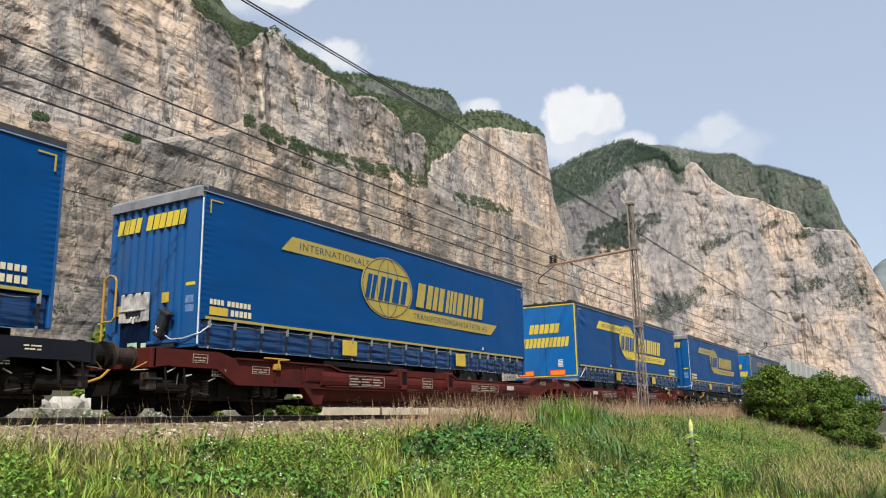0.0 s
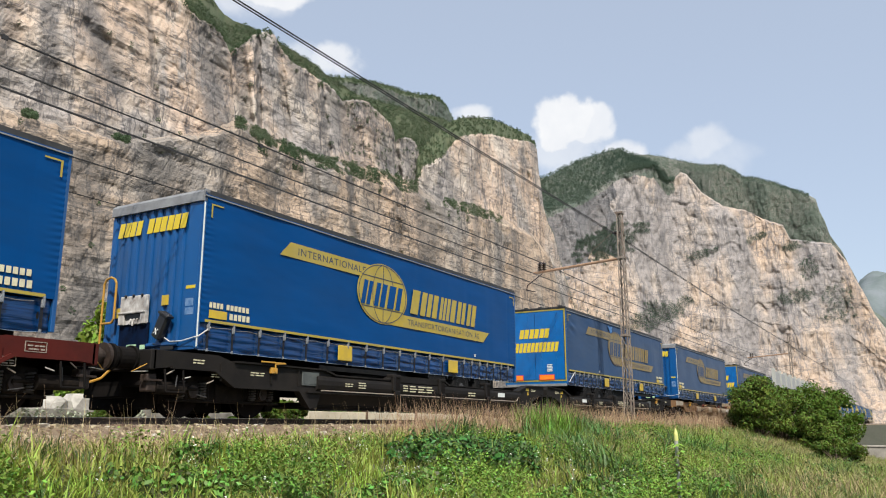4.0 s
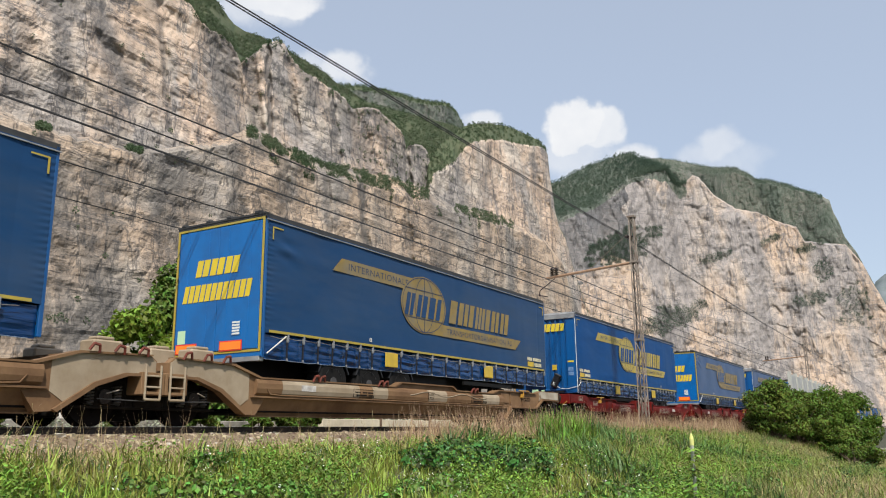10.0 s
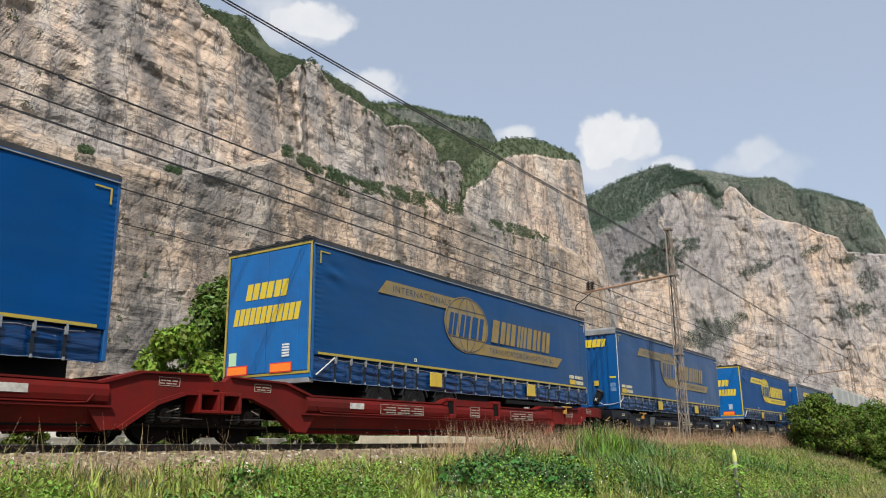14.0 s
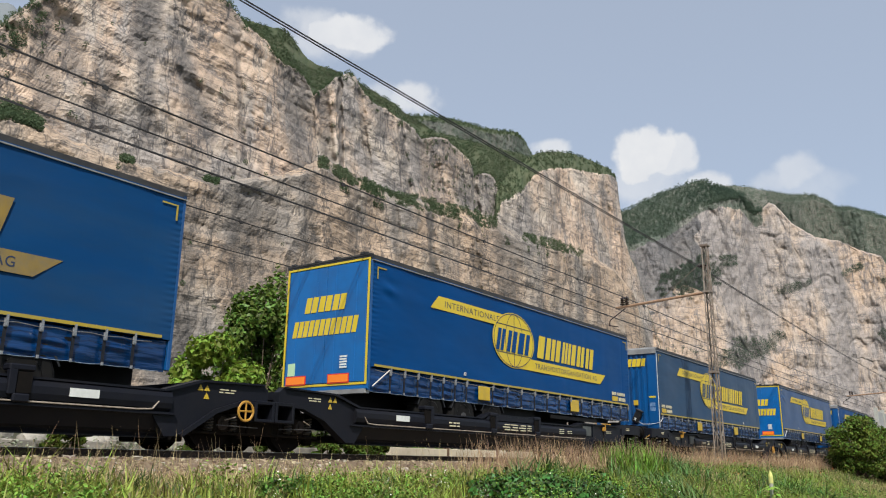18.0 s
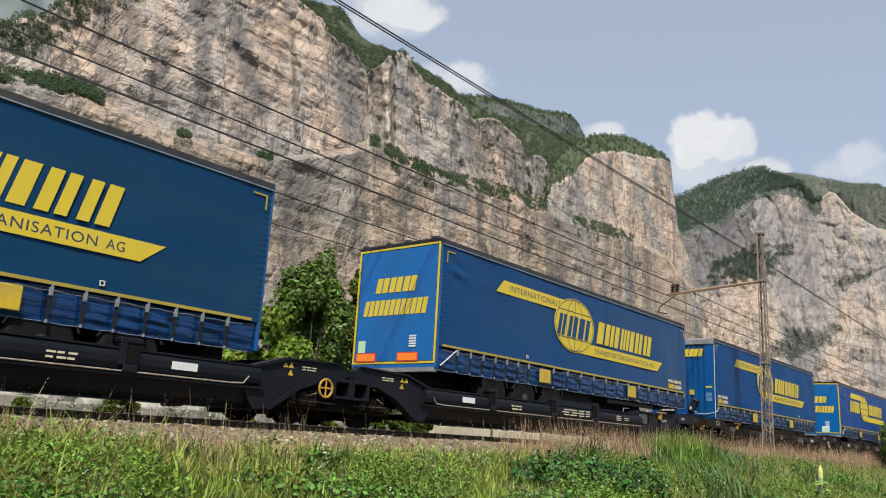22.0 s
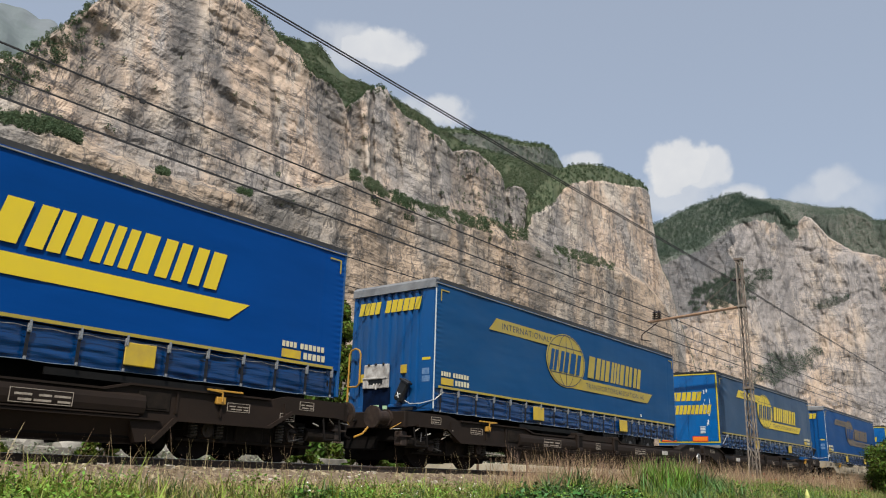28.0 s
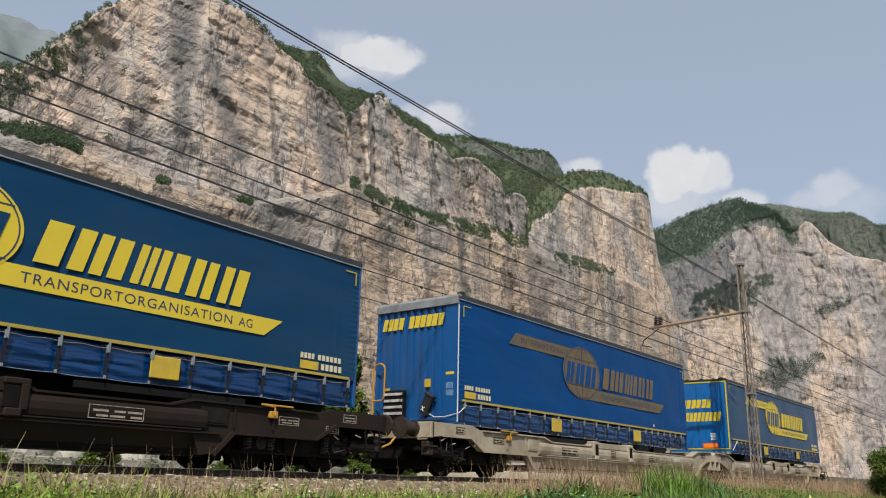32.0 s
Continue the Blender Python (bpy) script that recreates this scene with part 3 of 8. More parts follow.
PILLARS = ((41.6, 22.2, 22.5), (43.2, 24.7, 24.8), (44.1, 25.6, 25.7), (45, 26.2, 26.3), (45.4, 26.7, 26.8), (46.4, 27, 27.1), (47, 26.8, 26.9), (47.3, 26.2, 26.3), (47.9, 25.6, 25.7), (48.6, 25, 25.1),
           (49.5, 24.7, 24.8), (50.2, 24.2, 24.3), (51.1, 23.8, 23.9), (51.8, 23.3, 23.4), (52.2, 22.7, 22.8), (53.5, 22.9, 23), (54.2, 22.7, 22.8), (55.1, 21.95, 22.1), (55.9, 21.3, 21.4), (56.2, 20.8, 20.9), (56.35, 19.9, 20),
           (56.6, 20.3, 20.4), (57.2, 20.3, 20.4), (57.8, 20.1, 20.2), (58.1, 19.4, 19.5), (58.4, 18.4, 18.5), (59.5, 18, 18.1), (61.6, 16.6, 16.8))
SKYBAND = ((49.5, 22.5, 22.7), (51, 23.8, 24.1), (51.8, 24.1, 24.4), (53.1, 24.1, 24.4), (54.4, 23.9, 24.2), (55.7, 23.7, 24), (57, 23.3, 23.6), (58.3, 23.1, 23.4), (59.4, 23.1, 23.3), (60.2, 22.5, 22.7), (60.5, 21.9, 22.1), (61.6, 19.5, 19.8))
BUTTRESS = ((57.4, 13, 13.5), (58.0, 17.0, 18.9), (58.4, 18.1, 19.7), (59.1, 18.4, 20.5), (60, 18.9, 21.2), (60.8, 19.9, 21.6), (61.3, 20.3, 21.8), (62.6, 20.5, 21.8), (63.9, 20.4, 21.6), (65.1, 20.1, 21.1), (65.9, 20.0, 20.7), (66.5, 19.95, 20.4),
            (66.85, 19.75, 19.8), (67.04, 19.4, 19.45), (67.08, 18.5, 18.55), (67.14, 17.7, 17.75), (67.3, 16.5, 16.55), (67.4, 15.3, 15.4), (67.7, 14.1, 14.2), (68.1, 13.3, 13.4), (68.5, 11.4, 11.5), (69.4, 8, 8.2), (71, 0.5, 0.8))
BACKSLOPE = ((34, 24, 29.2), (37.8, 23, 30), (39.6, 22.5, 29.7), (41, 22, 29.6), (41.7, 21.5, 29.3), (42.2, 21, 28.8), (42.7, 20.5, 28.3), (43.1, 20, 27.9), (44, 20, 27.5), (45.4, 19, 27.2), (46.5, 19, 26.8), (47.5, 19, 26.4),
             (48.6, 18.5, 25.9), (49.7, 18.5, 25.4), (50.2, 18, 25.1), (50.9, 18, 24.6), (51.8, 18, 24.2), (53, 17.5, 23.4), (55, 17.5, 22.9), (58, 17, 22.2), (60.0, 16.5, 21.7), (60.7, 15.5, 21.4), (64, 15, 21.1), (66.3, 14, 19.4), (67.3, 11, 14.4))
FARWALL = ((64, 8, 13, 16.65), (66, 8, 13.8, 17.15), (67.8, 9, 14.7, 17.45), (69, 9.5, 15.3, 18.05), (70.3, 10, 15.6, 18.55), (71.3, 10, 16.2, 18.75), (72.4, 10, 16.9, 19.05), (73.2, 10, 17.3, 19.05), (74.2, 9.5, 17.5, 18.45),
           (74.8, 9, 17.6, 18.25), (75.4, 8, 17.6, 17.8), (75.9, 8, 16.9, 17.1), (76.3, 8, 16.4, 16.6), (76.7, 8, 16.5, 16.7), (77.3, 7.5, 17.1, 17.2), (77.7, 7.5, 16.9, 17.0))
FARWALL += ((78.6, 7.2, 15.6, 15.7), (80, 7, 14.5, 14.6), (81.4, 6.8, 14.1, 14.2), (82.5, 6.5, 13.4, 13.5), (83.7, 6.5, 12.9, 13.0), (84.1, 6, 11.9, 12.0), (85.1, 6, 11.7, 11.8), (86.5, 5.8, 11.4, 11.5), (87.0, 5.6, 10.7, 10.8),
            (87.4, 5.2, 10.0, 10.1), (87.7, 5, 9.0, 9.1), (88.1, 4.5, 8.1, 8.2), (88.6, 4, 6.6, 6.7), (90, 3, 4.2, 4.4), (93, 1, 3, 3.4))
FARBACK = ((70, 9, 15.45, 16.45), (72, 9, 16.85, 17.85), (73.3, 9, 17.65, 18.75), (74.2, 9, 17.65, 18.55), (75.2, 9, 17.65, 18.55), (76.4, 9, 17.45, 18.25), (77.6, 9, 17.25, 17.85), (78.7, 9, 17.05, 17.55), (80.2, 9, 16.95, 17.35), (80.9, 9, 16.55, 16.95),
           (81.4, 8, 16.15, 16.45), (82.3, 8, 15.95, 16.25), (83.4, 8, 15.55, 15.85), (84.1, 8, 15.25, 15.45), (85.4, 7, 14.65, 14.85), (85.9, 6, 14.25, 14.45), (86.0, 6, 13.65, 13.75), (86.3, 6, 12.85, 12.95), (86.5, 5, 11.95, 12.05), (87.1, 5, 10.85, 10.95), (88.5, 4, 6.8, 7.0), (91, 2, 4, 5))


# weathered chutes and slabs in the near walls: heading and height of the top and of the foot (degrees), half width and
# depth (metres), grey tone for patina and for shade painted into recesses
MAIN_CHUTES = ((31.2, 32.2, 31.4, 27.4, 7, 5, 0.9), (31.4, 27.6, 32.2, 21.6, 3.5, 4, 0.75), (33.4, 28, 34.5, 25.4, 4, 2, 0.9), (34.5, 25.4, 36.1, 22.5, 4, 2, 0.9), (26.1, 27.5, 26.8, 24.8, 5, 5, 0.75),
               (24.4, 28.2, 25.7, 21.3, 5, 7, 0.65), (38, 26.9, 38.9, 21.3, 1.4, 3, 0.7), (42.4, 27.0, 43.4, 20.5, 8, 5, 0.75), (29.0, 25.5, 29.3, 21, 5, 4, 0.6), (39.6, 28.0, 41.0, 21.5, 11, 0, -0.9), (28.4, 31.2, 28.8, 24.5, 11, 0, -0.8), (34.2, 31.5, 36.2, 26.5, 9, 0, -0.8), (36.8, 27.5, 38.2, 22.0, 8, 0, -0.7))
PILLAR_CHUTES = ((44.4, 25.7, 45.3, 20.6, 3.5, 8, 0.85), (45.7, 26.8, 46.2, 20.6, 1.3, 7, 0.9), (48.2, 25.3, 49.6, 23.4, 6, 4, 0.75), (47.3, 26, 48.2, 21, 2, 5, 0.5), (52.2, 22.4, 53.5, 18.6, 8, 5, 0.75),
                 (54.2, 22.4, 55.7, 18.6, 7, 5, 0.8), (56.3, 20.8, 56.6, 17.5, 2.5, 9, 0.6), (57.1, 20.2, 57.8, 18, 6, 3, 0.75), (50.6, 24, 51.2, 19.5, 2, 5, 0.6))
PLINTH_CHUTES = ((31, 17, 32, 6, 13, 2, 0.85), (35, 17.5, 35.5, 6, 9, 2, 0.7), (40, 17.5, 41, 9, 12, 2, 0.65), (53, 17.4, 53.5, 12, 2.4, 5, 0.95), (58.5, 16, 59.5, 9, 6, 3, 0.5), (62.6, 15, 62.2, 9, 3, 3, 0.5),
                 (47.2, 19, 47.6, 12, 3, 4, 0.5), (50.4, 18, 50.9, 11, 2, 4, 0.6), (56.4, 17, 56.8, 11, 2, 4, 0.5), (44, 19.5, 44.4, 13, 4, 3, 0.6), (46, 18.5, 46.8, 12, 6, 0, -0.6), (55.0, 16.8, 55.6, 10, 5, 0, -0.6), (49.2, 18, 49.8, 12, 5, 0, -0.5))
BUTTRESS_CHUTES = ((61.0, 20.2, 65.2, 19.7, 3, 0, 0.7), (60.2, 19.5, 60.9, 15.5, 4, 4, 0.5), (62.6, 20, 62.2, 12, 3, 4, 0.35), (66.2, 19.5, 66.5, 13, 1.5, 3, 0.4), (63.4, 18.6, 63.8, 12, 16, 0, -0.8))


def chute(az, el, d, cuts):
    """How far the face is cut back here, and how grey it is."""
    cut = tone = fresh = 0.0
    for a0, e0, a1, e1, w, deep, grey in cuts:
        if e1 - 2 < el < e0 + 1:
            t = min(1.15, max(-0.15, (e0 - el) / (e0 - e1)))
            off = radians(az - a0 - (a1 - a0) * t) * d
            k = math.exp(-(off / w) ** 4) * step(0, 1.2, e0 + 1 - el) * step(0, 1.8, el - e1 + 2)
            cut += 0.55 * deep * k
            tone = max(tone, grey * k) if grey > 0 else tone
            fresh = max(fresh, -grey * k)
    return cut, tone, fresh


def massif(name, table, plan, mat, cols, rows, setback, relief, unit, seed, label):
    """A rock wall in two tiers with a bench, a wooded back slope and relief of ribs, gullies and level beds."""
    tb = np.array(table, dtype=float)
    azs = np.linspace(tb[0, 0], tb[-1, 0], cols)
    bench, edge, ridge = (np.interp(azs, tb[:, 0], tb[:, k]) for k in (1, 2, 3))
    n1, n2, n3, n4, n5 = rows
    verts, spots = [], []
    for i, az in enumerate(azs):
        a = radians(az)
        d0 = plan(az)
        dx, dy = math.sin(a), math.cos(a)
        s = d0 * a * 1.1
        jag = 0.5 * noise.noise((s / (9 * unit), seed, 0)) + 0.35 * noise.noise((s / (3.5 * unit), seed, 4))
        fray = 3.0 * unit * (noise.noise((s / (14 * unit), seed, 9)) + 0.6 * noise.noise((s / (6 * unit), seed, 12)))
        zb = math.tan(radians(bench[i])) * d0 + 2 * unit * jag
        d1 = d0 + setback
        ze = math.tan(radians(edge[i])) * (d1 + 6 * unit) + 2.4 * unit * jag + 0.35 * fray
        dr = d1 + 6 * unit + max(6 * unit, (ridge[i] - edge[i]) * d0 * 0.03)
        zr = math.tan(radians(ridge[i])) * dr + 1.0 * unit * jag
        ze = min(ze, zr)
        zb = min(zb, ze - 1)
        col = []
        for k in range(n1):
            t = k / n1
            col.append((d0 - 16 * unit * (1 - t) ** 2, -3 + (zb + 3) * t, 1.0))
        for k in range(n2):
            t = k / n2
            col.append((d0 + setback * t, zb + 6 * unit * t, 0.8))
        for k in range(n3):
            t = k / n3
            col.append((d1 + 6 * unit * t, zb + 6 * unit + (ze - zb - 6 * unit) * t, 1.0))
        for k in range(n4 + 1):
            t = k / n4
            col.append((d1 + 6 * unit + (dr - d1 - 6 * unit) * t, ze + (zr - ze) * t, 1.0 - 0.75 * min(1.0, 2 * t)))
        for k in range(1, n5 + 1):
            t = k / n5
            col.append((dr + 260 * unit * t, zr * (1 - t) ** 1.2 - 3 * t, 0.2))
        for k, (d, z, amt) in enumerate(col):
            zz = z / unit
            ss = s / unit
            warp = 20 * noise.noise((ss / 90, zz / 120, seed + 9))
            rib = abs(noise.noise(((ss + warp + zz * 0.12) / 46, zz / 105, seed))) * 2 - 0.5
            rib2 = noise.noise(((ss + warp) / 24, zz / 22, seed + 2))
            cr = abs(noise.noise(((ss + warp) / 13, zz / 13, seed + 5)))
            blk = noise.fractal((ss / 7, zz / 8, seed + 3), 0.9, 2.1, 4)
            bed = noise.noise((ss / 60, zz / 5.5, seed + 6)) + 0.6 * noise.noise((ss / 30, zz / 2.4, seed + 8))
            off = relief * unit * amt * (12 * rib + 3.0 * rib2 + 7 * max(0, 0.2 - cr) + 2.2 * blk + 0.3 * bed)
            d += off
            verts.append((dx * d, dy * d, z * (1 + off / max(d, 1)) if z > 0 else z))
    w = len(col)
    faces = [(i * w + j, (i + 1) * w + j, (i + 1) * w + j + 1, i * w + j + 1) for i in range(cols - 1) for j in range(w - 1)]
    me = soup(name, verts, faces, mat)
    me.materials.append(TURF if unit < 2 else ROCK_SCRUB)
    nrm = np.empty(len(faces) * 3, dtype=np.float32)
    me.polygons.foreach_get("normal", nrm)
    nz = np.abs(nrm.reshape(-1, 3)[:, 2])
    cen = np.empty(len(faces) * 3, dtype=np.float32)
    me.polygons.foreach_get("center", cen)
    cen = cen.reshape(-1, 3)
    bands = np.tile(np.arange(w - 1), cols - 1)
    head = np.degrees(np.arctan2(cen[:, 0], cen[:, 1]))
    ragged = np.array([noise.noise((c[0] / 60, c[1] / 60, c[2] / 30)) for c in cen])
    green = (bands + 14 * ragged * (head > 74) >= n1 + n2 + n3 - 4) & ((head < 76.4 + ragged) | (mat is not ROCK_FAR))
    me.materials.append(ROCK_SHADED)
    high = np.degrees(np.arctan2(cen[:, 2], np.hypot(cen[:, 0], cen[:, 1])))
    # left upper part of the far wall gets the shade-coloured rock
    turned_away = (high > 11 + 2 * ragged) & (head < 72.6 + 0.8 * ragged) & ~green
    me.polygons.foreach_set("material_index", np.where(green, 1, np.where(turned_away, 2, 0)).astype(np.int32))
    ob = tagged(new(name, me), label, "mountain", kind="structure")
    return ob, cen, nz, green, bands, (n1, n2, n3, n4)


def crag(name, table, away, mat, cols, rows, cap_deep, seed, label, cuts=(), thick=90, turf=True):
    """One free-standing body of rock: a broken face, a cap that slopes back, a rear flank."""
    tb = np.array(table, dtype=float)
    azs = np.linspace(tb[0, 0], tb[-1, 0], cols)
    edge, ridge = (np.interp(azs, tb[:, 0], tb[:, k]) for k in (1, 2))
    n1, n4, n5 = rows
    verts, w = [], n1 + n4 + 1 + n5
    patina_shade, bare = [], []
    for i, az in enumerate(azs):
        a = radians(az)
        d0 = away / math.cos(radians(min(az, 69)))
        dx, dy = math.sin(a), math.cos(a)
        s = away * math.tan(radians(min(az, 69))) + max(0.0, az - 69) * 14
        jag = 1.0 * noise.noise((s / 9, seed, 0)) + 1.0 * noise.noise((s / 4, seed, 4)) + 0.8 * noise.noise((s / 1.7, seed, 6))
        ze = math.tan(radians(edge[i])) * (d0 + 7) + jag
        dr = d0 + 7 + cap_deep
        zr = max(ze, math.tan(radians(ridge[i])) * dr + 0.7 * jag)
        for k in range(w):
            if k < n1:
                t = k / n1
                d, z, amt = d0 - 14 * (1 - t) ** 2 + 7 * t, -3 + (ze + 3) * t, 1.0
            elif k <= n1 + n4:
                t = (k - n1) / n4
                d, z, amt = d0 + 7 + cap_deep * t, ze + (zr - ze) * t, 1.0 - 0.7 * min(1.0, t * 8 / cap_deep)
            else:
                t = (k - n1 - n4) / n5
                d, z, amt = dr + thick * t, zr * (1 - t) ** 1.3 - 3 * t, 0.2
            warp = 20 * noise.noise((s / 90, z / 120, seed + 9))
            u = s + warp
            rib = abs(noise.noise(((u + z * 0.15) / 44, z / 70, seed))) * 2 - 0.5
            rib2 = noise.noise((u / 22, z / 21, seed + 2))
            cr = abs(noise.noise((u / 12, z / 13, seed + 5)))
            cr2 = abs(noise.noise(((u - z * 0.5) / 15, z / 30, seed + 15)))
            blk = noise.fractal((s / 7, z / 7, seed + 3), 0.9, 2.1, 4)
            bed = noise.noise((s / 60, z / 6, seed + 6)) + 0.5 * noise.noise((s / 30, z / 2.5, seed + 8))
            off = amt * (6.5 * rib + 1.3 * rib2 + 3.5 * max(0, 0.16 - cr) + 4 * max(0, 0.08 - cr2) + 1.0 * blk + 1.1 * bed)
            if k < n1:
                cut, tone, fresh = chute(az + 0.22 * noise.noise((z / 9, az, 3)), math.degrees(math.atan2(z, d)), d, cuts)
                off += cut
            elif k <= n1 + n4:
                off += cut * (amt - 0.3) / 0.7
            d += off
            patina_shade.append(tone)
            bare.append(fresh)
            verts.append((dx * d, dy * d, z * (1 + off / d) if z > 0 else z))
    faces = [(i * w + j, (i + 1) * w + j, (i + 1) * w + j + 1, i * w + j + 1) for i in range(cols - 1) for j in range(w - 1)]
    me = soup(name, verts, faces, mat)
    for layer, values in (("patina_shade", patina_shade), ("bare", bare)):
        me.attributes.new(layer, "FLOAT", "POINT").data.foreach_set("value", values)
    me.materials.append(TURF)
    v = np.array(verts)
    f = np.array(faces)
    cen = v[f].mean(1)
    nrm = np.empty(len(faces) * 3, dtype=np.float32)
    me.polygons.foreach_get("normal", nrm)
    nz = np.abs(nrm.reshape(-1, 3)[:, 2])
    bands = np.tile(np.arange(w - 1), cols - 1)
    green = (((nz > 0.75) & (bands > n1 * 0.3)) | (bands > n1)) & turf
    me.polygons.foreach_set("material_index", green.astype(np.int32))
    tagged(new(name, me), label, "mountain", kind="structure")
    return cen, nz, bands, np.degrees(np.arctan2(cen[:, 0], cen[:, 1]))


def facing(out, loose, rng):
    """Two axes of leaves that face outwards, more or less."""
    nrm = out / (np.linalg.norm(out, axis=1)[:, None] + 1e-9) + loose * rng.normal(size=out.shape)
    nrm /= np.linalg.norm(nrm, axis=1)[:, None]
    a = np.cross(nrm, rng.normal(size=out.shape))
    a /= np.linalg.norm(a, axis=1)[:, None]
    return a, np.cross(nrm, a)


def wood(name, centres, mat, size, per, label, seed):
    """Trees far off: each a loose heap of leaf clumps."""
    rng = np.random.default_rng(seed)
    n = len(centres)
    h = size * rng.uniform(0.55, 1.25, n)
    c = np.repeat(centres, per, axis=0)
    hh = np.repeat(h, per)
    u = rng.normal(size=(n * per, 3))
    u /= np.linalg.norm(u, axis=1)[:, None]
    u *= rng.uniform(0.3, 1, (n * per, 1)) ** 0.5
    c = c + u * np.stack([hh * 0.42, hh * 0.42, hh * 0.5], 1) + np.stack([0 * hh, 0 * hh, hh * 0.45], 1)
    a, b = facing(u, 0.75, rng)
    k = (hh * rng.uniform(0.07, 0.14, n * per))[:, None]
    v = np.stack([c - a * k, c - b * k * 0.8, c + a * k, c + b * k * 0.8], 1)
    tagged(new(name, quads(name, v, mat)), label, "trees", kind="stuff")


def build_mountains():
    rng = np.random.default_rng(5)
    pick = []

    def sow(cen, where, k):
        ids = np.where(where)[0]
        if len(ids):
            pick.append(cen[rng.choice(ids, min(k, len(ids)), replace=False)])

    lime = "ochre and grey limestone cliff with wooded ledges"
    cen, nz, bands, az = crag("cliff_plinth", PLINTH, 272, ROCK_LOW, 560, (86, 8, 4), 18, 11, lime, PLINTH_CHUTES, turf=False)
    patch = np.array([noise.noise((c[0] / 11, c[1] / 11, 2)) + 0.5 * noise.noise((c[0] / 4, c[1] / 4, 7)) for c in cen])
    favoured = ((az > 44.5) & (az < 58)) | ((az > 60) & (az < 64.3)) | (az < 25.5) | ((az > 30.5) & (az < 31.4)) | ((az > 36.3) & (az < 37.3))
    sow(cen, favoured & (patch > -0.22) & (bands >= 86) & (bands < 94), 1800)
    sow(cen, (az > 44.5) & (patch > 0.25) & (bands >= 82) & (bands < 86) & (az < 64), 60)
    sow(cen, (nz > 0.5) & (bands > 20) & (bands < 84) & (az > 12), 130)
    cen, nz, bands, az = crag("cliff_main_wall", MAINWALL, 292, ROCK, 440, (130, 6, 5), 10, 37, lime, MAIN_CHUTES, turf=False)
    sow(cen, (bands >= 116) & (bands < 136) & (az < 24.6), 700)
    sow(cen, (bands >= 129) & (bands < 136) & (az >= 24.6) & (az < 36), 70)
    sow(cen, (bands >= 128) & (bands < 136) & (az >= 36) & (az < 43.4), 130)
    sow(cen, (nz > 0.5) & (bands > 60) & (bands < 128), 90)
    sow(cen, (az < 26) & (bands > 90) & (bands < 130), 70)
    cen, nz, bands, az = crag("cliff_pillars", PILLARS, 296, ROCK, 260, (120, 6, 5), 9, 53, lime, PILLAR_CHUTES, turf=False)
    sow(cen, (bands >= 117) & (bands < 126) & (az > 43.2), 200)
    sow(cen, (bands > 96) & (az > 52.6) & (az < 60), 150)
    sow(cen, (nz > 0.5) & (bands > 60) & (bands < 118), 60)
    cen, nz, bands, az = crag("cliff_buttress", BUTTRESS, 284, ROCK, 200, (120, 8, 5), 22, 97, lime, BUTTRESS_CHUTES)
    sow(cen, (bands >= 120) & (bands < 129) & (az < 67), 420)
    sow(cen, (nz > 0.5) & (bands > 60) & (bands < 118), 30)
    cen, nz, bands, az = crag("cliff_back_slope", BACKSLOPE, 318, ROCK, 240, (60, 26, 5), 42, 113, "steep wooded slope behind the cliff tops")
    gaps = np.array([noise.noise((c[0] / 26, c[1] / 26, c[2] / 16)) + 0.5 * noise.noise((c[0] / 9, c[1] / 9, c[2] / 7)) for c in cen])
    sow(cen, (bands >= 56) & (bands < 88) & (gaps > -0.42), 8600)
    cen, nz, bands, az = crag("cliff_sky_band", SKYBAND, 374, ROCK_SCRUB, 110, (110, 6, 5), 14, 131, "grey rock band under the skyline woods")
    sow(cen, (bands >= 109) & (bands < 116), 420)
    sow(cen, (bands > 95) & (bands < 109), 160)
    wood("cliff_woods", np.concatenate(pick), WOODS, 3.0, 44, "dark green shrubs and trees on the cliff ledges and ridge", 3)
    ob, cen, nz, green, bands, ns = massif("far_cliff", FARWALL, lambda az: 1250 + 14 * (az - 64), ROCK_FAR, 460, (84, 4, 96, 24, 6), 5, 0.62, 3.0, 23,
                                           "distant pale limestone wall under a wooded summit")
    n1, n2, n3, n4 = ns
    az = np.degrees(np.arctan2(cen[:, 0], cen[:, 1]))
    el = np.degrees(np.arctan2(cen[:, 2], np.hypot(cen[:, 0], cen[:, 1])))
    top = np.where((bands >= n1 + n2 + n3) & (bands <= n1 + n2 + n3 + n4))[0]
    top = top[az[top] < 76.2]
    rim = np.where((bands >= n1 + n2 + n3 - 8) & (bands <= n1 + n2 + n3 + n4) & (az >= 75) & (az < 76.8))[0]
    pick = [cen[rng.choice(top, 11000, replace=True)] + rng.normal(0, 5, (11000, 3)) * (1, 1, 0.1), cen[rng.choice(rim, 500, replace=True)]]
    for a0, a1, e0, e1, k in ((69.6, 74.8, 11.3, 13.9, 2300), (73.0, 77.2, 6.2, 8.4, 1100), (77.2, 79.4, 11.1, 11.7, 160), (81.2, 82.8, 11.9, 12.6, 120), (83.8, 86.8, 11.5, 12.3, 520), (84.4, 85.6, 9.2, 10.8, 200), (83.0, 85.2, 7.6, 8.7, 260),
                              (85.6, 87.6, 6.0, 8.9, 420), (66, 72, 6, 8, 120)):
        ac, ec = (a0 + a1) / 2, (e0 + e1) / 2
        frayed = np.array([1.6 * noise.noise((a * 0.9, e * 1.3, 6.0)) + 1.0 * noise.noise((a * 2.6, e * 3.4, 2.0)) for a, e in zip(az, el)])
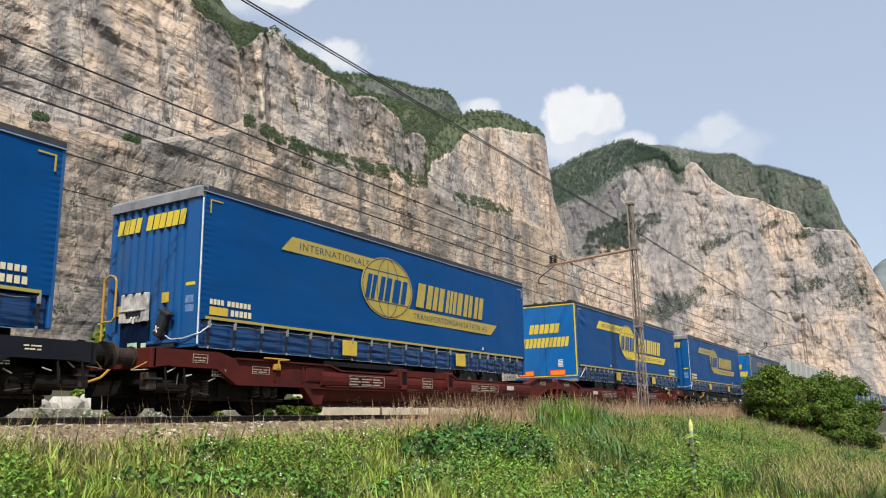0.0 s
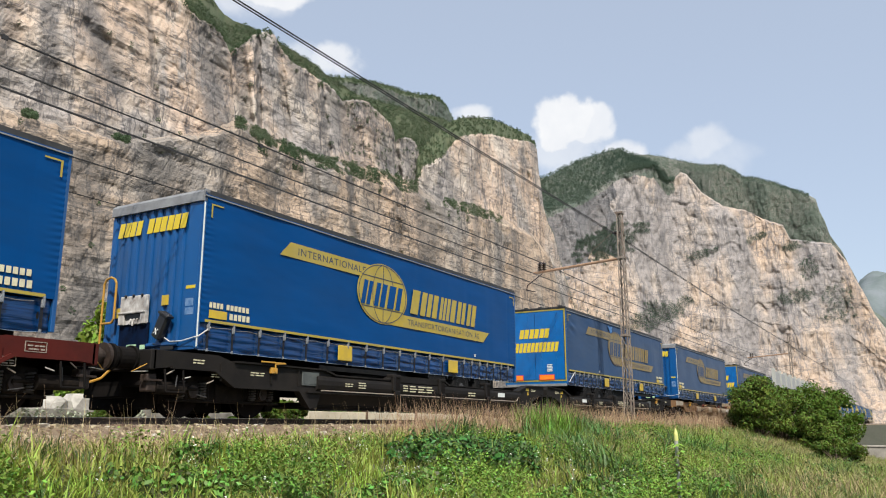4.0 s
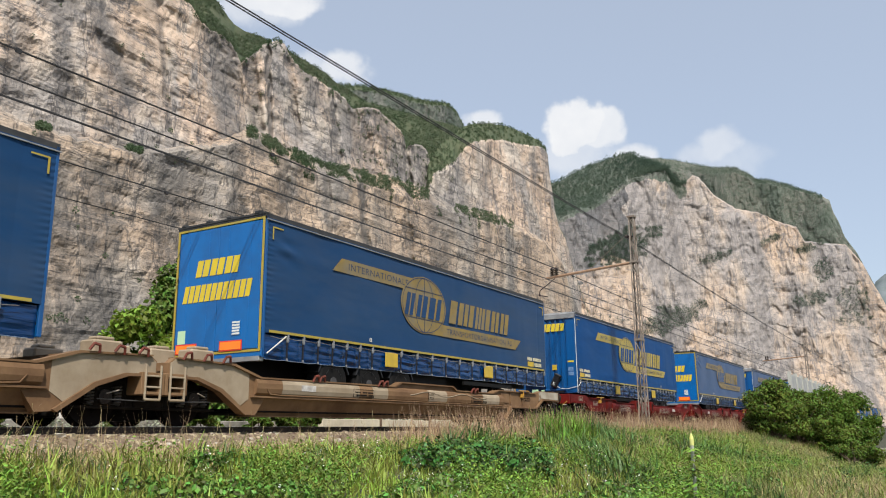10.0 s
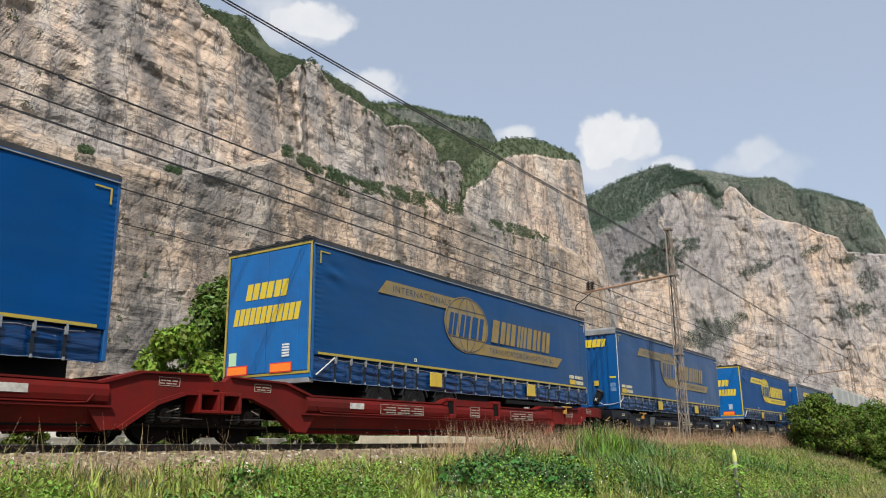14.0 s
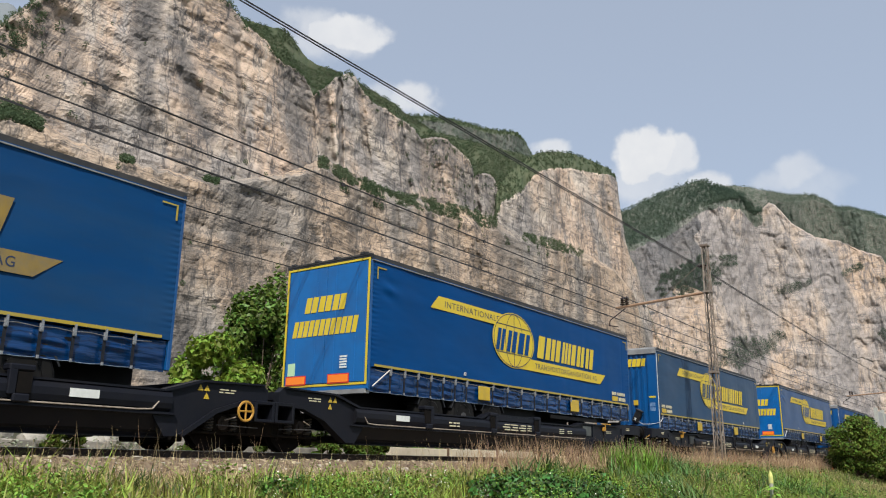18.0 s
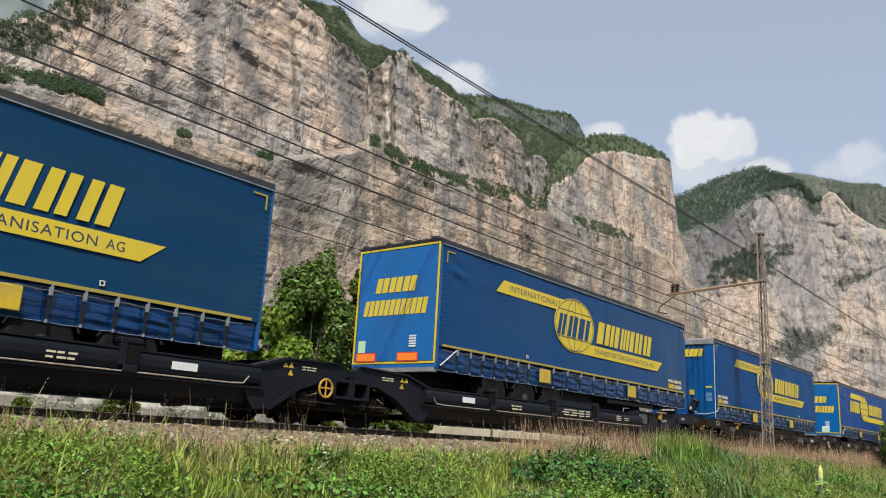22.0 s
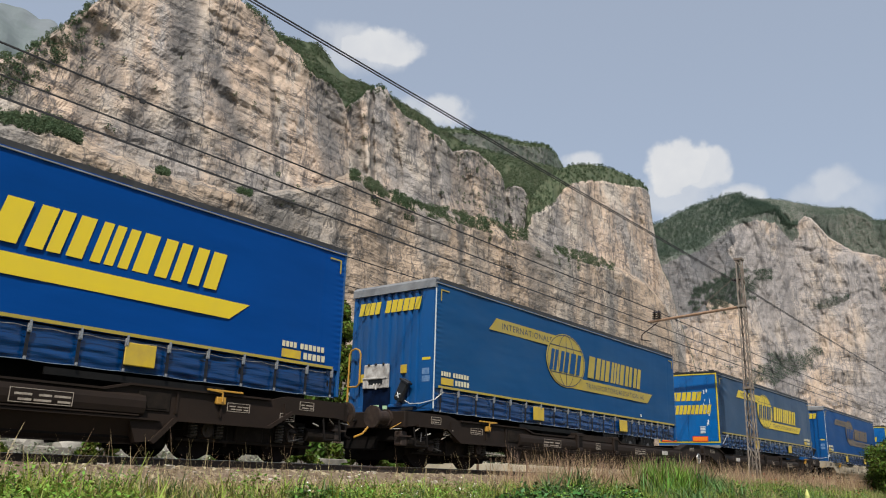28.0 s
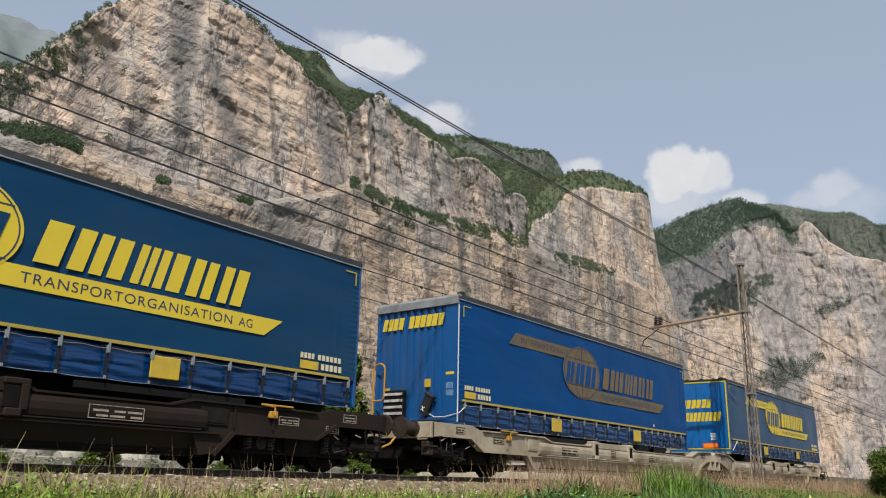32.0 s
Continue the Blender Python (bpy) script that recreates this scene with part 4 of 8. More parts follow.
        inside = np.where((((az - ac) / (a1 - a0) * 2) ** 2 + ((el - ec - (az - ac) * 0.3) / (e1 - e0) * 2.2) ** 2 < 0.9 + frayed) & (bands < n1 + n2 + n3) & (np.abs(az - ac) < a1 - a0) & (np.abs(el - ec) < 3))[0]
        if len(inside):
            pick.append(cen[rng.choice(inside, min(k, len(inside)), replace=False)])
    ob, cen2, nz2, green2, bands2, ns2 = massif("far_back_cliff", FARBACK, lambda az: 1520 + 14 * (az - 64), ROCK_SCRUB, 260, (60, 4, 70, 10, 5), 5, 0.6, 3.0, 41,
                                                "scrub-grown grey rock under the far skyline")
    az2 = np.degrees(np.arctan2(cen2[:, 0], cen2[:, 1]))
    m = sum(ns2)
    up = np.where((bands2 >= m - 12) & (bands2 <= m) & (az2 < 85.5))[0]
    pick.append(cen2[rng.choice(up, min(len(up), 2600), replace=False)])
    face = np.where((bands2 > m - 50) & (bands2 < m - 12) & (az2 < 86))[0]
    pick.append(cen2[rng.choice(face, min(len(face), 9000), replace=False)])
    wood("far_woods", np.concatenate(pick), WOODS_FAR, 5.2, 20, "green woods over the distant cliff, haze mixed into their colour", 4)


build_mountains()


def hill(name, azimuths, heights, d, depth, mat, label):
    """A hill on the skyline."""
    azs = np.linspace(azimuths[0], azimuths[-1], 90)
    hs = np.interp(azs, azimuths, heights)
    verts = []
    for az, h in zip(azs, hs):
        a = radians(az)
        top = math.tan(radians(h)) * d
        for k in range(26):
            t = k / 25
            z = -5 + (top + 5) * math.sin(t * math.pi * 0.5) if t < 1 else top
            r = d - depth * (1 - t) + d * 0.02 * noise.noise((az * 0.5, t * 6, 1))
            z += d * 0.012 * noise.noise((az * 0.8, t * 9, 5)) * t
            verts.append((math.sin(a) * r, math.cos(a) * r, z))
        verts.append((math.sin(a) * (d + depth), math.cos(a) * (d + depth), -5))
    w = 27
    faces = [(i * w + j, (i + 1) * w + j, (i + 1) * w + j + 1, i * w + j + 1) for i in range(89) for j in range(w - 1)]
    tagged(new(name, soup(name, verts, faces, mat, True)), label, "mountain", kind="structure")


# skyline hills: air haze is part of this base colour
HAZY = surf("haze_tinted_slope", (0.11, 0.14, 0.13), (0.16, 0.18, 0.19), 0.01, 0.95, bump=6, bscale=0.04)
hill("hill_beyond", (3, 8, 14, 19, 22, 25, 32), (20, 24, 26.4, 27.2, 27.2, 25.4, 18), 1300, 420, HAZY, "wooded mountain behind the cliff, haze mixed into its colour")
hill("hill_down_valley", (86, 88, 90, 94, 100, 108), (6, 8.9, 9.4, 8.6, 6, 3), 3300, 900, HAZY, "hill far down the valley, tinted blue-green for haze")

# ---- railway ----


def build_track(mid, name):
    """Two rails on concrete sleepers."""
    track = tagged(new(name), "railway track of steel rails on concrete sleepers in ballast", "track", kind="structure")
    for s in (-1, 1):
        y = mid + s * (GAUGE / 2 + 0.035)
        bm = bmesh.new()
        box(bm, -320, 460, y - 0.075, y + 0.075, -0.172, -0.155)
        box(bm, -320, 460, y - 0.010, y + 0.010, -0.155, -0.04)
        box(bm, -320, 460, y - 0.035, y + 0.035, -0.04, -0.004, 0.006)
        rail = part("rail", bm, RUST, track)
        part("rail_head", cube(-320, 460, y - 0.03, y + 0.03, -0.004, 0.0), RAILTOP, rail, "polished running surface")
    sl = finish("sleeper", cube(-0.13, 0.13, -1.25, 1.25, -0.34, -0.172, 0.02), TIMBER)
    for i in range(130):
        part("sleeper", sl, None, track, at=pose(-10 + i * 0.6, mid, 0))


build_track(MID, "track_near")
build_track(MID2, "track_far")


def stones(name, n, smallest, largest, mat, seed, beside, label):
    """Broken stones along the track, most of them on the near shoulder."""
    rng = np.random.default_rng(seed)
    x = np.where(rng.random(n) < 0.8, rng.uniform(0, 34, n), rng.uniform(34, 90, n))
    y = rng.uniform(NEAR - 1.0, MID2 + 1.8, n)
    near = rng.random(n) < beside
    y[near] = rng.uniform(NEAR - 0.55, NEAR + 0.55, near.sum())
    r = rng.uniform(smallest, largest, n) * np.where(rng.random(n) < 0.06, 1.7, 1.0)
    base = np.array([(a, b, c) for a in (-0.7, 0.7) for b in (-0.7, 0.7) for c in (-0.7, 0.7)], float)
    fc = np.array([(0, 1, 3), (0, 3, 2), (4, 6, 7), (4, 7, 5), (0, 4, 5), (0, 5, 1), (2, 3, 7), (2, 7, 6), (0, 2, 6), (0, 6, 4), (1, 5, 7), (1, 7, 3)])
    v = base[None] * rng.uniform(0.7, 1.15, (n, 8, 1)) + rng.normal(0, 0.16, (n, 8, 3))
    rot = rng.uniform(0, 6.28, n)
    c, s = np.cos(rot)[:, None], np.sin(rot)[:, None]
    v = np.stack([v[..., 0] * c - v[..., 1] * s, v[..., 0] * s + v[..., 1] * c, v[..., 2] * 0.62], -1) * r[:, None, None]
    shoulder = np.clip((y - (NEAR - 0.65)) / 0.65, 0, 1) - 0.17 * (y > NEAR + 0.4)
    z = -0.44 + 0.31 * shoulder - 0.03 + rng.uniform(0, 0.03, n)
    v += np.stack([x, y, z], 1)[:, None, :]
    faces = (np.arange(n)[:, None, None] * 8 + fc[None]).reshape(-1, 3)
    tagged(new(name, soup(name, v.reshape(-1, 3).tolist(), faces.tolist(), mat)), label, "ballast", kind="stuff")


def build_ballast():
    stones("ballast_stones", 17000, 0.022, 0.05, STONE, 8, 0.55, "broken brown and pale ballast beside the rails")
    stones("pale_stones", 420, 0.03, 0.062, STONE_PALE, 9, 0.9, "scattered whitish limestone pieces on the ballast")
    sec = ((NEAR - 0.70, -0.52), (NEAR - 0.05, -0.15), (NEAR + 0.36, -0.13), (NEAR + 0.44, -0.185), (MID2 + 1.6, -0.185), (MID2 + 2.4, -0.52))
    verts = [(x, yy, zz) for x in np.linspace(-320, 460, 2) for yy, zz in sec]
    tagged(new("ballast_bed", soup("ballast_bed", verts, [(k, k + 1, k + 7, k + 6) for k in range(5)], DARKBED)), "stone ballast bed under both tracks", "ballast", kind="structure")


build_ballast()

# ---- overhead line ----


def build_mast(x, y, height, track_y):
    """Lattice mast with a cantilever over the track."""
    mast = tagged(new("catenary_mast"), "weathered lattice steel catenary mast with a rusty arm", "mast", group="masts along the line")
    mast.location = (x, y, -0.35)
    h = height + 0.35
    wb, wt, dp = 0.20, 0.11, 0.085
    for s in (-1, 1):
        for t in (-1, 1):
            bm = bmesh.new()
            rod(bm, (s * wb, t * dp * 1.6, 0), (s * wt, t * dp, h), 0.031, 4)
            part("leg", bm, GALV, mast)
    k = 17
    for i in range(k):
        z0, z1 = h * i / k, h * (i + 1) / k
        w0, w1 = wb + (wt - wb) * i / k, wb + (wt - wb) * (i + 1) / k
        s = 1 if i % 2 else -1
        for t in (-1, 1):
            part("lacing", rod(bmesh.new(), (s * w0, t * dp * 1.3, z0), (-s * w1, t * dp * 1.3, z1), 0.016, 4), GALV, mast)
            y0, y1 = dp * (1.6 - 0.6 * i / k), dp * (1.6 - 0.6 * (i + 1) / k)
            part("lacing", rod(bmesh.new(), (t * w0, s * y0, z0), (t * w1, -s * y1, z1), 0.016, 4), GALV, mast)
    for z in (0.02, h * 0.42, h * 0.78, h - 0.04):
        w = wb + (wt - wb) * z / h
        part("band", cube(-w - 0.04, w + 0.04, -0.15, 0.15, z - 0.04, z + 0.04), GALV, mast)
    part("foundation", cube(-0.45, 0.45, -0.4, 0.4, -0.6, 0.0, 0.04), CONCRETE, mast, "square concrete footing")
    dy = track_y - y
    za = 5.95 + 0.35
    arm = part("cantilever", tube(bmesh.new(), [(0, 0.1, za + 0.30), (0, dy + 0.75, za + 0.05)], 0.055, 8), RUSTY_ARM, mast, "rust-brown tubular arm")
    part("registration_arm", tube(bmesh.new(), [(0, dy + 0.35, za), (0.05, dy + 1.05, za - 0.42), (0.05, dy + 1.1, za - 0.62), (0.05, dy + 0.7, za - 0.72)], 0.022, 6), PORCELAIN, mast)
    part("tie_rod", tube(bmesh.new(), [(0, 0.1, za + 1.55), (0, dy * 0.62, za + 0.22)], 0.012, 5), GALV, mast)
    for yy in (dy + 0.28, dy + 0.46):
        bm = bmesh.new()
        for q in range(4):
            rod(bm, (0, yy, za + 0.16 + q * 0.08), (0, yy, za + 0.21 + q * 0.08), 0.11, 10, 0.05)
        rod(bm, (0, yy, za + 0.05), (0, yy, za + 0.5), 0.02, 6)
        part("insulator", bm, PORCELAIN, arm, "brown ribbed insulator")
    for z in (7.3 + 0.35,):
        bm = bmesh.new()
        rod(bm, (0, 0.0, z), (0, 0.32, z), 0.03, 8)
        rod(bm, (0, 0.14, z), (0, 0.20, z), 0.07, 10)
        part("feeder_insulator", bm, PORCELAIN, mast)
    return mast


MAST_X, MAST_Y = 30.0, 9.25
build_mast(MAST_X, MAST_Y, 8.12, MID)
build_mast(MAST_X + 50, MAST_Y, 8.12, MID)


def span(name, y, z, r, sag, label, drop=None):
    """A wire hung from mast to mast."""
    r *= 1.25
    pts = []
    for i in range(-12, 45):
        x = MAST_X + i * 5.0
        f = ((x - MAST_X) / 50.0) % 1.0
        pts.append((x, y, z - sag * 4 * f * (1 - f)))
    bm, rings = bmesh.new(), []
    for p in pts:
        rings.append([bm.verts.new((p[0], p[1] + r * math.cos(k * 1.2566), p[2] + r * math.sin(k * 1.2566))) for k in range(5)])
    for a, b in zip(rings, rings[1:]):
        for k in range(5):
            bm.faces.new((a[k], b[k], b[(k + 1) % 5], a[(k + 1) % 5]))
    wire = tagged(new(name, finish(name, bm, WIRE)), label, "wire", group="overhead wires")
    if drop:
        for i in range(-10, 22):
            x = MAST_X + i * 6.25 + 2
            f = ((x - MAST_X) / 50.0) % 1.0
            part("clamp", cube(x - 0.05, x + 0.05, y - 0.02, y + 0.02, z - sag * 4 * f * (1 - f) - 0.05, z - sag * 4 * f * (1 - f) + 0.03), WIRE, wire)
            part("dropper", rod(bmesh.new(), (x, y, z - sag * 4 * f * (1 - f)), (x, drop[0], drop[1]), 0.004, 4), WIRE, wire)
    return wire


span("feeder_wire", MAST_Y + 0.28, 7.32, 0.012, 0.12, "black feeder wire strung along the mast tops")
span("feeder_wire", MAST_Y + 0.22, 7.22, 0.011, 0.12, "black feeder wire strung along the mast tops")
span("messenger_wire", MID + 0.35, 6.40, 0.015, 0.10, "black messenger wire carrying the contact wire", (MID, 5.24))
span("messenger_wire", MID + 0.1, 5.70, 0.013, 0.05, "second black messenger wire over the track")
span("contact_wire", MID, 5.26, 0.011, 0.0, "grooved copper contact wire over the near track")
span("contact_wire", MID - 0.06, 5.22, 0.011, 0.0, "grooved copper contact wire over the near track")
span("far_messenger_wire", MID2, 6.06, 0.014, 0.10, "messenger wire over the far track", (MID2, 5.14))
span("far_contact_wire", MID2, 5.12, 0.011, 0.0, "contact wire over the far track")


# how far the train has rolled towards -x, second by second
ROLLED = (0.00, 8.56, 17.12, 25.68, 34.24, 42.80, 51.36, 59.91, 68.46, 77.02, 85.60, 94.17, 102.73, 111.25, 119.75, 128.25, 136.75, 145.27, 153.79, 162.30, 170.77, 179.21, 187.65, 196.15, 204.70, 213.23, 221.75, 230.24, 238.73, 247.21, 255.74, 264.30, 272.85)
# ---- the train ----
LONG, WIDE = 13.6, 2.55
MESH = {}


def shared(key, make):
    """A mesh built once and used again."""
    if key not in MESH:
        MESH[key] = make()
    return MESH[key]


def flip(me, at):
    """A mirrored copy about x = at / 2."""
    c = me.copy()
    co = np.empty(len(c.vertices) * 3, dtype=np.float32)
    c.vertices.foreach_get("co", co)
    co[0::3] = at - co[0::3]
    c.vertices.foreach_set("co", co)
    c.flip_normals()
    c.update()
    return c


def plate(x0, x1, z0, z1, y, lean=0.0):
    """A thin upright piece on the side, its top leaning to +x."""
    return prism(bmesh.new(), ((x0, z0), (x1, z0), (x1 + lean, z1), (x0 + lean, z1)), y, y - 0.004)


def ellipse(cx, cz, rx, rz, y, n=48):
    return prism(bmesh.new(), [(cx + rx * math.cos(2 * math.pi * i / n), cz + rz * math.sin(2 * math.pi * i / n)) for i in range(n)], y, y - 0.004)


def arc_band(cx, cz, rx, rz, y, a0=0.0, a1=360.0, w=0.028, n=40):
    """A thin drawn line along an ellipse."""
    bm = bmesh.new()
    ring = []
    for i in range(n + 1):
        t = radians(a0 + (a1 - a0) * i / n)
        ring.append((bm.verts.new((cx + (rx - w / 2) * math.cos(t), y, cz + (rz - w / 2) * math.sin(t))),
                     bm.verts.new((cx + (rx + w / 2) * math.cos(t), y, cz + (rz + w / 2) * math.sin(t)))))
    for p, q in zip(ring, ring[1:]):
        bm.faces.new((p[0], p[1], q[1], q[0]))
    return bm


def block_mark(x0, x1, z0, z1, y, notch):
    """Two bold slanted bars that stand for one character of a mark."""
    ln = (z1 - z0) * 0.24
    w = (x1 - x0 - ln * 0.5)
    bm = bmesh.new()
    k = (0.52, 0.58, 0.46, 0.40)[notch]
    for a, b in ((0.0, k - 0.08), (k + 0.08, 1.0)):
        prism(bm, ((x0 + w * a, z0), (x0 + w * b, z0), (x0 + w * b + ln, z1), (x0 + w * a + ln, z1)), y, y - 0.004)
    return bm


def words(text, height, length, mat):
    """Lettering with the built-in font, its left foot at the origin, upright in x and z."""
    cu = bpy.data.curves.new("words", "FONT")
    cu.body = text
    cu.size = 1.0
    cu.space_character = 1.12
    ob = bpy.data.objects.new("words", cu)
    me = bpy.data.meshes.new_from_object(ob)
    bpy.data.objects.remove(ob)
    bpy.data.curves.remove(cu)
    co = np.empty(len(me.vertices) * 3, dtype=np.float32)
    me.vertices.foreach_get("co", co)
    co = co.reshape(-1, 3)
    co[:, 0] = (co[:, 0] - co[:, 0].min()) / np.ptp(co[:, 0]) * length
    z = (co[:, 1] - co[:, 1].min()) / np.ptp(co[:, 1]) * height
    co = np.stack([co[:, 0] + z * 0.0, 0 * z, z], 1)
    me.vertices.foreach_set("co", co.ravel())
    me.materials.clear()
    me.materials.append(mat)
    me.update()
    return me


def strap_places(front):
    """Straps stand closer towards the doors."""
    close = [0.70 + 0.485 * i for i in range(7)]
    wide = [4.80 + 0.72 * i for i in range(12)]
    xs = close + wide + [13.35]
    return [LONG - x for x in xs][::-1] if front else xs


def curtain_mesh(mat, z0, z1, front):
    """Tarpaulin, bulging a little between its posts, creased where it is strained to the end posts."""
    xs = np.concatenate([np.linspace(0.06, 0.7, 16)[:-1], np.linspace(0.7, LONG - 0.7, 90), np.linspace(LONG - 0.7, LONG - 0.06, 16)[1:]])
    nz = 96
    verts = []
    for x in xs:
        lead, tail = math.exp(-((x - 0.06) / 0.16) ** 2), math.exp(-((LONG - 0.06 - x) / 0.16) ** 2)
        rim = math.exp(-x / 0.5) + math.exp(-(LONG - x) / 0.5)
        for j in range(nz + 1):
            t = j / nz
            z = z0 + (z1 - z0) * t
            b = 0.014 * math.sin(x * 2.31) * math.sin(math.pi * t) + 0.015 * noise.noise((x * 0.9, z * 1.6, 2)) + 0.004 * noise.noise((x * 2.2, z * 5, 4))
            b += 0.006 * rim * noise.noise((x * 1.6, z * 9, 6)) + 0.016 * max(0, noise.noise((x * 0.5, z * 2.5, 12)) - 0.2)
            b += 0.007 * (lead + tail) * math.sin(z * 62 + 3 * noise.noise((z * 2, x, 3)))
            # strap lines printed through from behind
            b -= 0.006 * math.exp(-((x - 0.1) % 1.36 - 0.68) ** 2 / 0.002)
            # a dent below the upper corner
            b += 0.03 * math.exp(-((x - 0.62) / 0.28) ** 2) * math.sin((z - 3.55 + 0.25 * x) * 16) * math.exp(-((z - 3.5) / 0.25) ** 2) * (not front)
            verts.append((x, -0.004 - b * math.sin(math.pi * min(0.5, t * 3)) * 0.8, z))
    w = nz + 1
    faces = [(i * w + j, (i + 1) * w + j, (i + 1) * w + j + 1, i * w + j + 1) for i in range(len(xs) - 1) for j in range(nz)]
    return soup("curtain", verts, faces, mat, True)


def valance_mesh(z0, z1, seed, front):
    """The curtain's lower hem: pulled in at each strap, sagging in soft folds between them."""
    nx, nz = 300, 22
    pins = np.array([0.08] + strap_places(front) + [LONG - 0.08])
    verts = []
    for i in range(nx + 1):
        x = 0.08 + (LONG - 0.16) * i / nx
        q = min(max(int(np.searchsorted(pins, x)) - 1, 0), len(pins) - 2)
        f = (x - pins[q]) / (pins[q + 1] - pins[q])
        puff = math.sin(math.pi * min(max(f, 0), 1)) ** 0.7
        slack = 0.6 + 0.8 * abs(noise.noise((q * 1.7, seed, 1)))
        for j in range(nz + 1):
            t = j / nz
            z = z0 + (z1 - z0) * t - 0.014 * puff * slack * (1 - t) + 0.012 * noise.noise((x * 1.3, 0, seed))
            fold = lambda v: 2 * abs((v / 6.2832) % 1.0 - 0.5) * 2 - 1
            fold = fold(t * 19 + 2.2 * noise.noise((q * 2.1, t * 2, seed + 5)) + 1.5 * (f - 0.5) + 40)
            b = 0.030 * puff * math.sin(math.pi * t) + 0.012 * noise.noise((x * 1.7, z * 9, seed)) + slack * (0.25 + 0.75 * puff) * (0.034 * fold * abs(noise.noise((x * 0.9, t * 3, seed + 7))) * 2 + 0.014 * noise.noise((x * 0.8, z * 17, seed + 3)))
            b += 0.010 * (1 - puff) * noise.noise((x * 14, z * 5, seed + 11))
            verts.append((x, 0.052 - b, z))
    w = nz + 1
    faces = [(i * w + j, (i + 1) * w + j, (i + 1) * w + j + 1, i * w + j + 1) for i in range(nx) for j in range(nz)]
    return soup("valance", verts, faces, SKIRT, True)


def hem_cord_mesh(z0, seed, front):
    """A pale cord in the valance's lower seam, sagging with it between the straps."""
    pins = [0.08] + strap_places(front) + [LONG - 0.08]
    pts = []
    for q, (a, b) in enumerate(zip(pins, pins[1:])):
        slack = 0.6 + 0.8 * abs(noise.noise((q * 1.7, seed, 1)))
        for k in range(6):
            x = a + (b - a) * k / 6
            pts.append((x, 0.045, z0 - 0.014 * slack * math.sin(math.pi * k / 6) ** 0.7 + 0.012 * noise.noise((x * 1.3, 0, seed)) + 0.004))
    return finish("hem_cord", cord(pts, 0.0055), HEMCORD)


def road_wheel():
    bm = lathe(bmesh.new(), ((0.0, 0.30), (0.0, 0.44), (0.03, 0.49), (0.09, 0.505), (0.29, 0.505), (0.35, 0.49), (0.38, 0.44), (0.38, 0.30)), 26)
    return finish("tyre", bm, RUBBER, False)


def road_rim():
    bm = lathe(bmesh.new(), ((-0.005, 0.05), (-0.005, 0.11), (0.08, 0.13), (0.10, 0.25), (0.0, 0.285), (0.0, 0.305), (0.3, 0.305)), 22)
    return finish("rim", bm, RIM, False)


def corrugated(z0, z1):
    """Front wall of upright ribs."""
    bm = bmesh.new()
    ys, k = [], 11
    y0, w = 0.085, (WIDE - 0.17) / k
    prof = []
    for i in range(k):
        a = y0 + i * w
        prof += [(a, 0.0), (a + w * 0.36, 0.0), (a + w * 0.46, 0.045), (a + w * 0.90, 0.045)]
    prof.append((y0 + k * w, 0.0))
    lo = [bm.verts.new((d, y, z0)) for y, d in prof]
    hi = [bm.verts.new((d, y, z1)) for y, d in prof]
    for i in range(len(prof) - 1):
        bm.faces.new((lo[i], lo[i + 1], hi[i + 1], hi[i]))
    return finish("front_panel", bm, FRONTBLUE)


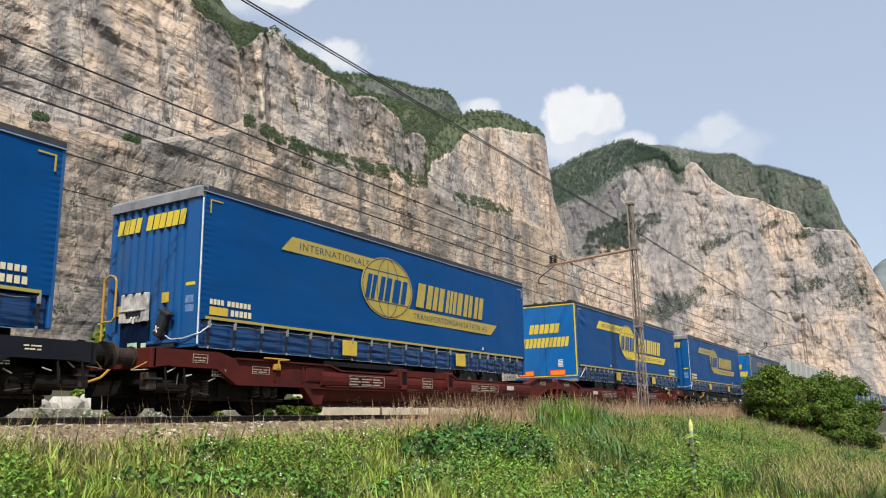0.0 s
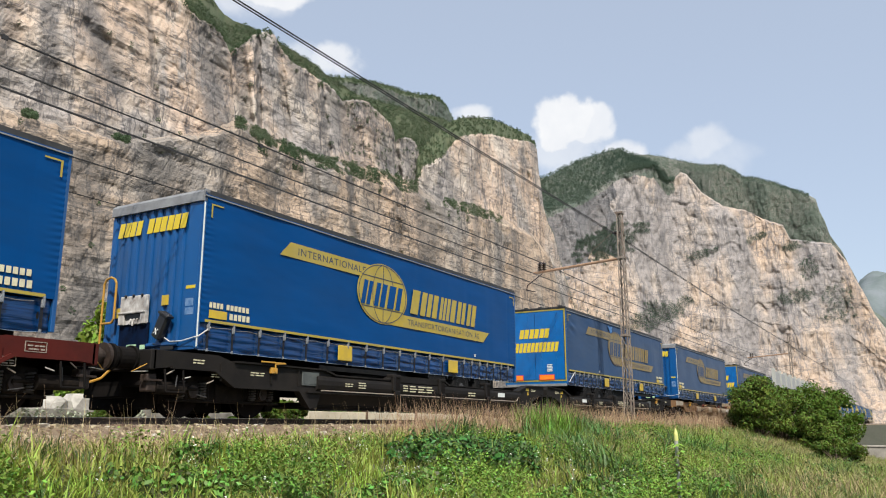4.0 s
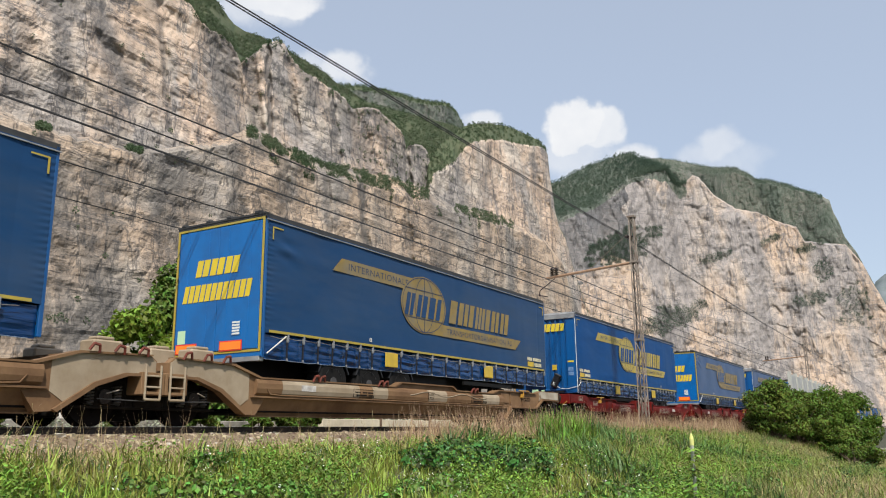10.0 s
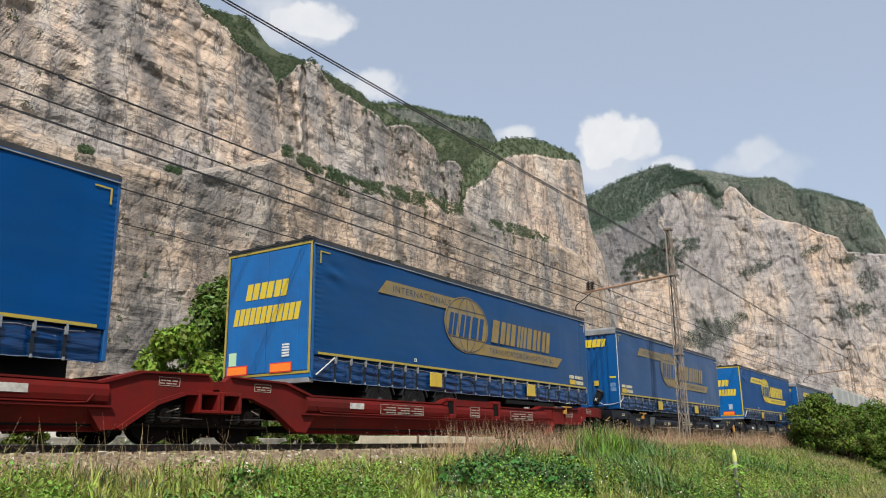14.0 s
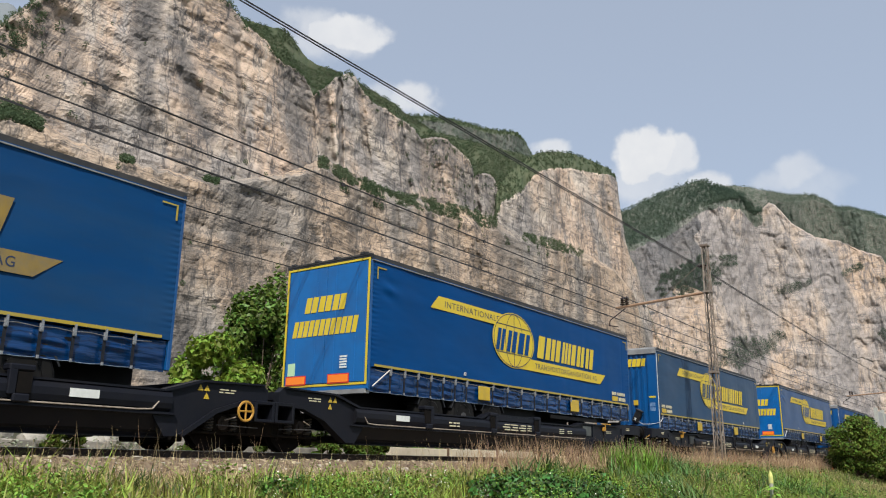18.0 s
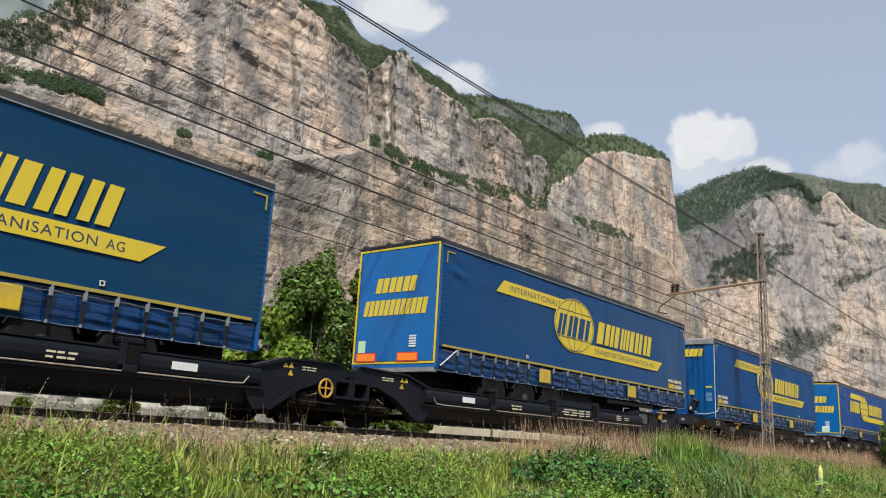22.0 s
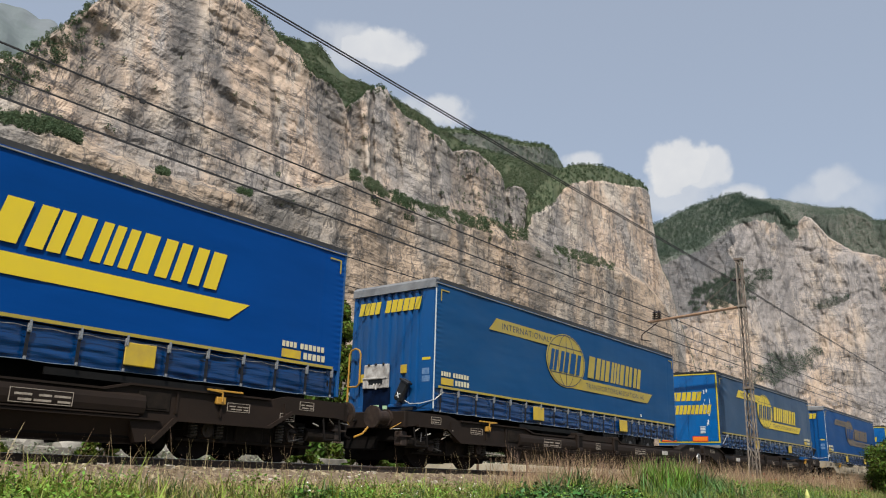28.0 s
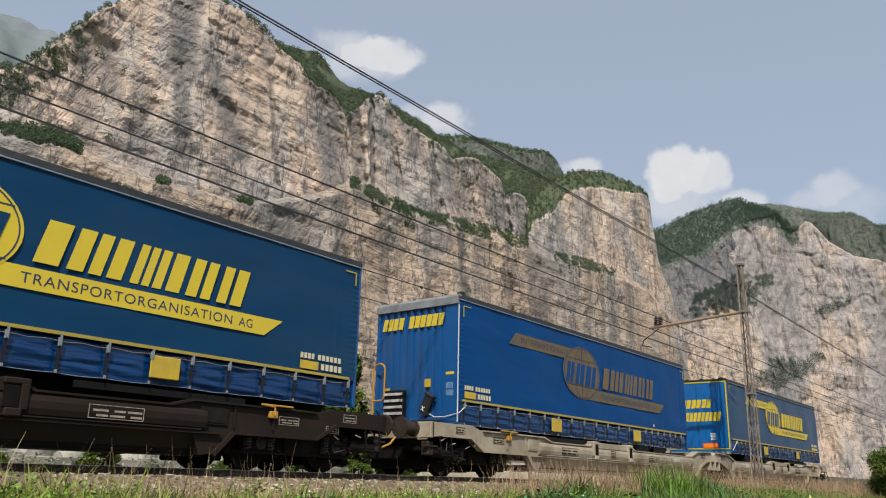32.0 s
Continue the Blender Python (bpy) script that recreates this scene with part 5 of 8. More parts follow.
def trailer(kind, tarp, ink, layout, rise, scrawl=False, rack=False, torn=False):
    """Curtain-sided semi-trailer. kind 'front': its bulkhead leads; 'rear': its doors lead. The near side is y = 0; heights count from the rail."""
    front = kind == "front"
    top = 4.20
    hem = 1.72 if front else 1.80          # yellow line at the curtain's foot
    low = 1.20 if front else 1.27          # lower edge of the valance
    state = {"fresh": "fresh yellow print", "new": "bright new print", "mid": "dulled yellow print", "worn": "worn gold print", "ghost": "print faded to brown"}[ink]
    end = "ribbed front wall leading" if front else "rear doors leading"
    tr = tagged(new("semi_trailer"), "%s blue curtain-sided trailer, %s, %s" % ({"fresh": "clean", "new": "bright", "worn": "weathered", "dark": "darkened", "faded": "faded", "dusty": "dust-greyed"}[tarp], state, end),
                "trailer", group="semi-trailers on the train")
    T, K = TARP[tarp], INK[ink]
    yl = INK["mid"] if ink in ("worn", "ghost") else INK["fresh"]
    # box
    part("curtain", shared(("curtain", tarp, kind), lambda: curtain_mesh(T, hem - 0.02, top - 0.10, front)), T, tr, "blue tarpaulin side")
    part("far_curtain", shared(("far", tarp), lambda: finish("far_curtain", cube(0.06, LONG - 0.06, WIDE - 0.02, WIDE, low, top - 0.1), T)), T, tr)
    part("roof", shared("roof", lambda: finish("roof", cube(0.02, LONG - 0.02, 0.03, WIDE - 0.03, top - 0.06, top - 0.005, 0.01), ROOFSKIN)), None, tr, "pale roof sheet")
    for y in (0.0, WIDE - 0.06):
        part("roof_rail", shared(("rrail", y), lambda: finish("roof_rail", prism(box(bmesh.new(), 0, LONG, y, y + 0.06, top - 0.13, top - 0.05), ((0, top - 0.05), (LONG, top - 0.05), (LONG, top), (0, top)), y + 0.015, y + 0.06), GREYRAIL)), None, tr, "grey roof rail")
    part("edge_trim", shared("edge_trim", lambda: finish("edge_trim", cube(0.0, LONG, -0.034, 0.0, top - 0.145, top - 0.125), ALU)), None, tr)
    part("floor", shared(("floor", kind), lambda: finish("floor", cube(0.05, LONG - 0.05, 0.05, WIDE - 0.05, low + 0.20, low + 0.34), BLACKSTEEL)), None, tr)
    for x in (0.0, LONG - 0.07):
        for y in (0.0, WIDE - 0.09):
            part("corner_post", shared(("post", kind, x, y), lambda: finish("corner_post", cube(x, x + 0.07, y, y + 0.09, low + 0.02, top - 0.05, 0.008), FRONTBLUE)), None, tr)
    part("far_end", shared(("farend", kind), lambda: finish("far_end", cube(LONG - 0.04, LONG - 0.01, 0.08, WIDE - 0.08, low + 0.1, top - 0.06), DOORBLUE)), None, tr)
    # valance, straps and flaps
    part("valance", shared(("val", kind), lambda: valance_mesh(low, hem - 0.03, 3 if front else 8, front)), None, tr, "creased blue valance")
    part("hem_cord", shared(("hemcord", kind), lambda: hem_cord_mesh(low, 3 if front else 8, front)), None, tr, "pale cord in the lower hem")
    buckle = shared("buckle", lambda: finish("buckle", box(box(bmesh.new(), -0.030, 0.030, -0.045, -0.015, -0.17, -0.05, 0.006), -0.016, 0.016, -0.058, -0.04, -0.15, -0.0), STEEL))
    strap = shared("strap", lambda: finish("strap", cube(-0.023, 0.023, -0.020, -0.008, -0.50, -0.06), STRAP))
    hook = shared("hook", lambda: finish("hook", cube(-0.020, 0.020, -0.03, -0.004, -0.54, -0.49, 0.004), STEEL))
    for x in strap_places(front):
        b = part("strap", strap, None, tr, at=pose(x, 0, hem, 0, 0.0, 0))
        part("buckle", buckle, None, b, "steel buckle")
        part("hook", hook, None, b)
    part("side_rail", shared(("srail", kind), lambda: finish("side_rail", cube(0.1, LONG - 0.1, 0.14, 0.2, low + 0.20, low + 0.26), BLACKSTEEL)), None, tr)
    part("customs_cord", shared(("cord", kind), lambda: finish("customs_cord", cord([(0.2 + 0.26 * i, -0.03, hem - 0.085 - (0.02 if i % 2 else 0.0)) for i in range(51)], 0.006), STEEL)), None, tr, "thin steel customs cord")
    if not front:
        part("lashing", shared("lash", lambda: finish("lashing", rod(bmesh.new(), (0.12, -0.02, low + 0.10), (0.66, -0.03, hem - 0.05), 0.014, 5), WHITETXT)), None, tr, "pale tension cord")
    part("hem_line", shared(("hem", kind, ink in ("worn", "ghost")), lambda: finish("hem_line", cube(0.17, LONG - 0.22, -0.024, -0.012, hem - 0.01, hem + 0.04), INK["mid"])), None, tr, "yellow reflective line")
    for x0 in (4.12, 9.10):
        part("flap", shared("flap%.1f" % x0 + kind, lambda: finish("flap", cube(x0, x0 + 0.52, -0.045, -0.02, hem - 0.44, hem - 0.10, 0.012), YELLOWFLAP)), None, tr, "yellow document flap")
    ex = 10.65 if front else 3.5
    part("eyelet", shared(("eyelet", kind), lambda: finish("eyelet", box(box(box(cube(ex, ex + 0.08, -0.03, -0.018, hem + 0.10, hem + 0.115), ex, ex + 0.08, -0.03, -0.018, hem + 0.165, hem + 0.18), ex, ex + 0.015, -0.03, -0.018, hem + 0.115, hem + 0.165), ex + 0.065, ex + 0.08, -0.03, -0.018, hem + 0.115, hem + 0.165), WHITETXT)), None, tr, "small white square mark")
    # print on the near side
    y = -0.022
    dz = 0.02 if front else 0.06
    if layout == "band":
        part("upper_band", shared(("ub", ink, kind), lambda: finish("upper_band", prism(bmesh.new(), ((2.09, 3.30 + dz), (5.35, 3.30 + dz), (5.5, 3.62 + dz), (2.41, 3.62 + dz)), y, y - 0.003), K)), None, tr, "yellow band")
        part("lower_band", shared(("lb", ink, kind), lambda: finish("lower_band", prism(bmesh.new(), ((6.05, 2.27 + dz), (11.22, 2.27 + dz), (11.62, 2.58 + dz), (6.2, 2.58 + dz)), y, y - 0.003), K)), None, tr, "yellow band")
        globe = part("globe", shared(("globe", ink, kind), lambda: finish("globe", ellipse(5.87, 2.99 + dz, 1.08, 0.74, y - 0.004), K)), None, tr, "yellow globe")
        for rx, a0, a1 in ((1.02, 0, 360), (0.45, 90, 270), (0.45, -90, 90)):
            part("meridian", shared(("mer", rx, a0, kind), lambda: finish("meridian", arc_band(5.87, 2.99 + dz, rx, 0.71, y - 0.012, a0, a1, 0.022), NAVY)), None, globe)
        part("meridian", shared(("mer0", kind), lambda: finish("meridian", plate(5.86, 5.88, 2.27 + dz, 3.70 + dz, y - 0.010), NAVY)), None, globe)
        for zz, hw in ((2.62, 0.90), (3.36, 0.90)):
            part("parallel", shared(("par", zz, kind), lambda: finish("parallel", plate(5.87 - hw, 5.87 + hw, zz + dz - 0.009, zz + dz + 0.009, y - 0.010), NAVY)), None, globe)
        for i, (x0, x1, k) in enumerate(((4.93, 5.36, 0), (5.46, 5.98, 2), (6.02, 6.66, 1))):
            part("mark", shared(("lk", i, kind, tarp), lambda: finish("mark", block_mark(x0, x1, 2.66 + dz, 3.24 + dz, y - 0.016, k), T)), None, globe)
        marks, za, zb = ((7.12, 7.92, 1), (7.92, 8.52, 2), (8.58, 8.98, 0), (8.96, 9.52, 3), (9.56, 10.10, 0), (10.16, 10.74, 2)), 2.67, 3.31
        text_up = shared(("wu", ink), lambda: words("INTERNATIONALE", 0.155, 2.45, NAVY))
        part("lettering", text_up, None, tr, at=pose(2.66, y - 0.006, 3.385 + dz))
        text_lo = shared(("wl", ink), lambda: words("TRANSPORTORGANISATION", 0.15, 3.52, NAVY))
        part("lettering", text_lo, None, tr, at=pose(7.0, y - 0.006, 2.35 + dz))
        part("lettering", shared(("wa", ink), lambda: words("AG", 0.15, 0.29, NAVY)), None, tr, at=pose(10.66, y - 0.006, 2.35 + dz))
    else:
        part("upper_band", shared(("ub2", ink), lambda: finish("upper_band", prism(bmesh.new(), ((2.3, 3.50), (5.3, 3.50), (5.3, 3.80), (2.6, 3.80)), y, y - 0.003), K)), None, tr, "yellow band")
        part("lower_band", shared(("lb2", ink), lambda: finish("lower_band", prism(bmesh.new(), ((5.6, 2.35), (10.9, 2.35), (11.3, 2.65), (5.6, 2.65)), y, y - 0.003), K)), None, tr, "yellow band")
        globe = part("globe", shared(("globe2", ink), lambda: finish("globe", ellipse(5.75, 3.06, 1.02, 0.76, y - 0.004), K)), None, tr, "yellow globe")
        for rx, a0, a1 in ((0.98, 0, 360), (0.45, 90, 270), (0.45, -90, 90)):
            part("meridian", shared(("mer2", rx, a0), lambda: finish("meridian", arc_band(5.75, 3.06, rx, 0.73, y - 0.012, a0, a1, 0.03), NAVY)), None, globe)
        for zz, hw in ((2.70, 0.85), (3.06, 0.97), (3.42, 0.85)):
            part("parallel", shared(("par2", zz), lambda: finish("parallel", plate(5.75 - hw, 5.75 + hw, zz - 0.012, zz + 0.012, y - 0.010), NAVY)), None, globe)
        for i, (x0, x1, k) in enumerate(((2.2, 2.8, 0), (2.9, 3.6, 2), (3.65, 4.5, 1))):
            part("mark", shared(("lk2", i), lambda: finish("mark", block_mark(x0, x1, 2.72, 3.36, y, k), K)), None, tr)
        marks, za, zb = ((6.95, 7.75, 1), (7.72, 8.32, 2), (8.36, 8.80, 0), (8.80, 9.38, 3), (9.42, 9.98, 0), (10.02, 10.66, 2)), 2.72, 3.36
    for i, (x0, x1, k) in enumerate(marks):
        part("mark", shared(("mk", i, ink, kind, layout), lambda: finish("mark", block_mark(x0, x1, za + dz, zb + dz, y, k), K)), None, tr)
    # corner marks and registration
    for sx, xx in ((1, 0.16), (-1, LONG - 0.16)):
        far, low_end = xx + sx * 0.31, top - 0.53
        bm = prism(bmesh.new(), ((xx, low_end), (xx + sx * 0.034, low_end), (xx + sx * 0.034, top - 0.287), (far, top - 0.287), (far, top - 0.26), (xx, top - 0.26)), y, y - 0.004)
        part("corner_mark", shared(("cm", sx, ink), lambda: finish("corner_mark", bm, INK["mid"])), None, tr, "small yellow contour mark")
    x0 = 0.25 if front else 12.1
    for i, (a, b2, z0, z1, m) in enumerate(((0.0, 0.36, 0.265, 0.365, WHITETXT), (0.43, 1.05, 0.265, 0.365, WHITETXT), (0.0, 0.45, 0.075, 0.225, YELLOWFLAP), (0.52, 1.08, 0.09, 0.205, WHITETXT))):
        if m is YELLOWFLAP:
            part("registration_bar", shared(("reg", i, kind), lambda: finish("registration_bar", plate(x0 + a, x0 + b2, hem + z0, hem + z1, y), m)), None, tr)
            continue
        k = max(4, int((b2 - a) / 0.095))
        for q in range(k):
            u = x0 + a + (b2 - a) * q / k
            part("registration_bar", shared(("reg", i, q, kind), lambda: finish("registration_bar", plate(u, u + (b2 - a) / k * 0.72, hem + z0, hem + z1, y), BARTXT)), None, tr)
    if scrawl:
        bm = bmesh.new()
        rng = random.Random(4)
        p = Vector((4.0, -0.026, 2.2))
        for loop in range(5):
            c = Vector((3.55 + loop * 0.24, -0.03, 2.25 + 0.16 * (loop % 2)))
            tube(bm, [c + Vector((0.16 * math.cos(t * 0.7), 0, 0.24 * math.sin(t * 0.7 + loop))) for t in range(8)], 0.018, 4)
        tube(bm, [(3.5, -0.03, 1.98), (4.2, -0.03, 1.92), (4.8, -0.03, 2.0)], 0.014, 4)
        part("scrawl", bm, NAVY, tr, "black spray-paint scrawl")
    if scrawl:
        rng = random.Random(9)
        for q in range(9):
            yy, zz, hh = 0.34 + rng.uniform(0, 0.34), rng.uniform(1.9, 3.7), rng.uniform(0.08, 0.34)
            part("scuff", prism_flake(-0.037, yy, zz, rng.uniform(0.02, 0.06), hh), WHITEPLATE, tr, "white scuff on the door paint")
    if torn:
        part("torn_flap", prism(bmesh.new(), ((4.74, 3.98), (5.0, 3.93), (5.40, 3.96), (5.28, 3.86), (5.33, 3.74), (5.10, 3.66), (4.95, 3.80)), -0.03, -0.045), DOORBLUE, tr, "loose torn flap of brighter blue tarpaulin")
    # leading end
    if front:
        part("front_panel", shared("corr", lambda: corrugated(low + 0.1, top - 0.24)), None, tr, "ribbed blue steel front wall")
        part("corner_seal", shared("cseal", lambda: finish("corner_seal", cube(-0.004, 0.022, -0.014, -0.002, low + 0.05, top - 0.26), WHITEPLATE)), None, tr, "pale corner seal strip")
        part("front_cap", shared("cap", lambda: finish("front_cap", prism(bmesh.new(), ((-0.05, top - 0.24), (0.12, top - 0.24), (0.12, top + 0.0), (0.02, top + 0.0), (-0.05, top - 0.07)), 0.0, WIDE), ALU)), None, tr, "grey aluminium cap")
        for i, (ya, yb) in enumerate(((0.46, 0.80), (0.82, 1.16), (1.18, 1.52), (1.70, 2.02), (2.04, 2.36))):
            part("mark", shared(("fm", i), lambda: finish("mark", prism_y(-0.008, ya, yb, top - 0.70, top - 0.41), INK["fresh"])), None, tr)
        part("smooth_panel", shared("smooth", lambda: finish("smooth_panel", cube(-0.010, -0.002, 0.05, 0.36, low + 0.06, top - 0.245, 0.003), FRONTBLUE)), None, tr, "smooth blue corner panel")
        part("faded_label", shared("flabel", lambda: finish("faded_label", box(cube(-0.014, -0.009, 0.10, 0.32, 1.84, 1.97), -0.014, -0.009, 0.12, 0.32, 2.0, 2.14), FADEDLABEL)), None, tr, "faded bluish label")
        part("corner_tape", shared("ctape", lambda: finish("corner_tape", cube(-0.015, -0.010, 0.09, 0.33, 2.32, 2.38), INK["fresh"])), None, tr, "strip of yellow tape")
        part("foot_roll", shared("froll", lambda: finish("foot_roll", rod(bmesh.new(), (-0.02, 0.42, low + 0.12), (-0.02, 1.25, low + 0.12), 0.045, 10), FRONTBLUE)), None, tr, "round blue foot rail")
        part("foot_plate", shared("fplate", lambda: finish("foot_plate", cube(-0.055, -0.045, 0.52, 0.86, low + 0.02, low + 0.085), DARKBOX)), None, tr, "dark plate under the front wall")
        if rack:
            rk = part("coupling_rack", shared("rack", lambda: finish("coupling_rack", cube(-0.14, 0.0, 1.50, 2.10, 1.36, 2.02, 0.02), BLACKSTEEL)), None, tr, "dark coupling rack")
            for q in range(4):
                part("rack_bar", shared(("rbar", q), lambda: finish("rack_bar", cube(-0.17, -0.14, 1.52, 2.08, 1.44 + 0.15 * q, 1.50 + 0.15 * q), WORNWHITE)), None, rk, "worn pale bar")
        else:
            # flat slab, its colour alone gives the well's shade
            part("panel_well", shared("cwell", lambda: finish("panel_well", cube(-0.03, -0.006, 1.24, 2.06, low + 0.02, 1.76), WELL_SHADE)), None, tr, "slab painted dark for the shaded well under the coupling panel")
            pan = part("coupling_panel", shared("cpan", lambda: finish("coupling_panel", box(box(box(box(box(bmesh.new(), -0.075, -0.01, 1.28, 2.04, 1.98, 2.29, 0.012), -0.12, -0.01, 1.28, 2.04, 1.945, 1.985, 0.008), -0.10, -0.01, 1.28, 1.42, 1.74, 1.95, 0.008), -0.10, -0.01, 1.88, 2.04, 1.74, 1.95, 0.008), -0.06, -0.01, 1.42, 1.88, 1.74, 1.83, 0.006), WORNWHITE)), None, tr, "worn white coupling panel")
            part("panel_recess", shared("crec", lambda: finish("panel_recess", cube(-0.062, -0.012, 1.42, 1.88, 1.825, 1.945), DARKBOX)), None, pan, "dark slot")
            for q, yy in enumerate((1.42, 1.66, 1.88)):
                part("coupling_head", shared(("chead", q), lambda: finish("coupling_head", rod(bmesh.new(), (-0.06, yy, 2.27), (-0.10, yy, 2.30), 0.028, 8), DARKBOX)), None, pan, "dark hose coupling")
            for q in range(3):
                part("hose", shared(("phose", q), lambda: finish("hose", tube(bmesh.new(), [(-0.06, 1.52 + 0.09 * q, 1.84), (-0.09, 1.53 + 0.09 * q, 1.81), (-0.10, 1.52 + 0.095 * q, 1.74 - 0.03 * (q % 2))], 0.020, 6), WORNWHITE)), None, pan, "pale dangling hose end")
            part("tape", shared("ptape", lambda: finish("tape", box(cube(-0.05, -0.022, 1.55, 1.80, low + 0.05, low + 0.16), -0.05, -0.022, 1.30, 1.42, low + 0.06, low + 0.14), GREENPLATE)), None, tr, "scuffed yellow-green tape")
        tube_box = shared("dbox", lambda: finish("document_box", box(cube(-0.17, -0.02, -0.13, 0.13, -0.26, 0.26, 0.04), -0.19, -0.02, -0.14, 0.14, 0.19, 0.24, 0.01), DARKBOX))
        db = part("document_box", tube_box, None, tr, "black document tube hung askew", at=pose(0, 0.80, 1.66, 27))
        part("clip", shared("dclip", lambda: finish("clip", rod(rod(bmesh.new(), (-0.185, -0.04, -0.17), (-0.185, 0.04, -0.07), 0.012, 5), (-0.185, 0.04, -0.17), (-0.185, -0.04, -0.07), 0.012, 5), WHITEPLATE)), None, db, "white crossed clip")
        part("hand_rail", shared("hrail", lambda: finish("hand_rail", tube(bmesh.new(), [(-0.05, 2.46, 1.22), (-0.15, 2.46, 1.30), (-0.15, 2.46, 2.56), (-0.15, 2.40, 2.65), (-0.15, 2.28, 2.69), (-0.15, 2.16, 2.65), (-0.15, 2.10, 2.56), (-0.15, 2.10, 1.86), (-0.15, 2.17, 1.79), (-0.15, 2.46, 1.79)], 0.022, 8), HOSE)), None, tr, "orange-yellow grab rail")
        for i, (yy, zz) in enumerate(((0.78, 2.06), (2.05, 1.90))):
            part("sticker", shared(("stk", i), lambda: finish("sticker", cube(-0.012, 0.0, yy, yy + 0.18, zz, zz + 0.19), YELLOWFLAP)), None, tr)
        part("cable", shared("cable", lambda: finish("cable", tube(bmesh.new(), [(-0.03, 0.9, 1.5), (-0.06, 0.6, 1.36), (-0.06, 0.3, 1.36), (-0.03, 0.0, 1.42), (0.02, -0.04, 1.44), (0.30, -0.04, 1.62)], 0.011, 5), WHITETXT)), None, tr)
        part("bumper", shared("fbump", lambda: finish("bumper", cube(0.0, 0.12, 0.05, WIDE - 0.05, low, low + 0.14, 0.01), FRONTBLUE)), None, tr)
    else:
        for i, (y0, y1) in enumerate(((0.10, WIDE / 2 - 0.006), (WIDE / 2 + 0.006, WIDE - 0.10))):
            d = part("door", shared(("door", i), lambda: finish("door", cube(-0.03, 0.03, y0, y1, low + 0.20, top - 0.14, 0.008), DOORBLUE)), None, tr, "glossy blue rear door")
            for j, yy in enumerate((y0 + 0.28, y1 - 0.28)):
                part("lock_rod", shared(("lockrod", i, j), lambda: finish("lock_rod", rod(bmesh.new(), (-0.031, yy, low + 0.25), (-0.031, yy, top - 0.2), 0.010, 6), DOORBLUE)), None, d)
        bm = bmesh.new()
        for a, b2, c, d2 in ((0.02, 0.07, low + 0.14, top - 0.08), (WIDE - 0.07, WIDE - 0.02, low + 0.14, top - 0.08), (0.07, WIDE - 0.07, top - 0.125, top - 0.08), (0.07, WIDE - 0.07, low + 0.14, low + 0.185)):
            box(bm, -0.034, -0.02, a, b2, c, d2)
        part("contour_tape", shared(("tape", ink in ("worn", "ghost")), lambda: finish("contour_tape", bm, yl)), None, tr, "yellow contour tape")
        part("door_sill", shared("dsill", lambda: finish("door_sill", cube(-0.02, 0.05, 0, WIDE, low + 0.05, low + 0.19), DOORBLUE)), None, tr)
        part("door_header", shared("dhead", lambda: finish("door_header", cube(-0.036, 0.05, 0, WIDE, top - 0.075, top - 0.01), GREYRAIL)), None, tr)
        part("roof_bracket", shared("rbr", lambda: finish("roof_bracket", box(cube(-0.05, 0.05, 0.0, WIDE, top - 0.03, top + 0.01), -0.05, 0.0, 0.1, 0.3, top, top + 0.05), GREYRAIL)), None, tr)
        for i in range(3):
            yy = 0.62 + 0.42 * i
            part("mark", shared(("dm", i), lambda: finish("mark", prism_y(-0.036, yy + 0.1, yy + 0.47, 3.05, 3.40), INK["fresh"])), None, tr)
        for i in range(6):
            yy = 0.36 + 0.325 * i
            part("mark", shared(("dn", i), lambda: finish("mark", prism_y(-0.036, yy, yy + 0.295, 2.52, 2.88), INK["fresh"])), None, tr)
        plate_r = part("registration_plate", shared("np0", lambda: finish("registration_plate", cube(-0.040, -0.03, 0.56, 0.80, 1.76, 2.06), DOORBLUE)), None, tr, "small plate with pale bars")
        for q in range(5):
            part("plate_bar", shared(("pb", q), lambda: finish("plate_bar", cube(-0.046, -0.040, 0.575 + 0.01 * (q % 2), 0.785, 1.775 + 0.057 * q, 1.81 + 0.057 * q), WHITEPLATE)), None, plate_r)
        part("notice_plate", shared("np1", lambda: finish("notice_plate", cube(-0.040, -0.03, 2.14, 2.36, 1.67, 1.95), GREENPLATE)), None, tr, "pale green notice plate")
        for i, a in enumerate((0.50, 1.78)):
            pl = part("marker_board", shared(("or", i), lambda: finish("marker_board", cube(-0.048, -0.036, a, a + 0.62, 1.455, 1.66), REDEDGE)), None, tr, "red-edged orange marker board") if layout == "band" else part("marker_board", shared(("orw", i), lambda: finish("marker_board", cube(-0.048, -0.036, a + 0.1, a + 0.48, 1.455, 1.78), WHITEPLATE)), None, tr, "white plate with a pale field")
            if layout == "band":
                part("marker_field", shared(("orf", i), lambda: finish("marker_field", cube(-0.053, -0.048, a + 0.025, a + 0.595, 1.478, 1.637), ORANGE)), None, pl, "orange reflective field")
            else:
                part("marker_field", shared(("orfg", i), lambda: finish("marker_field", cube(-0.053, -0.048, a + 0.14, a + 0.44, 1.50, 1.70), GREENPLATE)), None, pl, "pale green field")
        for i, yy in enumerate((0.16, 0.95, 1.55, 2.3)):
            part("roof_cleat", shared(("cleat", i), lambda: finish("roof_cleat", cube(-0.06, 0.06, yy, yy + 0.14, top, top + 0.055, 0.008), GREYRAIL)), None, tr)
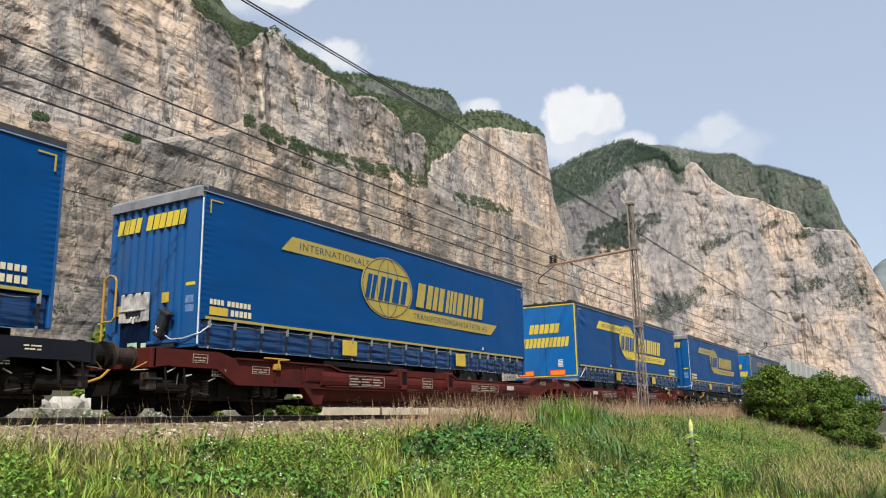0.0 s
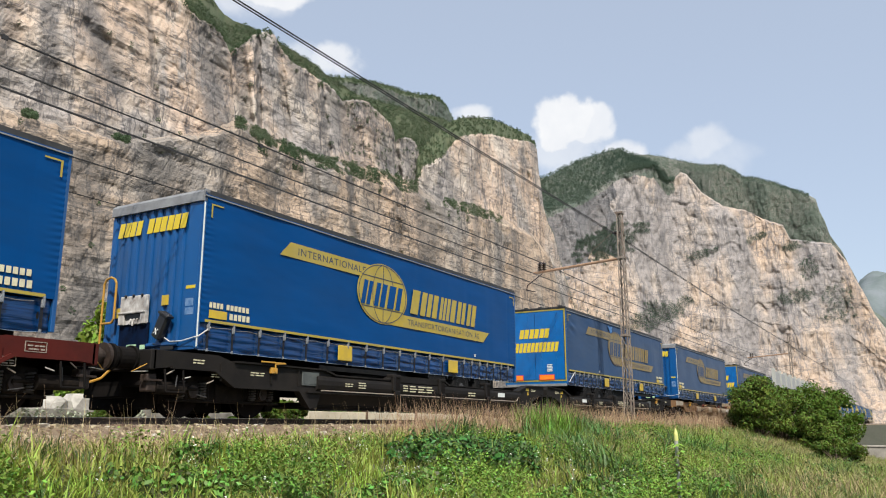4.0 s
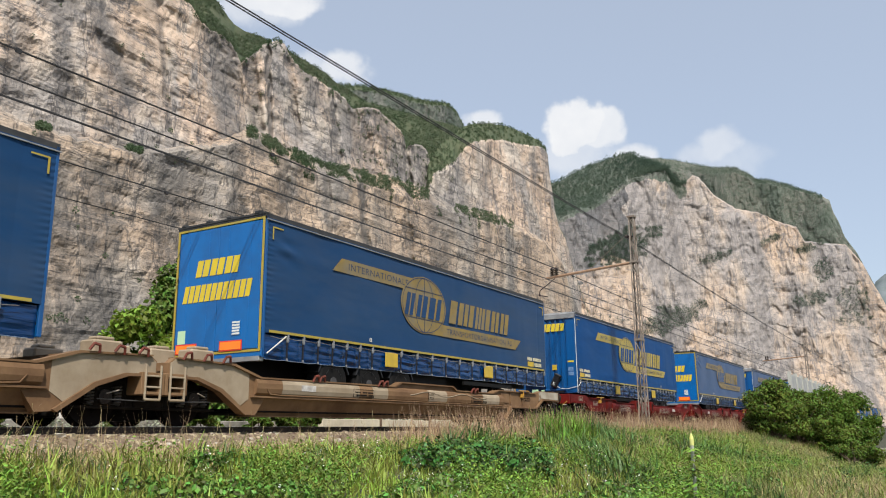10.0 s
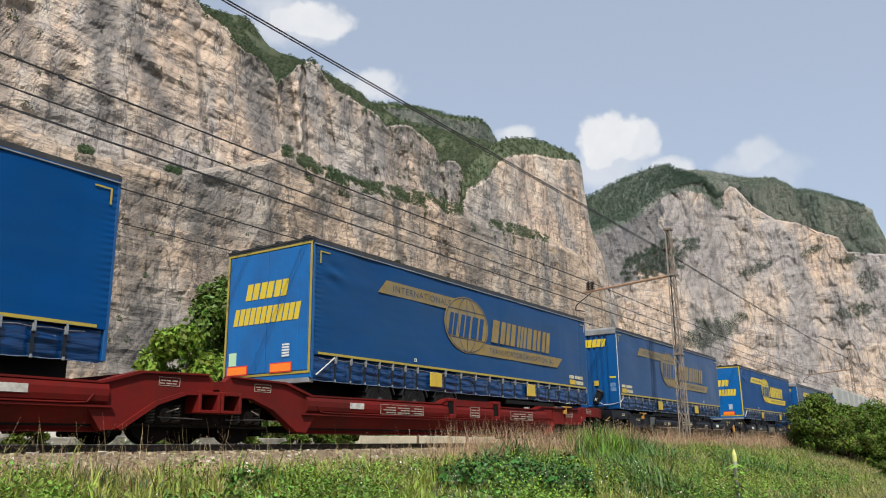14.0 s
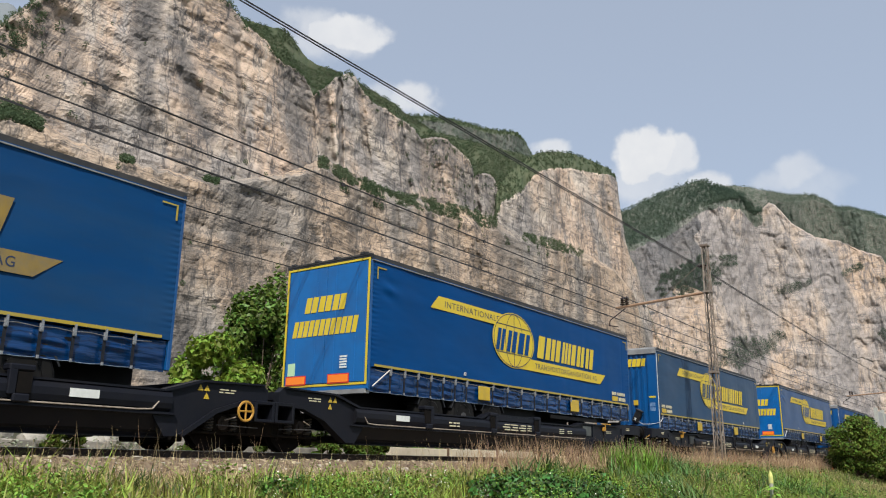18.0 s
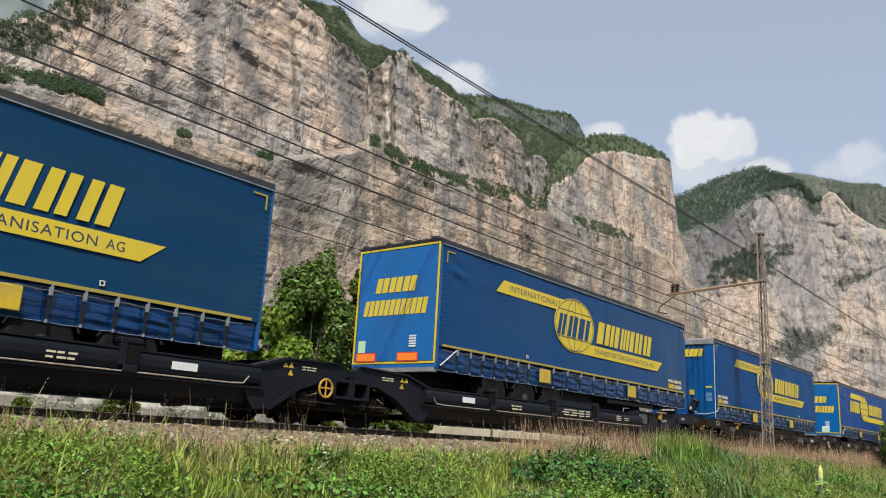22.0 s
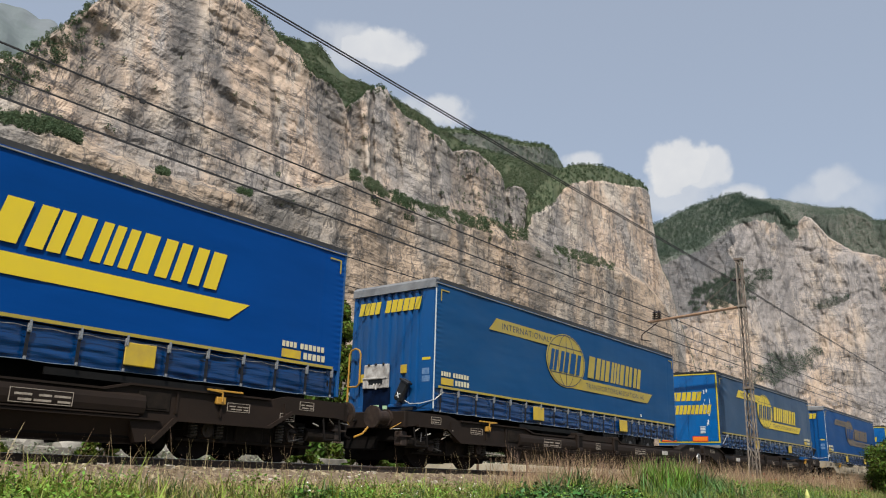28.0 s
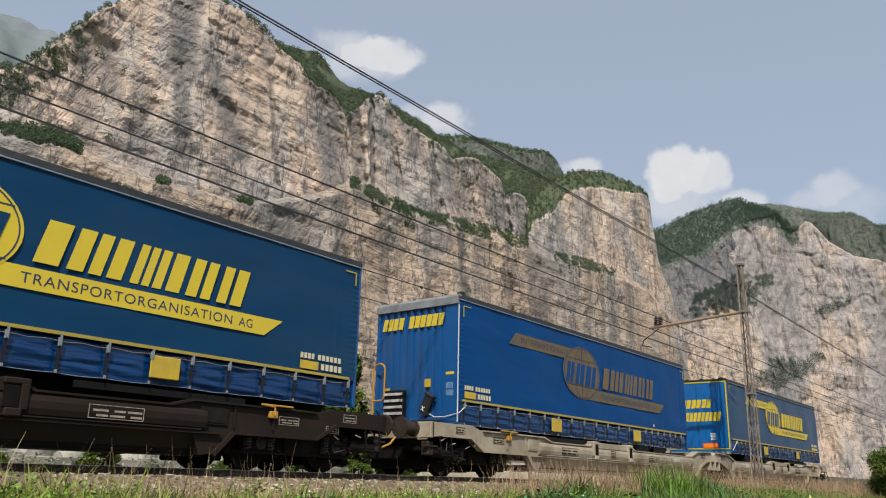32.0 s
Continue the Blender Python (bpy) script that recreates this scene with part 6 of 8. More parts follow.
        part("bumper", shared("bump", lambda: finish("bumper", cube(-0.02, 0.12, 0.05, WIDE - 0.05, low - 0.05, low + 0.06, 0.01), ALU)), None, tr)
    # running gear
    for y in (0.78, WIDE - 0.90):
        part("chassis_rail", shared(("rail", y, kind), lambda: finish("chassis_rail", box(cube(0.15, LONG - 0.15, y, y + 0.12, low - 0.05, low + 0.22), (0.15 if not front else 3.2), (LONG - 3.2 if not front else LONG - 0.15), y, y + 0.12, low - 0.36, low - 0.05), BLACKSTEEL)), None, tr)
    for i in range(3):
        wx = (LONG - 2.3 - 1.31 * i) if front else (2.3 + 1.31 * i)
        for y in (0.06, WIDE - 0.44):
            w = part("wheel", shared("tyre", road_wheel), None, tr, "black tyre", at=pose(wx, y, 0.92))
            part("rim", shared("rim", road_rim), None, w, "grey steel rim")
        part("axle", shared("axle", lambda: finish("axle", rod(bmesh.new(), (0, 0.2, 0.92), (0, WIDE - 0.2, 0.92), 0.06, 8), BLACKSTEEL)), None, tr, at=pose(wx, 0, 0))
        part("mudguard", shared("mud", lambda: finish("mudguard", prism(bmesh.new(), [(0.57 * math.cos(radians(a)), 0.92 + 0.57 * math.sin(radians(a))) for a in range(20, 161, 20)] + [(0.54 * math.cos(radians(a)), 0.92 + 0.54 * math.sin(radians(a))) for a in range(160, 19, -20)], 0.05, 0.45), DARKBOX)), None, tr, at=pose(wx, 0, 0))
    lx = 2.9 if front else LONG - 2.9
    for y in (0.55, WIDE - 0.67):
        part("landing_leg", shared(("leg", y), lambda: finish("landing_leg", box(cube(-0.06, 0.06, y, y + 0.12, 0.75, low + 0.1), -0.12, 0.12, y - 0.04, y + 0.16, 0.72, 0.76), BLACKSTEEL)), None, tr, at=pose(lx, 0, 0))
    part("pallet_box", shared(("pbox", kind), lambda: finish("pallet_box", cube(5.0, 7.4, 0.25, 0.75, low - 0.42, low + 0.05, 0.02), BLACKSTEEL)), None, tr)
    part("side_guard", shared(("guard", kind), lambda: finish("side_guard", cube(8.0 if not front else 3.6, 11.0 if not front else 6.6, 0.04, 0.08, low - 0.16, low - 0.06), BLACKSTEEL)), None, tr)
    return tr


def prism_flake(x, y, z, w, h):
    """A thin torn flake on an end wall."""
    bm = bmesh.new()
    o = ((0, 0), (w, h * 0.1), (w * 0.7, h * 0.5), (w * 1.1, h * 0.8), (w * 0.3, h), (-w * 0.2, h * 0.6), (w * 0.2, h * 0.35))
    a = [bm.verts.new((x, y + p, z + q)) for p, q in o]
    b = [bm.verts.new((x - 0.003, y + p, z + q)) for p, q in o]
    bm.faces.new(a)
    bm.faces.new(b[::-1])
    for i in range(len(o)):
        j = (i + 1) % len(o)
        bm.faces.new((a[i], a[j], b[j], b[i]))
    return bm


def prism_y(x, y0, y1, z0, z1):
    """Slanted bars on an end wall, read from outside with +y to its left."""
    bm = bmesh.new()
    ln = (z1 - z0) * 0.2
    ym = (y0 + y1) / 2
    for p0, p1 in ((y0, ym - 0.016), (ym + 0.016, y1)):
        o = ((p0, z0), (p1, z0), (p1 - ln, z1), (p0 - ln, z1))
        a = [bm.verts.new((x, p, q)) for p, q in o]
        b = [bm.verts.new((x - 0.004, p, q)) for p, q in o]
        bm.faces.new(a)
        bm.faces.new(b[::-1])
        for i in range(4):
            bm.faces.new((a[i], a[(i + 1) % 4], b[(i + 1) % 4], b[i]))
    return bm


# ---- pocket wagons: two units on three bogies; x counts from the leading trailer's front wall ----
JOINT = 15.75
SIDE = -0.14                # near face of the side frames


def side_outline():
    """Side frame from the buffer end to the joint."""
    return ((-0.95, 0.80), (-0.95, 1.12), (0.50, 1.12), (0.85, 1.03), (3.55, 1.03), (3.95, 0.93), (6.05, 0.93), (6.25, 1.03), (8.65, 1.03), (8.95, 0.92), (13.5, 0.90), (14.2, 1.10), (15.5, 1.14), (15.62, 1.05), (15.62, 0.82),
            (15.0, 0.78), (14.5, 0.62), (13.9, 0.22), (13.55, 0.20), (13.3, 0.54), (3.5, 0.54), (3.35, 0.20), (3.05, 0.24), (2.75, 0.57), (0.9, 0.57), (0.4, 0.84), (-0.6, 0.84))


def girder(x0, x1, proud=0.0):
    """Rounded upper girder, drawn along x."""
    sec = ((0.10, 0.90), (0.04, 0.895), (0.0, 0.86), (-0.022, 0.80), (-0.022, 0.70), (0.0, 0.62), (0.05, 0.575), (0.10, 0.565))
    bm = bmesh.new()
    a = [bm.verts.new((x0, SIDE + p - proud, q)) for p, q in sec]
    b = [bm.verts.new((x1, SIDE + p - proud, q)) for p, q in sec]
    bm.faces.new(a)
    bm.faces.new(b[::-1])
    for i in range(len(sec)):
        j = (i + 1) % len(sec)
        bm.faces.new((a[i], a[j], b[j], b[i]))
    return bm


def slanted_web(x0, x1):
    """Lower side plate, raked inwards to its foot."""
    bm = bmesh.new()
    sec = ((SIDE + 0.05, 0.545), (SIDE + 0.075, 0.545), (SIDE + 0.285, 0.195), (SIDE + 0.26, 0.195))
    a = [bm.verts.new((x0, p, q)) for p, q in sec]
    b = [bm.verts.new((x1, p, q)) for p, q in sec]
    bm.faces.new(a)
    bm.faces.new(b[::-1])
    for i in range(4):
        bm.faces.new((a[i], a[(i + 1) % 4], b[(i + 1) % 4], b[i]))
    return bm


def bogie_frame():
    bm = bmesh.new()
    for y in (0.25, WIDE - 0.35):
        prism(bm, ((-1.3, 0.46), (-1.3, 0.70), (-0.55, 0.76), (0.55, 0.76), (1.3, 0.70), (1.3, 0.46), (0.6, 0.40), (0.45, 0.28), (-0.45, 0.28), (-0.6, 0.40)), y, y + 0.10)
        box(bm, -0.30, 0.30, y - 0.05, y + 0.05, 0.30, 0.62, 0.02)
        rod(bm, (-1.45, y - 0.02, 0.30), (1.45, y - 0.02, 0.28), 0.025, 6)
        for s in (-0.45, 0.45):
            rod(bm, (s, y + 0.02, 0.22), (s, y + 0.02, 0.70), 0.035, 6)
        for s in (-1, 1):
            box(bm, s * 0.9 - 0.17, s * 0.9 + 0.17, y - 0.08, y + 0.12, 0.32, 0.62, 0.03)
            for k in (-1, 1):
                rod(bm, (s * 0.9 + k * 0.27, y + 0.02, 0.36), (s * 0.9 + k * 0.27, y + 0.02, 0.66), 0.075, 8)
    box(bm, -0.25, 0.25, 0.3, WIDE - 0.3, 0.42, 0.70)
    for s in (-1, 1):
        box(bm, s * 1.3 - 0.04, s * 1.3 + 0.04, 0.3, WIDE - 0.3, 0.45, 0.55)
        box(bm, s * 1.38 - 0.05, s * 1.38 + 0.05, 0.42, 0.56, 0.25, 0.6)
    return finish("bogie", bm, BOGIE)


def wheelset_mesh():
    bm = bmesh.new()
    c = WIDE / 2
    lathe(bm, ((-0.95, 0.07), (-0.78, 0.085), (-0.775, 0.16), (-0.79, 0.40), (-0.80, 0.455), (-0.69, 0.462), (-0.685, 0.49), (-0.66, 0.49), (-0.66, 0.40), (-0.69, 0.30), (-0.66, 0.10),
               (0.66, 0.10), (0.69, 0.30), (0.66, 0.40), (0.66, 0.49), (0.685, 0.49), (0.69, 0.462), (0.80, 0.455), (0.79, 0.40), (0.775, 0.16), (0.78, 0.085), (0.95, 0.07)), 30)
    for k in range(6):
        t = k * math.pi / 3
        rod(bm, (0.22 * math.cos(t), -0.80, 0.22 * math.sin(t)), (0.22 * math.cos(t), -0.77, 0.22 * math.sin(t)), 0.03, 6)
    return finish("wheelset", bm, WHEELSTEEL)


WHEELS = []


def wagon(paint):
    """Articulated pocket wagon, empty of its trailers."""
    P = PAINT[paint]
    colour = {"oxide": "oxide-red", "red": "traffic-red", "black": "blue-black", "soot": "sooty black", "brown": "dark brown", "tan": "dusty tan and brown", "cream": "worn cream-grey"}[paint]
    w = tagged(new("pocket_wagon"), "%s articulated pocket wagon on three bogies" % colour, "railway wagon", group="wagons of the train")

    def both(name, key, make, label=""):
        """A piece of the leading unit and its mirror image on the other."""
        a = shared(key, make)
        b = shared((key, "mirror"), lambda: flip(a, 2 * JOINT))
        return part(name, a, None, w, label), part(name, b, None, w, label)

    both("side_frame", ("side", paint), lambda: finish("side_frame", prism(bmesh.new(), side_outline(), SIDE + 0.06, SIDE + 0.20), P), "%s side frame" % colour)
    both("far_side_frame", ("side2", paint), lambda: finish("far_side_frame", prism(bmesh.new(), side_outline(), WIDE - SIDE - 0.06, WIDE - SIDE - 0.20), P))
    both("top_flange", ("flange", paint), lambda: finish("top_flange", prism(bmesh.new(), ((0.9, 1.015), (3.55, 1.015), (3.95, 0.915), (6.05, 0.915), (6.25, 1.015), (8.65, 1.015), (8.95, 0.905), (13.5, 0.885), (14.2, 1.085), (15.5, 1.125), (15.5, 1.15), (14.15, 1.12), (13.45, 0.915),
                                                                                 (8.98, 0.935), (8.68, 1.045), (6.22, 1.045), (6.02, 0.945), (3.97, 0.945), (3.57, 1.045), (0.9, 1.045)), SIDE, SIDE + 0.24), P))
    both("upper_web", ("web", paint), lambda: finish("upper_web", girder(3.3, 13.6), P))
    if paint != "tan":
        both("crest", ("crest", paint), lambda: finish("crest", prism(bmesh.new(), ((6.12, 0.89), (6.3, 1.012), (8.6, 1.012), (8.84, 0.89)), SIDE - 0.006, SIDE + 0.055), P), "raised middle of the side plate")
    both("ledge", ("ledge", paint), lambda: finish("ledge", prism(bmesh.new(), ((3.0, 0.53), (13.7, 0.53), (13.7, 0.56), (3.0, 0.56)), SIDE - 0.01, SIDE + 0.08), P))
    both("brake_pipe", ("pipe", paint), lambda: finish("brake_pipe", tube(bmesh.new(), [(3.4, SIDE - 0.02, 0.585), (13.0, SIDE - 0.02, 0.585), (13.25, SIDE - 0.02, 0.60), (13.35, SIDE - 0.02, 0.72)], 0.012, 6), PANELINK if paint in ("black", "soot") else P), "pipe along the sill")
    both("lower_web", ("lweb", paint), lambda: finish("lower_web", slanted_web(3.3, 13.6), P), "sill plate raked inwards")
    both("bottom_flange", ("bflange", paint), lambda: finish("bottom_flange", cube(3.2, 13.7, SIDE + 0.20, SIDE + 0.40, 0.18, 0.20), P))
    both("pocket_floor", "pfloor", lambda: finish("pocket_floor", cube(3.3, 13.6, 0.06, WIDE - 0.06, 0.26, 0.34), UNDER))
    both("platform", ("plat", paint), lambda: finish("platform", cube(-0.95, 3.2, SIDE + 0.2, WIDE - SIDE - 0.2, 0.86, 0.96), P))
    both("joint_platform", ("jplat", paint), lambda: finish("joint_platform", cube(13.9, 15.6, SIDE + 0.2, WIDE - SIDE - 0.2, 0.92, 1.06), P))
    both("hitch", ("hitch", paint), lambda: finish("hitch", box(box(bmesh.new(), 0.6, 1.5, 0.95, 1.6, 0.96, 1.10, 0.02), 0.85, 1.25, 1.05, 1.5, 1.1, 1.22, 0.03), UNDER))
    both("headstock", ("head", paint), lambda: finish("headstock", cube(-1.02, -0.90, SIDE + 0.06, WIDE - SIDE - 0.06, 0.78, 1.12, 0.015), P))
    both("stiffener", ("stiff", paint), lambda: finish("stiffener", prism(bmesh.new(), ((-0.6, 0.82), (0.38, 0.82), (0.88, 0.545), (2.72, 0.545), (3.08, 0.19), (3.14, 0.23), (2.78, 0.59), (0.92, 0.59), (0.42, 0.865), (-0.6, 0.865)), SIDE + 0.0, SIDE + 0.07), P))
    both("joint_rib", ("jrib", paint), lambda: finish("joint_rib", prism(bmesh.new(), ((13.86, 0.20), (14.5, 0.60), (15.05, 0.78), (15.6, 0.80), (15.6, 0.84), (15.0, 0.83), (14.45, 0.66), (13.8, 0.24)), SIDE + 0.0, SIDE + 0.07), P))
    both("joint_box", ("jbox", paint), lambda: finish("joint_box", box(box(box(cube(15.28, 15.34, SIDE - 0.02, SIDE + 0.34, 0.50, 0.86, 0.008), 15.68, 15.74, SIDE - 0.02, SIDE + 0.34, 0.50, 0.86, 0.008), 15.34, 15.68, SIDE - 0.02, SIDE + 0.34, 0.50, 0.55, 0.006), 15.34, 15.68, SIDE - 0.02, SIDE + 0.34, 0.80, 0.86, 0.006), P))
    for i, x in enumerate(() if paint == "tan" else (6.3, 8.5, 11.2) if paint in ("black", "soot") else (6.3, 8.5)):
        both("bracket", ("brk", i, paint), lambda: finish("bracket", box(box(box(bmesh.new(), x - 0.18, x + 0.18, SIDE - 0.05, SIDE + 0.16, 0.98, 1.07, 0.02), x - 0.17, x - 0.06, SIDE - 0.055, SIDE + 0.04, 0.66, 1.0, 0.012), x - 0.10, x + 0.13, SIDE - 0.075, SIDE + 0.02, 0.565, 0.68, 0.02), P), "folding support bracket")
        # no opening is cut: a near-black block paints the slot's shade
        both("slot_shade", ("slot", i), lambda: finish("slot_shade", cube(x - 0.05, x + 0.15, SIDE - 0.036, SIDE + 0.02, 0.69, 0.97), UNDER), "near-black block standing for the shaded slot behind the bracket")
    for i, (x0, x1, z0, z1) in enumerate(((-0.10, 0.18, 0.94, 1.04), (0.35, 0.62, 0.72, 0.80), (1.35, 1.75, 0.80, 0.89), *(((4.25, 5.5, 0.64, 0.82), (7.22, 7.62, 0.66, 0.86), (9.75, 11.3, 0.64, 0.80)) if paint in ("oxide", "red") else ((4.25, 4.55, 0.70, 0.80), (4.75, 5.05, 0.68, 0.84), (6.62, 6.84, 0.68, 0.86), (6.92, 8.12, 0.67, 0.86), (10.0, 10.45, 0.66, 0.80)) if paint in ("black", "soot") else ((4.45, 5.25, 0.66, 0.80), (7.3, 7.5, 0.70, 0.82), (9.9, 10.6, 0.66, 0.78))), (14.55, 14.9, 0.94, 1.03))):
        def rows_of_bars():
            bm = bmesh.new()
            n = 3 if z1 - z0 > 0.15 else 2
            for k in range(n):
                h = (z1 - z0) / n
                for q in range(3):
                    a = x0 + (x1 - x0) * q / 3
                    box(bm, a, a + (x1 - x0) * (0.29 if (k + q) % 2 else 0.22), SIDE - 0.026 if 3.3 < x0 < 13 else SIDE + 0.052, SIDE - 0.015 if 3.3 < x0 < 13 else SIDE + 0.065, z0 + k * h, z0 + k * h + h * 0.42)
            ya = SIDE - 0.026 if 3.3 < x0 < 13 else SIDE + 0.052
            for c in () if paint in ("black", "soot") else (z0 - 0.03, z1 + 0.012):
                box(bm, x0 - 0.03, x1 + 0.03, ya, ya + 0.011, c, c + 0.009)
            for c in () if paint in ("black", "soot") else (x0 - 0.03, x1 + 0.021):
                box(bm, c, c + 0.009, ya, ya + 0.011, z0 - 0.021, z1 + 0.012)
            return finish("marking_bar", bm, UNDER if paint in ("tan", "cream") else BARTXT if paint in ("black", "soot") else PANELINK)
        both("marking_bar", ("mb", i, paint), rows_of_bars, "small painted data panel")
    both("notice", ("ntc", paint), lambda: finish("notice", cube(11.9, 12.35, SIDE - 0.028, SIDE - 0.01, 0.69, 0.81), WHITEPLATE if paint in ("black", "soot") else WORNWHITE))
    if paint == "tan":
        for i, (a, b, m, word) in enumerate(((3.6, 4.6, CREAM_PATCH, "cream"), (6.6, 7.5, CREAM_PATCH, "cream"), (9.3, 9.9, CREAM_PATCH, "cream"), (10.4, 12.9, CREAM_PATCH, "cream"))):
            both("patch", ("tanpatch", i), lambda: finish("patch", girder(a, b, 0.004), m), word + " repainted stretch")
        both("end_patch", "tanend", lambda: finish("end_patch", prism(bmesh.new(), ((13.75, 0.96), (14.2, 1.085), (15.48, 1.125), (15.60, 1.04), (15.60, 0.83), (15.0, 0.795), (14.5, 0.65), (14.0, 0.34), (13.75, 0.5)), SIDE + 0.050, SIDE + 0.064), CREAM_PATCH), "cream repainted end plate")
        both("buffer_end_patch", "tanbuf", lambda: finish("buffer_end_patch", prism(bmesh.new(), ((-0.93, 0.865), (-0.93, 1.10), (0.48, 1.10), (0.62, 1.06), (0.62, 0.79), (0.44, 0.885)), SIDE + 0.050, SIDE + 0.064), WORNCREAM), "cream-grey repainted buffer end")
        both("drip_line", "tandrip", lambda: finish("drip_line", cord([(4.4 + 0.12 * q, SIDE - 0.024, 0.79 - 0.05 * math.sin(q * 0.42)) for q in range(34)], 0.011), CREAM_PATCH), "wavy cream brush line")
    if paint == "tan":
        for i, (x, y) in enumerate(((14.5, 0.05), (15.0, 0.5), (14.7, 1.9))):
            both("end_stop", ("stop", i), lambda: finish("end_stop", box(cube(x, x + 0.55, y, y + 0.36, 1.06, 1.34, 0.03), x + 0.1, x + 0.42, y + 0.05, y + 0.3, 1.34, 1.40, 0.02), CREAM_PATCH), "cream steel stop block on the deck end")
        for i, x in enumerate((14.3, 14.75, 15.2, 4.9, 5.1, 9.3, 9.5, 11.6, 11.8)):
            z = 1.14 if x > 13 else 0.92
            both("clamp", ("clamp", i), lambda: finish("clamp", tube(bmesh.new(), [(x, SIDE - 0.01, z), (x + 0.05, SIDE - 0.05, z + 0.10), (x + 0.15, SIDE - 0.05, z + 0.08), (x + 0.18, SIDE - 0.01, z - 0.03)], 0.024, 6), CLAMP), "rust-orange load clamp")
        both("end_ladder", "ladder", lambda: finish("end_ladder", tube(tube(tube(bmesh.new(), [(15.35, SIDE - 0.03, 0.98), (15.35, SIDE - 0.03, 0.42), (15.65, SIDE - 0.03, 0.42), (15.65, SIDE - 0.03, 0.98)], 0.02, 6), [(15.35, SIDE - 0.03, 0.62), (15.65, SIDE - 0.03, 0.62)], 0.016, 6), [(15.35, SIDE - 0.03, 0.80), (15.65, SIDE - 0.03, 0.80)], 0.016, 6), CREAM_PATCH), "bent steel steps")
    if paint in ("black", "soot"):
        for i, (x, z) in enumerate(((14.16, 1.0), (14.29, 1.0), (14.29, 0.87))):
            both("warning_triangle", ("tri", i), lambda: finish("warning_triangle", prism(bmesh.new(), ((x - 0.055, z - 0.05), (x + 0.055, z - 0.05), (x, z + 0.05)), SIDE + 0.05, SIDE + 0.062), YELLOWFLAP), "yellow warning triangle")
    both("hatch", ("hatch", paint), lambda: finish("hatch", box(cube(2.85, 3.40, SIDE + 0.035, SIDE + 0.065, 0.67, 0.96, 0.01), 2.91, 3.34, SIDE + 0.028, SIDE + 0.04, 0.71, 0.92), HATCHGREY if paint in ("black", "soot") else BOGIE if paint == "brown" else P), "recessed hatch in the side plate")
    for i, x in enumerate((0.55, 1.9, 2.72)):
        both("rib", ("rib", i, paint), lambda: finish("rib", cube(x, x + 0.03, SIDE + 0.03, SIDE + 0.065, 0.66, 0.985), P))
    both("lever", "lever", lambda: finish("lever", tube(box(bmesh.new(), 1.86, 2.04, SIDE - 0.01, SIDE + 0.06, 0.86, 0.98, 0.012), [(1.55, SIDE - 0.02, 1.075), (2.25, SIDE - 0.02, 1.075), (1.95, SIDE - 0.02, 1.05), (1.95, SIDE - 0.03, 0.90)], 0.016, 6), HOSE), "yellow brake lever")
    both("step", "step", lambda: finish("step", tube(bmesh.new(), [(-0.75, SIDE + 0.02, 0.80), (-0.75, SIDE - 0.04, 0.42), (-0.35, SIDE - 0.04, 0.42), (-0.35, SIDE + 0.02, 0.80)], 0.018, 6), UNDER))
    if paint in ("black", "brown"):
        wheel = shared(("hw", paint), lambda: finish("brake_wheel", bmesh_ring(15.05, SIDE - 0.05, 0.66, 0.16, 0.022), HOSE if paint == "black" else STEEL))
        part("brake_wheel", wheel, None, w, "orange handbrake wheel" if paint == "black" else "worn steel handbrake wheel")
    for x in (-1.02, 2 * JOINT + 1.02):
        s = -1 if x < 0 else 1
        for y in (WIDE / 2 - 0.875, WIDE / 2 + 0.875):
            big = 0.185 if paint in ("black", "soot") else 0.14
            part("buffer", shared(("buf", s, big), lambda: finish("buffer", rod(rod(rod(rod(bmesh.new(), (0, 0, 0), (s * 0.05, 0, 0), big + 0.035, 16), (s * 0.05, 0, 0), (s * 0.33, 0, 0), big, 18), (s * 0.32, 0, 0), (s * 0.42, 0, 0), 0.105, 14), (s * 0.41, 0, 0), (s * 0.47, 0, 0), 0.225, 20), UNDER if big > 0.15 else BUFFER)), None, w, "greased round buffer", at=pose(x, y, 0.98))
        part("coupling", shared(("cpl", s), lambda: finish("coupling", tube(bmesh.new(), [(0, 0, 0), (s * 0.3, 0, -0.05), (s * 0.35, 0, -0.35), (s * 0.2, 0, -0.4)], 0.03, 6), UNDER)), None, w, at=pose(x, WIDE / 2, 0.95))
        part("brake_hose", shared(("hose", s), lambda: finish("brake_hose", tube(bmesh.new(), [(0, 0, 0), (s * 0.2, 0.02, -0.2), (s * 0.42, 0.05, -0.28)], 0.022, 6), HOSE)), None, w, at=pose(x, WIDE / 2 - 0.4, 0.85))
    both("draft_beam", "draft", lambda: finish("draft_beam", box(cube(-0.9, 3.2, 0.78, WIDE - 0.78, 0.34, 0.86, 0.02), -0.9, -0.55, 0.3, WIDE - 0.3, 0.52, 0.8, 0.02), UNDER), "near-black centre beam")
    both("brake_cylinder", "bcyl", lambda: finish("brake_cylinder", rod(rod(bmesh.new(), (-0.78, 0.12, 0.50), (-0.12, 0.12, 0.50), 0.115, 14), (-0.12, 0.12, 0.50), (0.22, 0.12, 0.50), 0.03, 8), BOGIE), "ribbed brake cylinder")
    both("valve_box", "valve", lambda: finish("valve_box", box(cube(-0.98, -0.78, 0.02, 0.22, 0.42, 0.72, 0.02), -1.06, -0.70, -0.02, 0.10, 0.60, 0.63), BUFFER), "brown valve box")
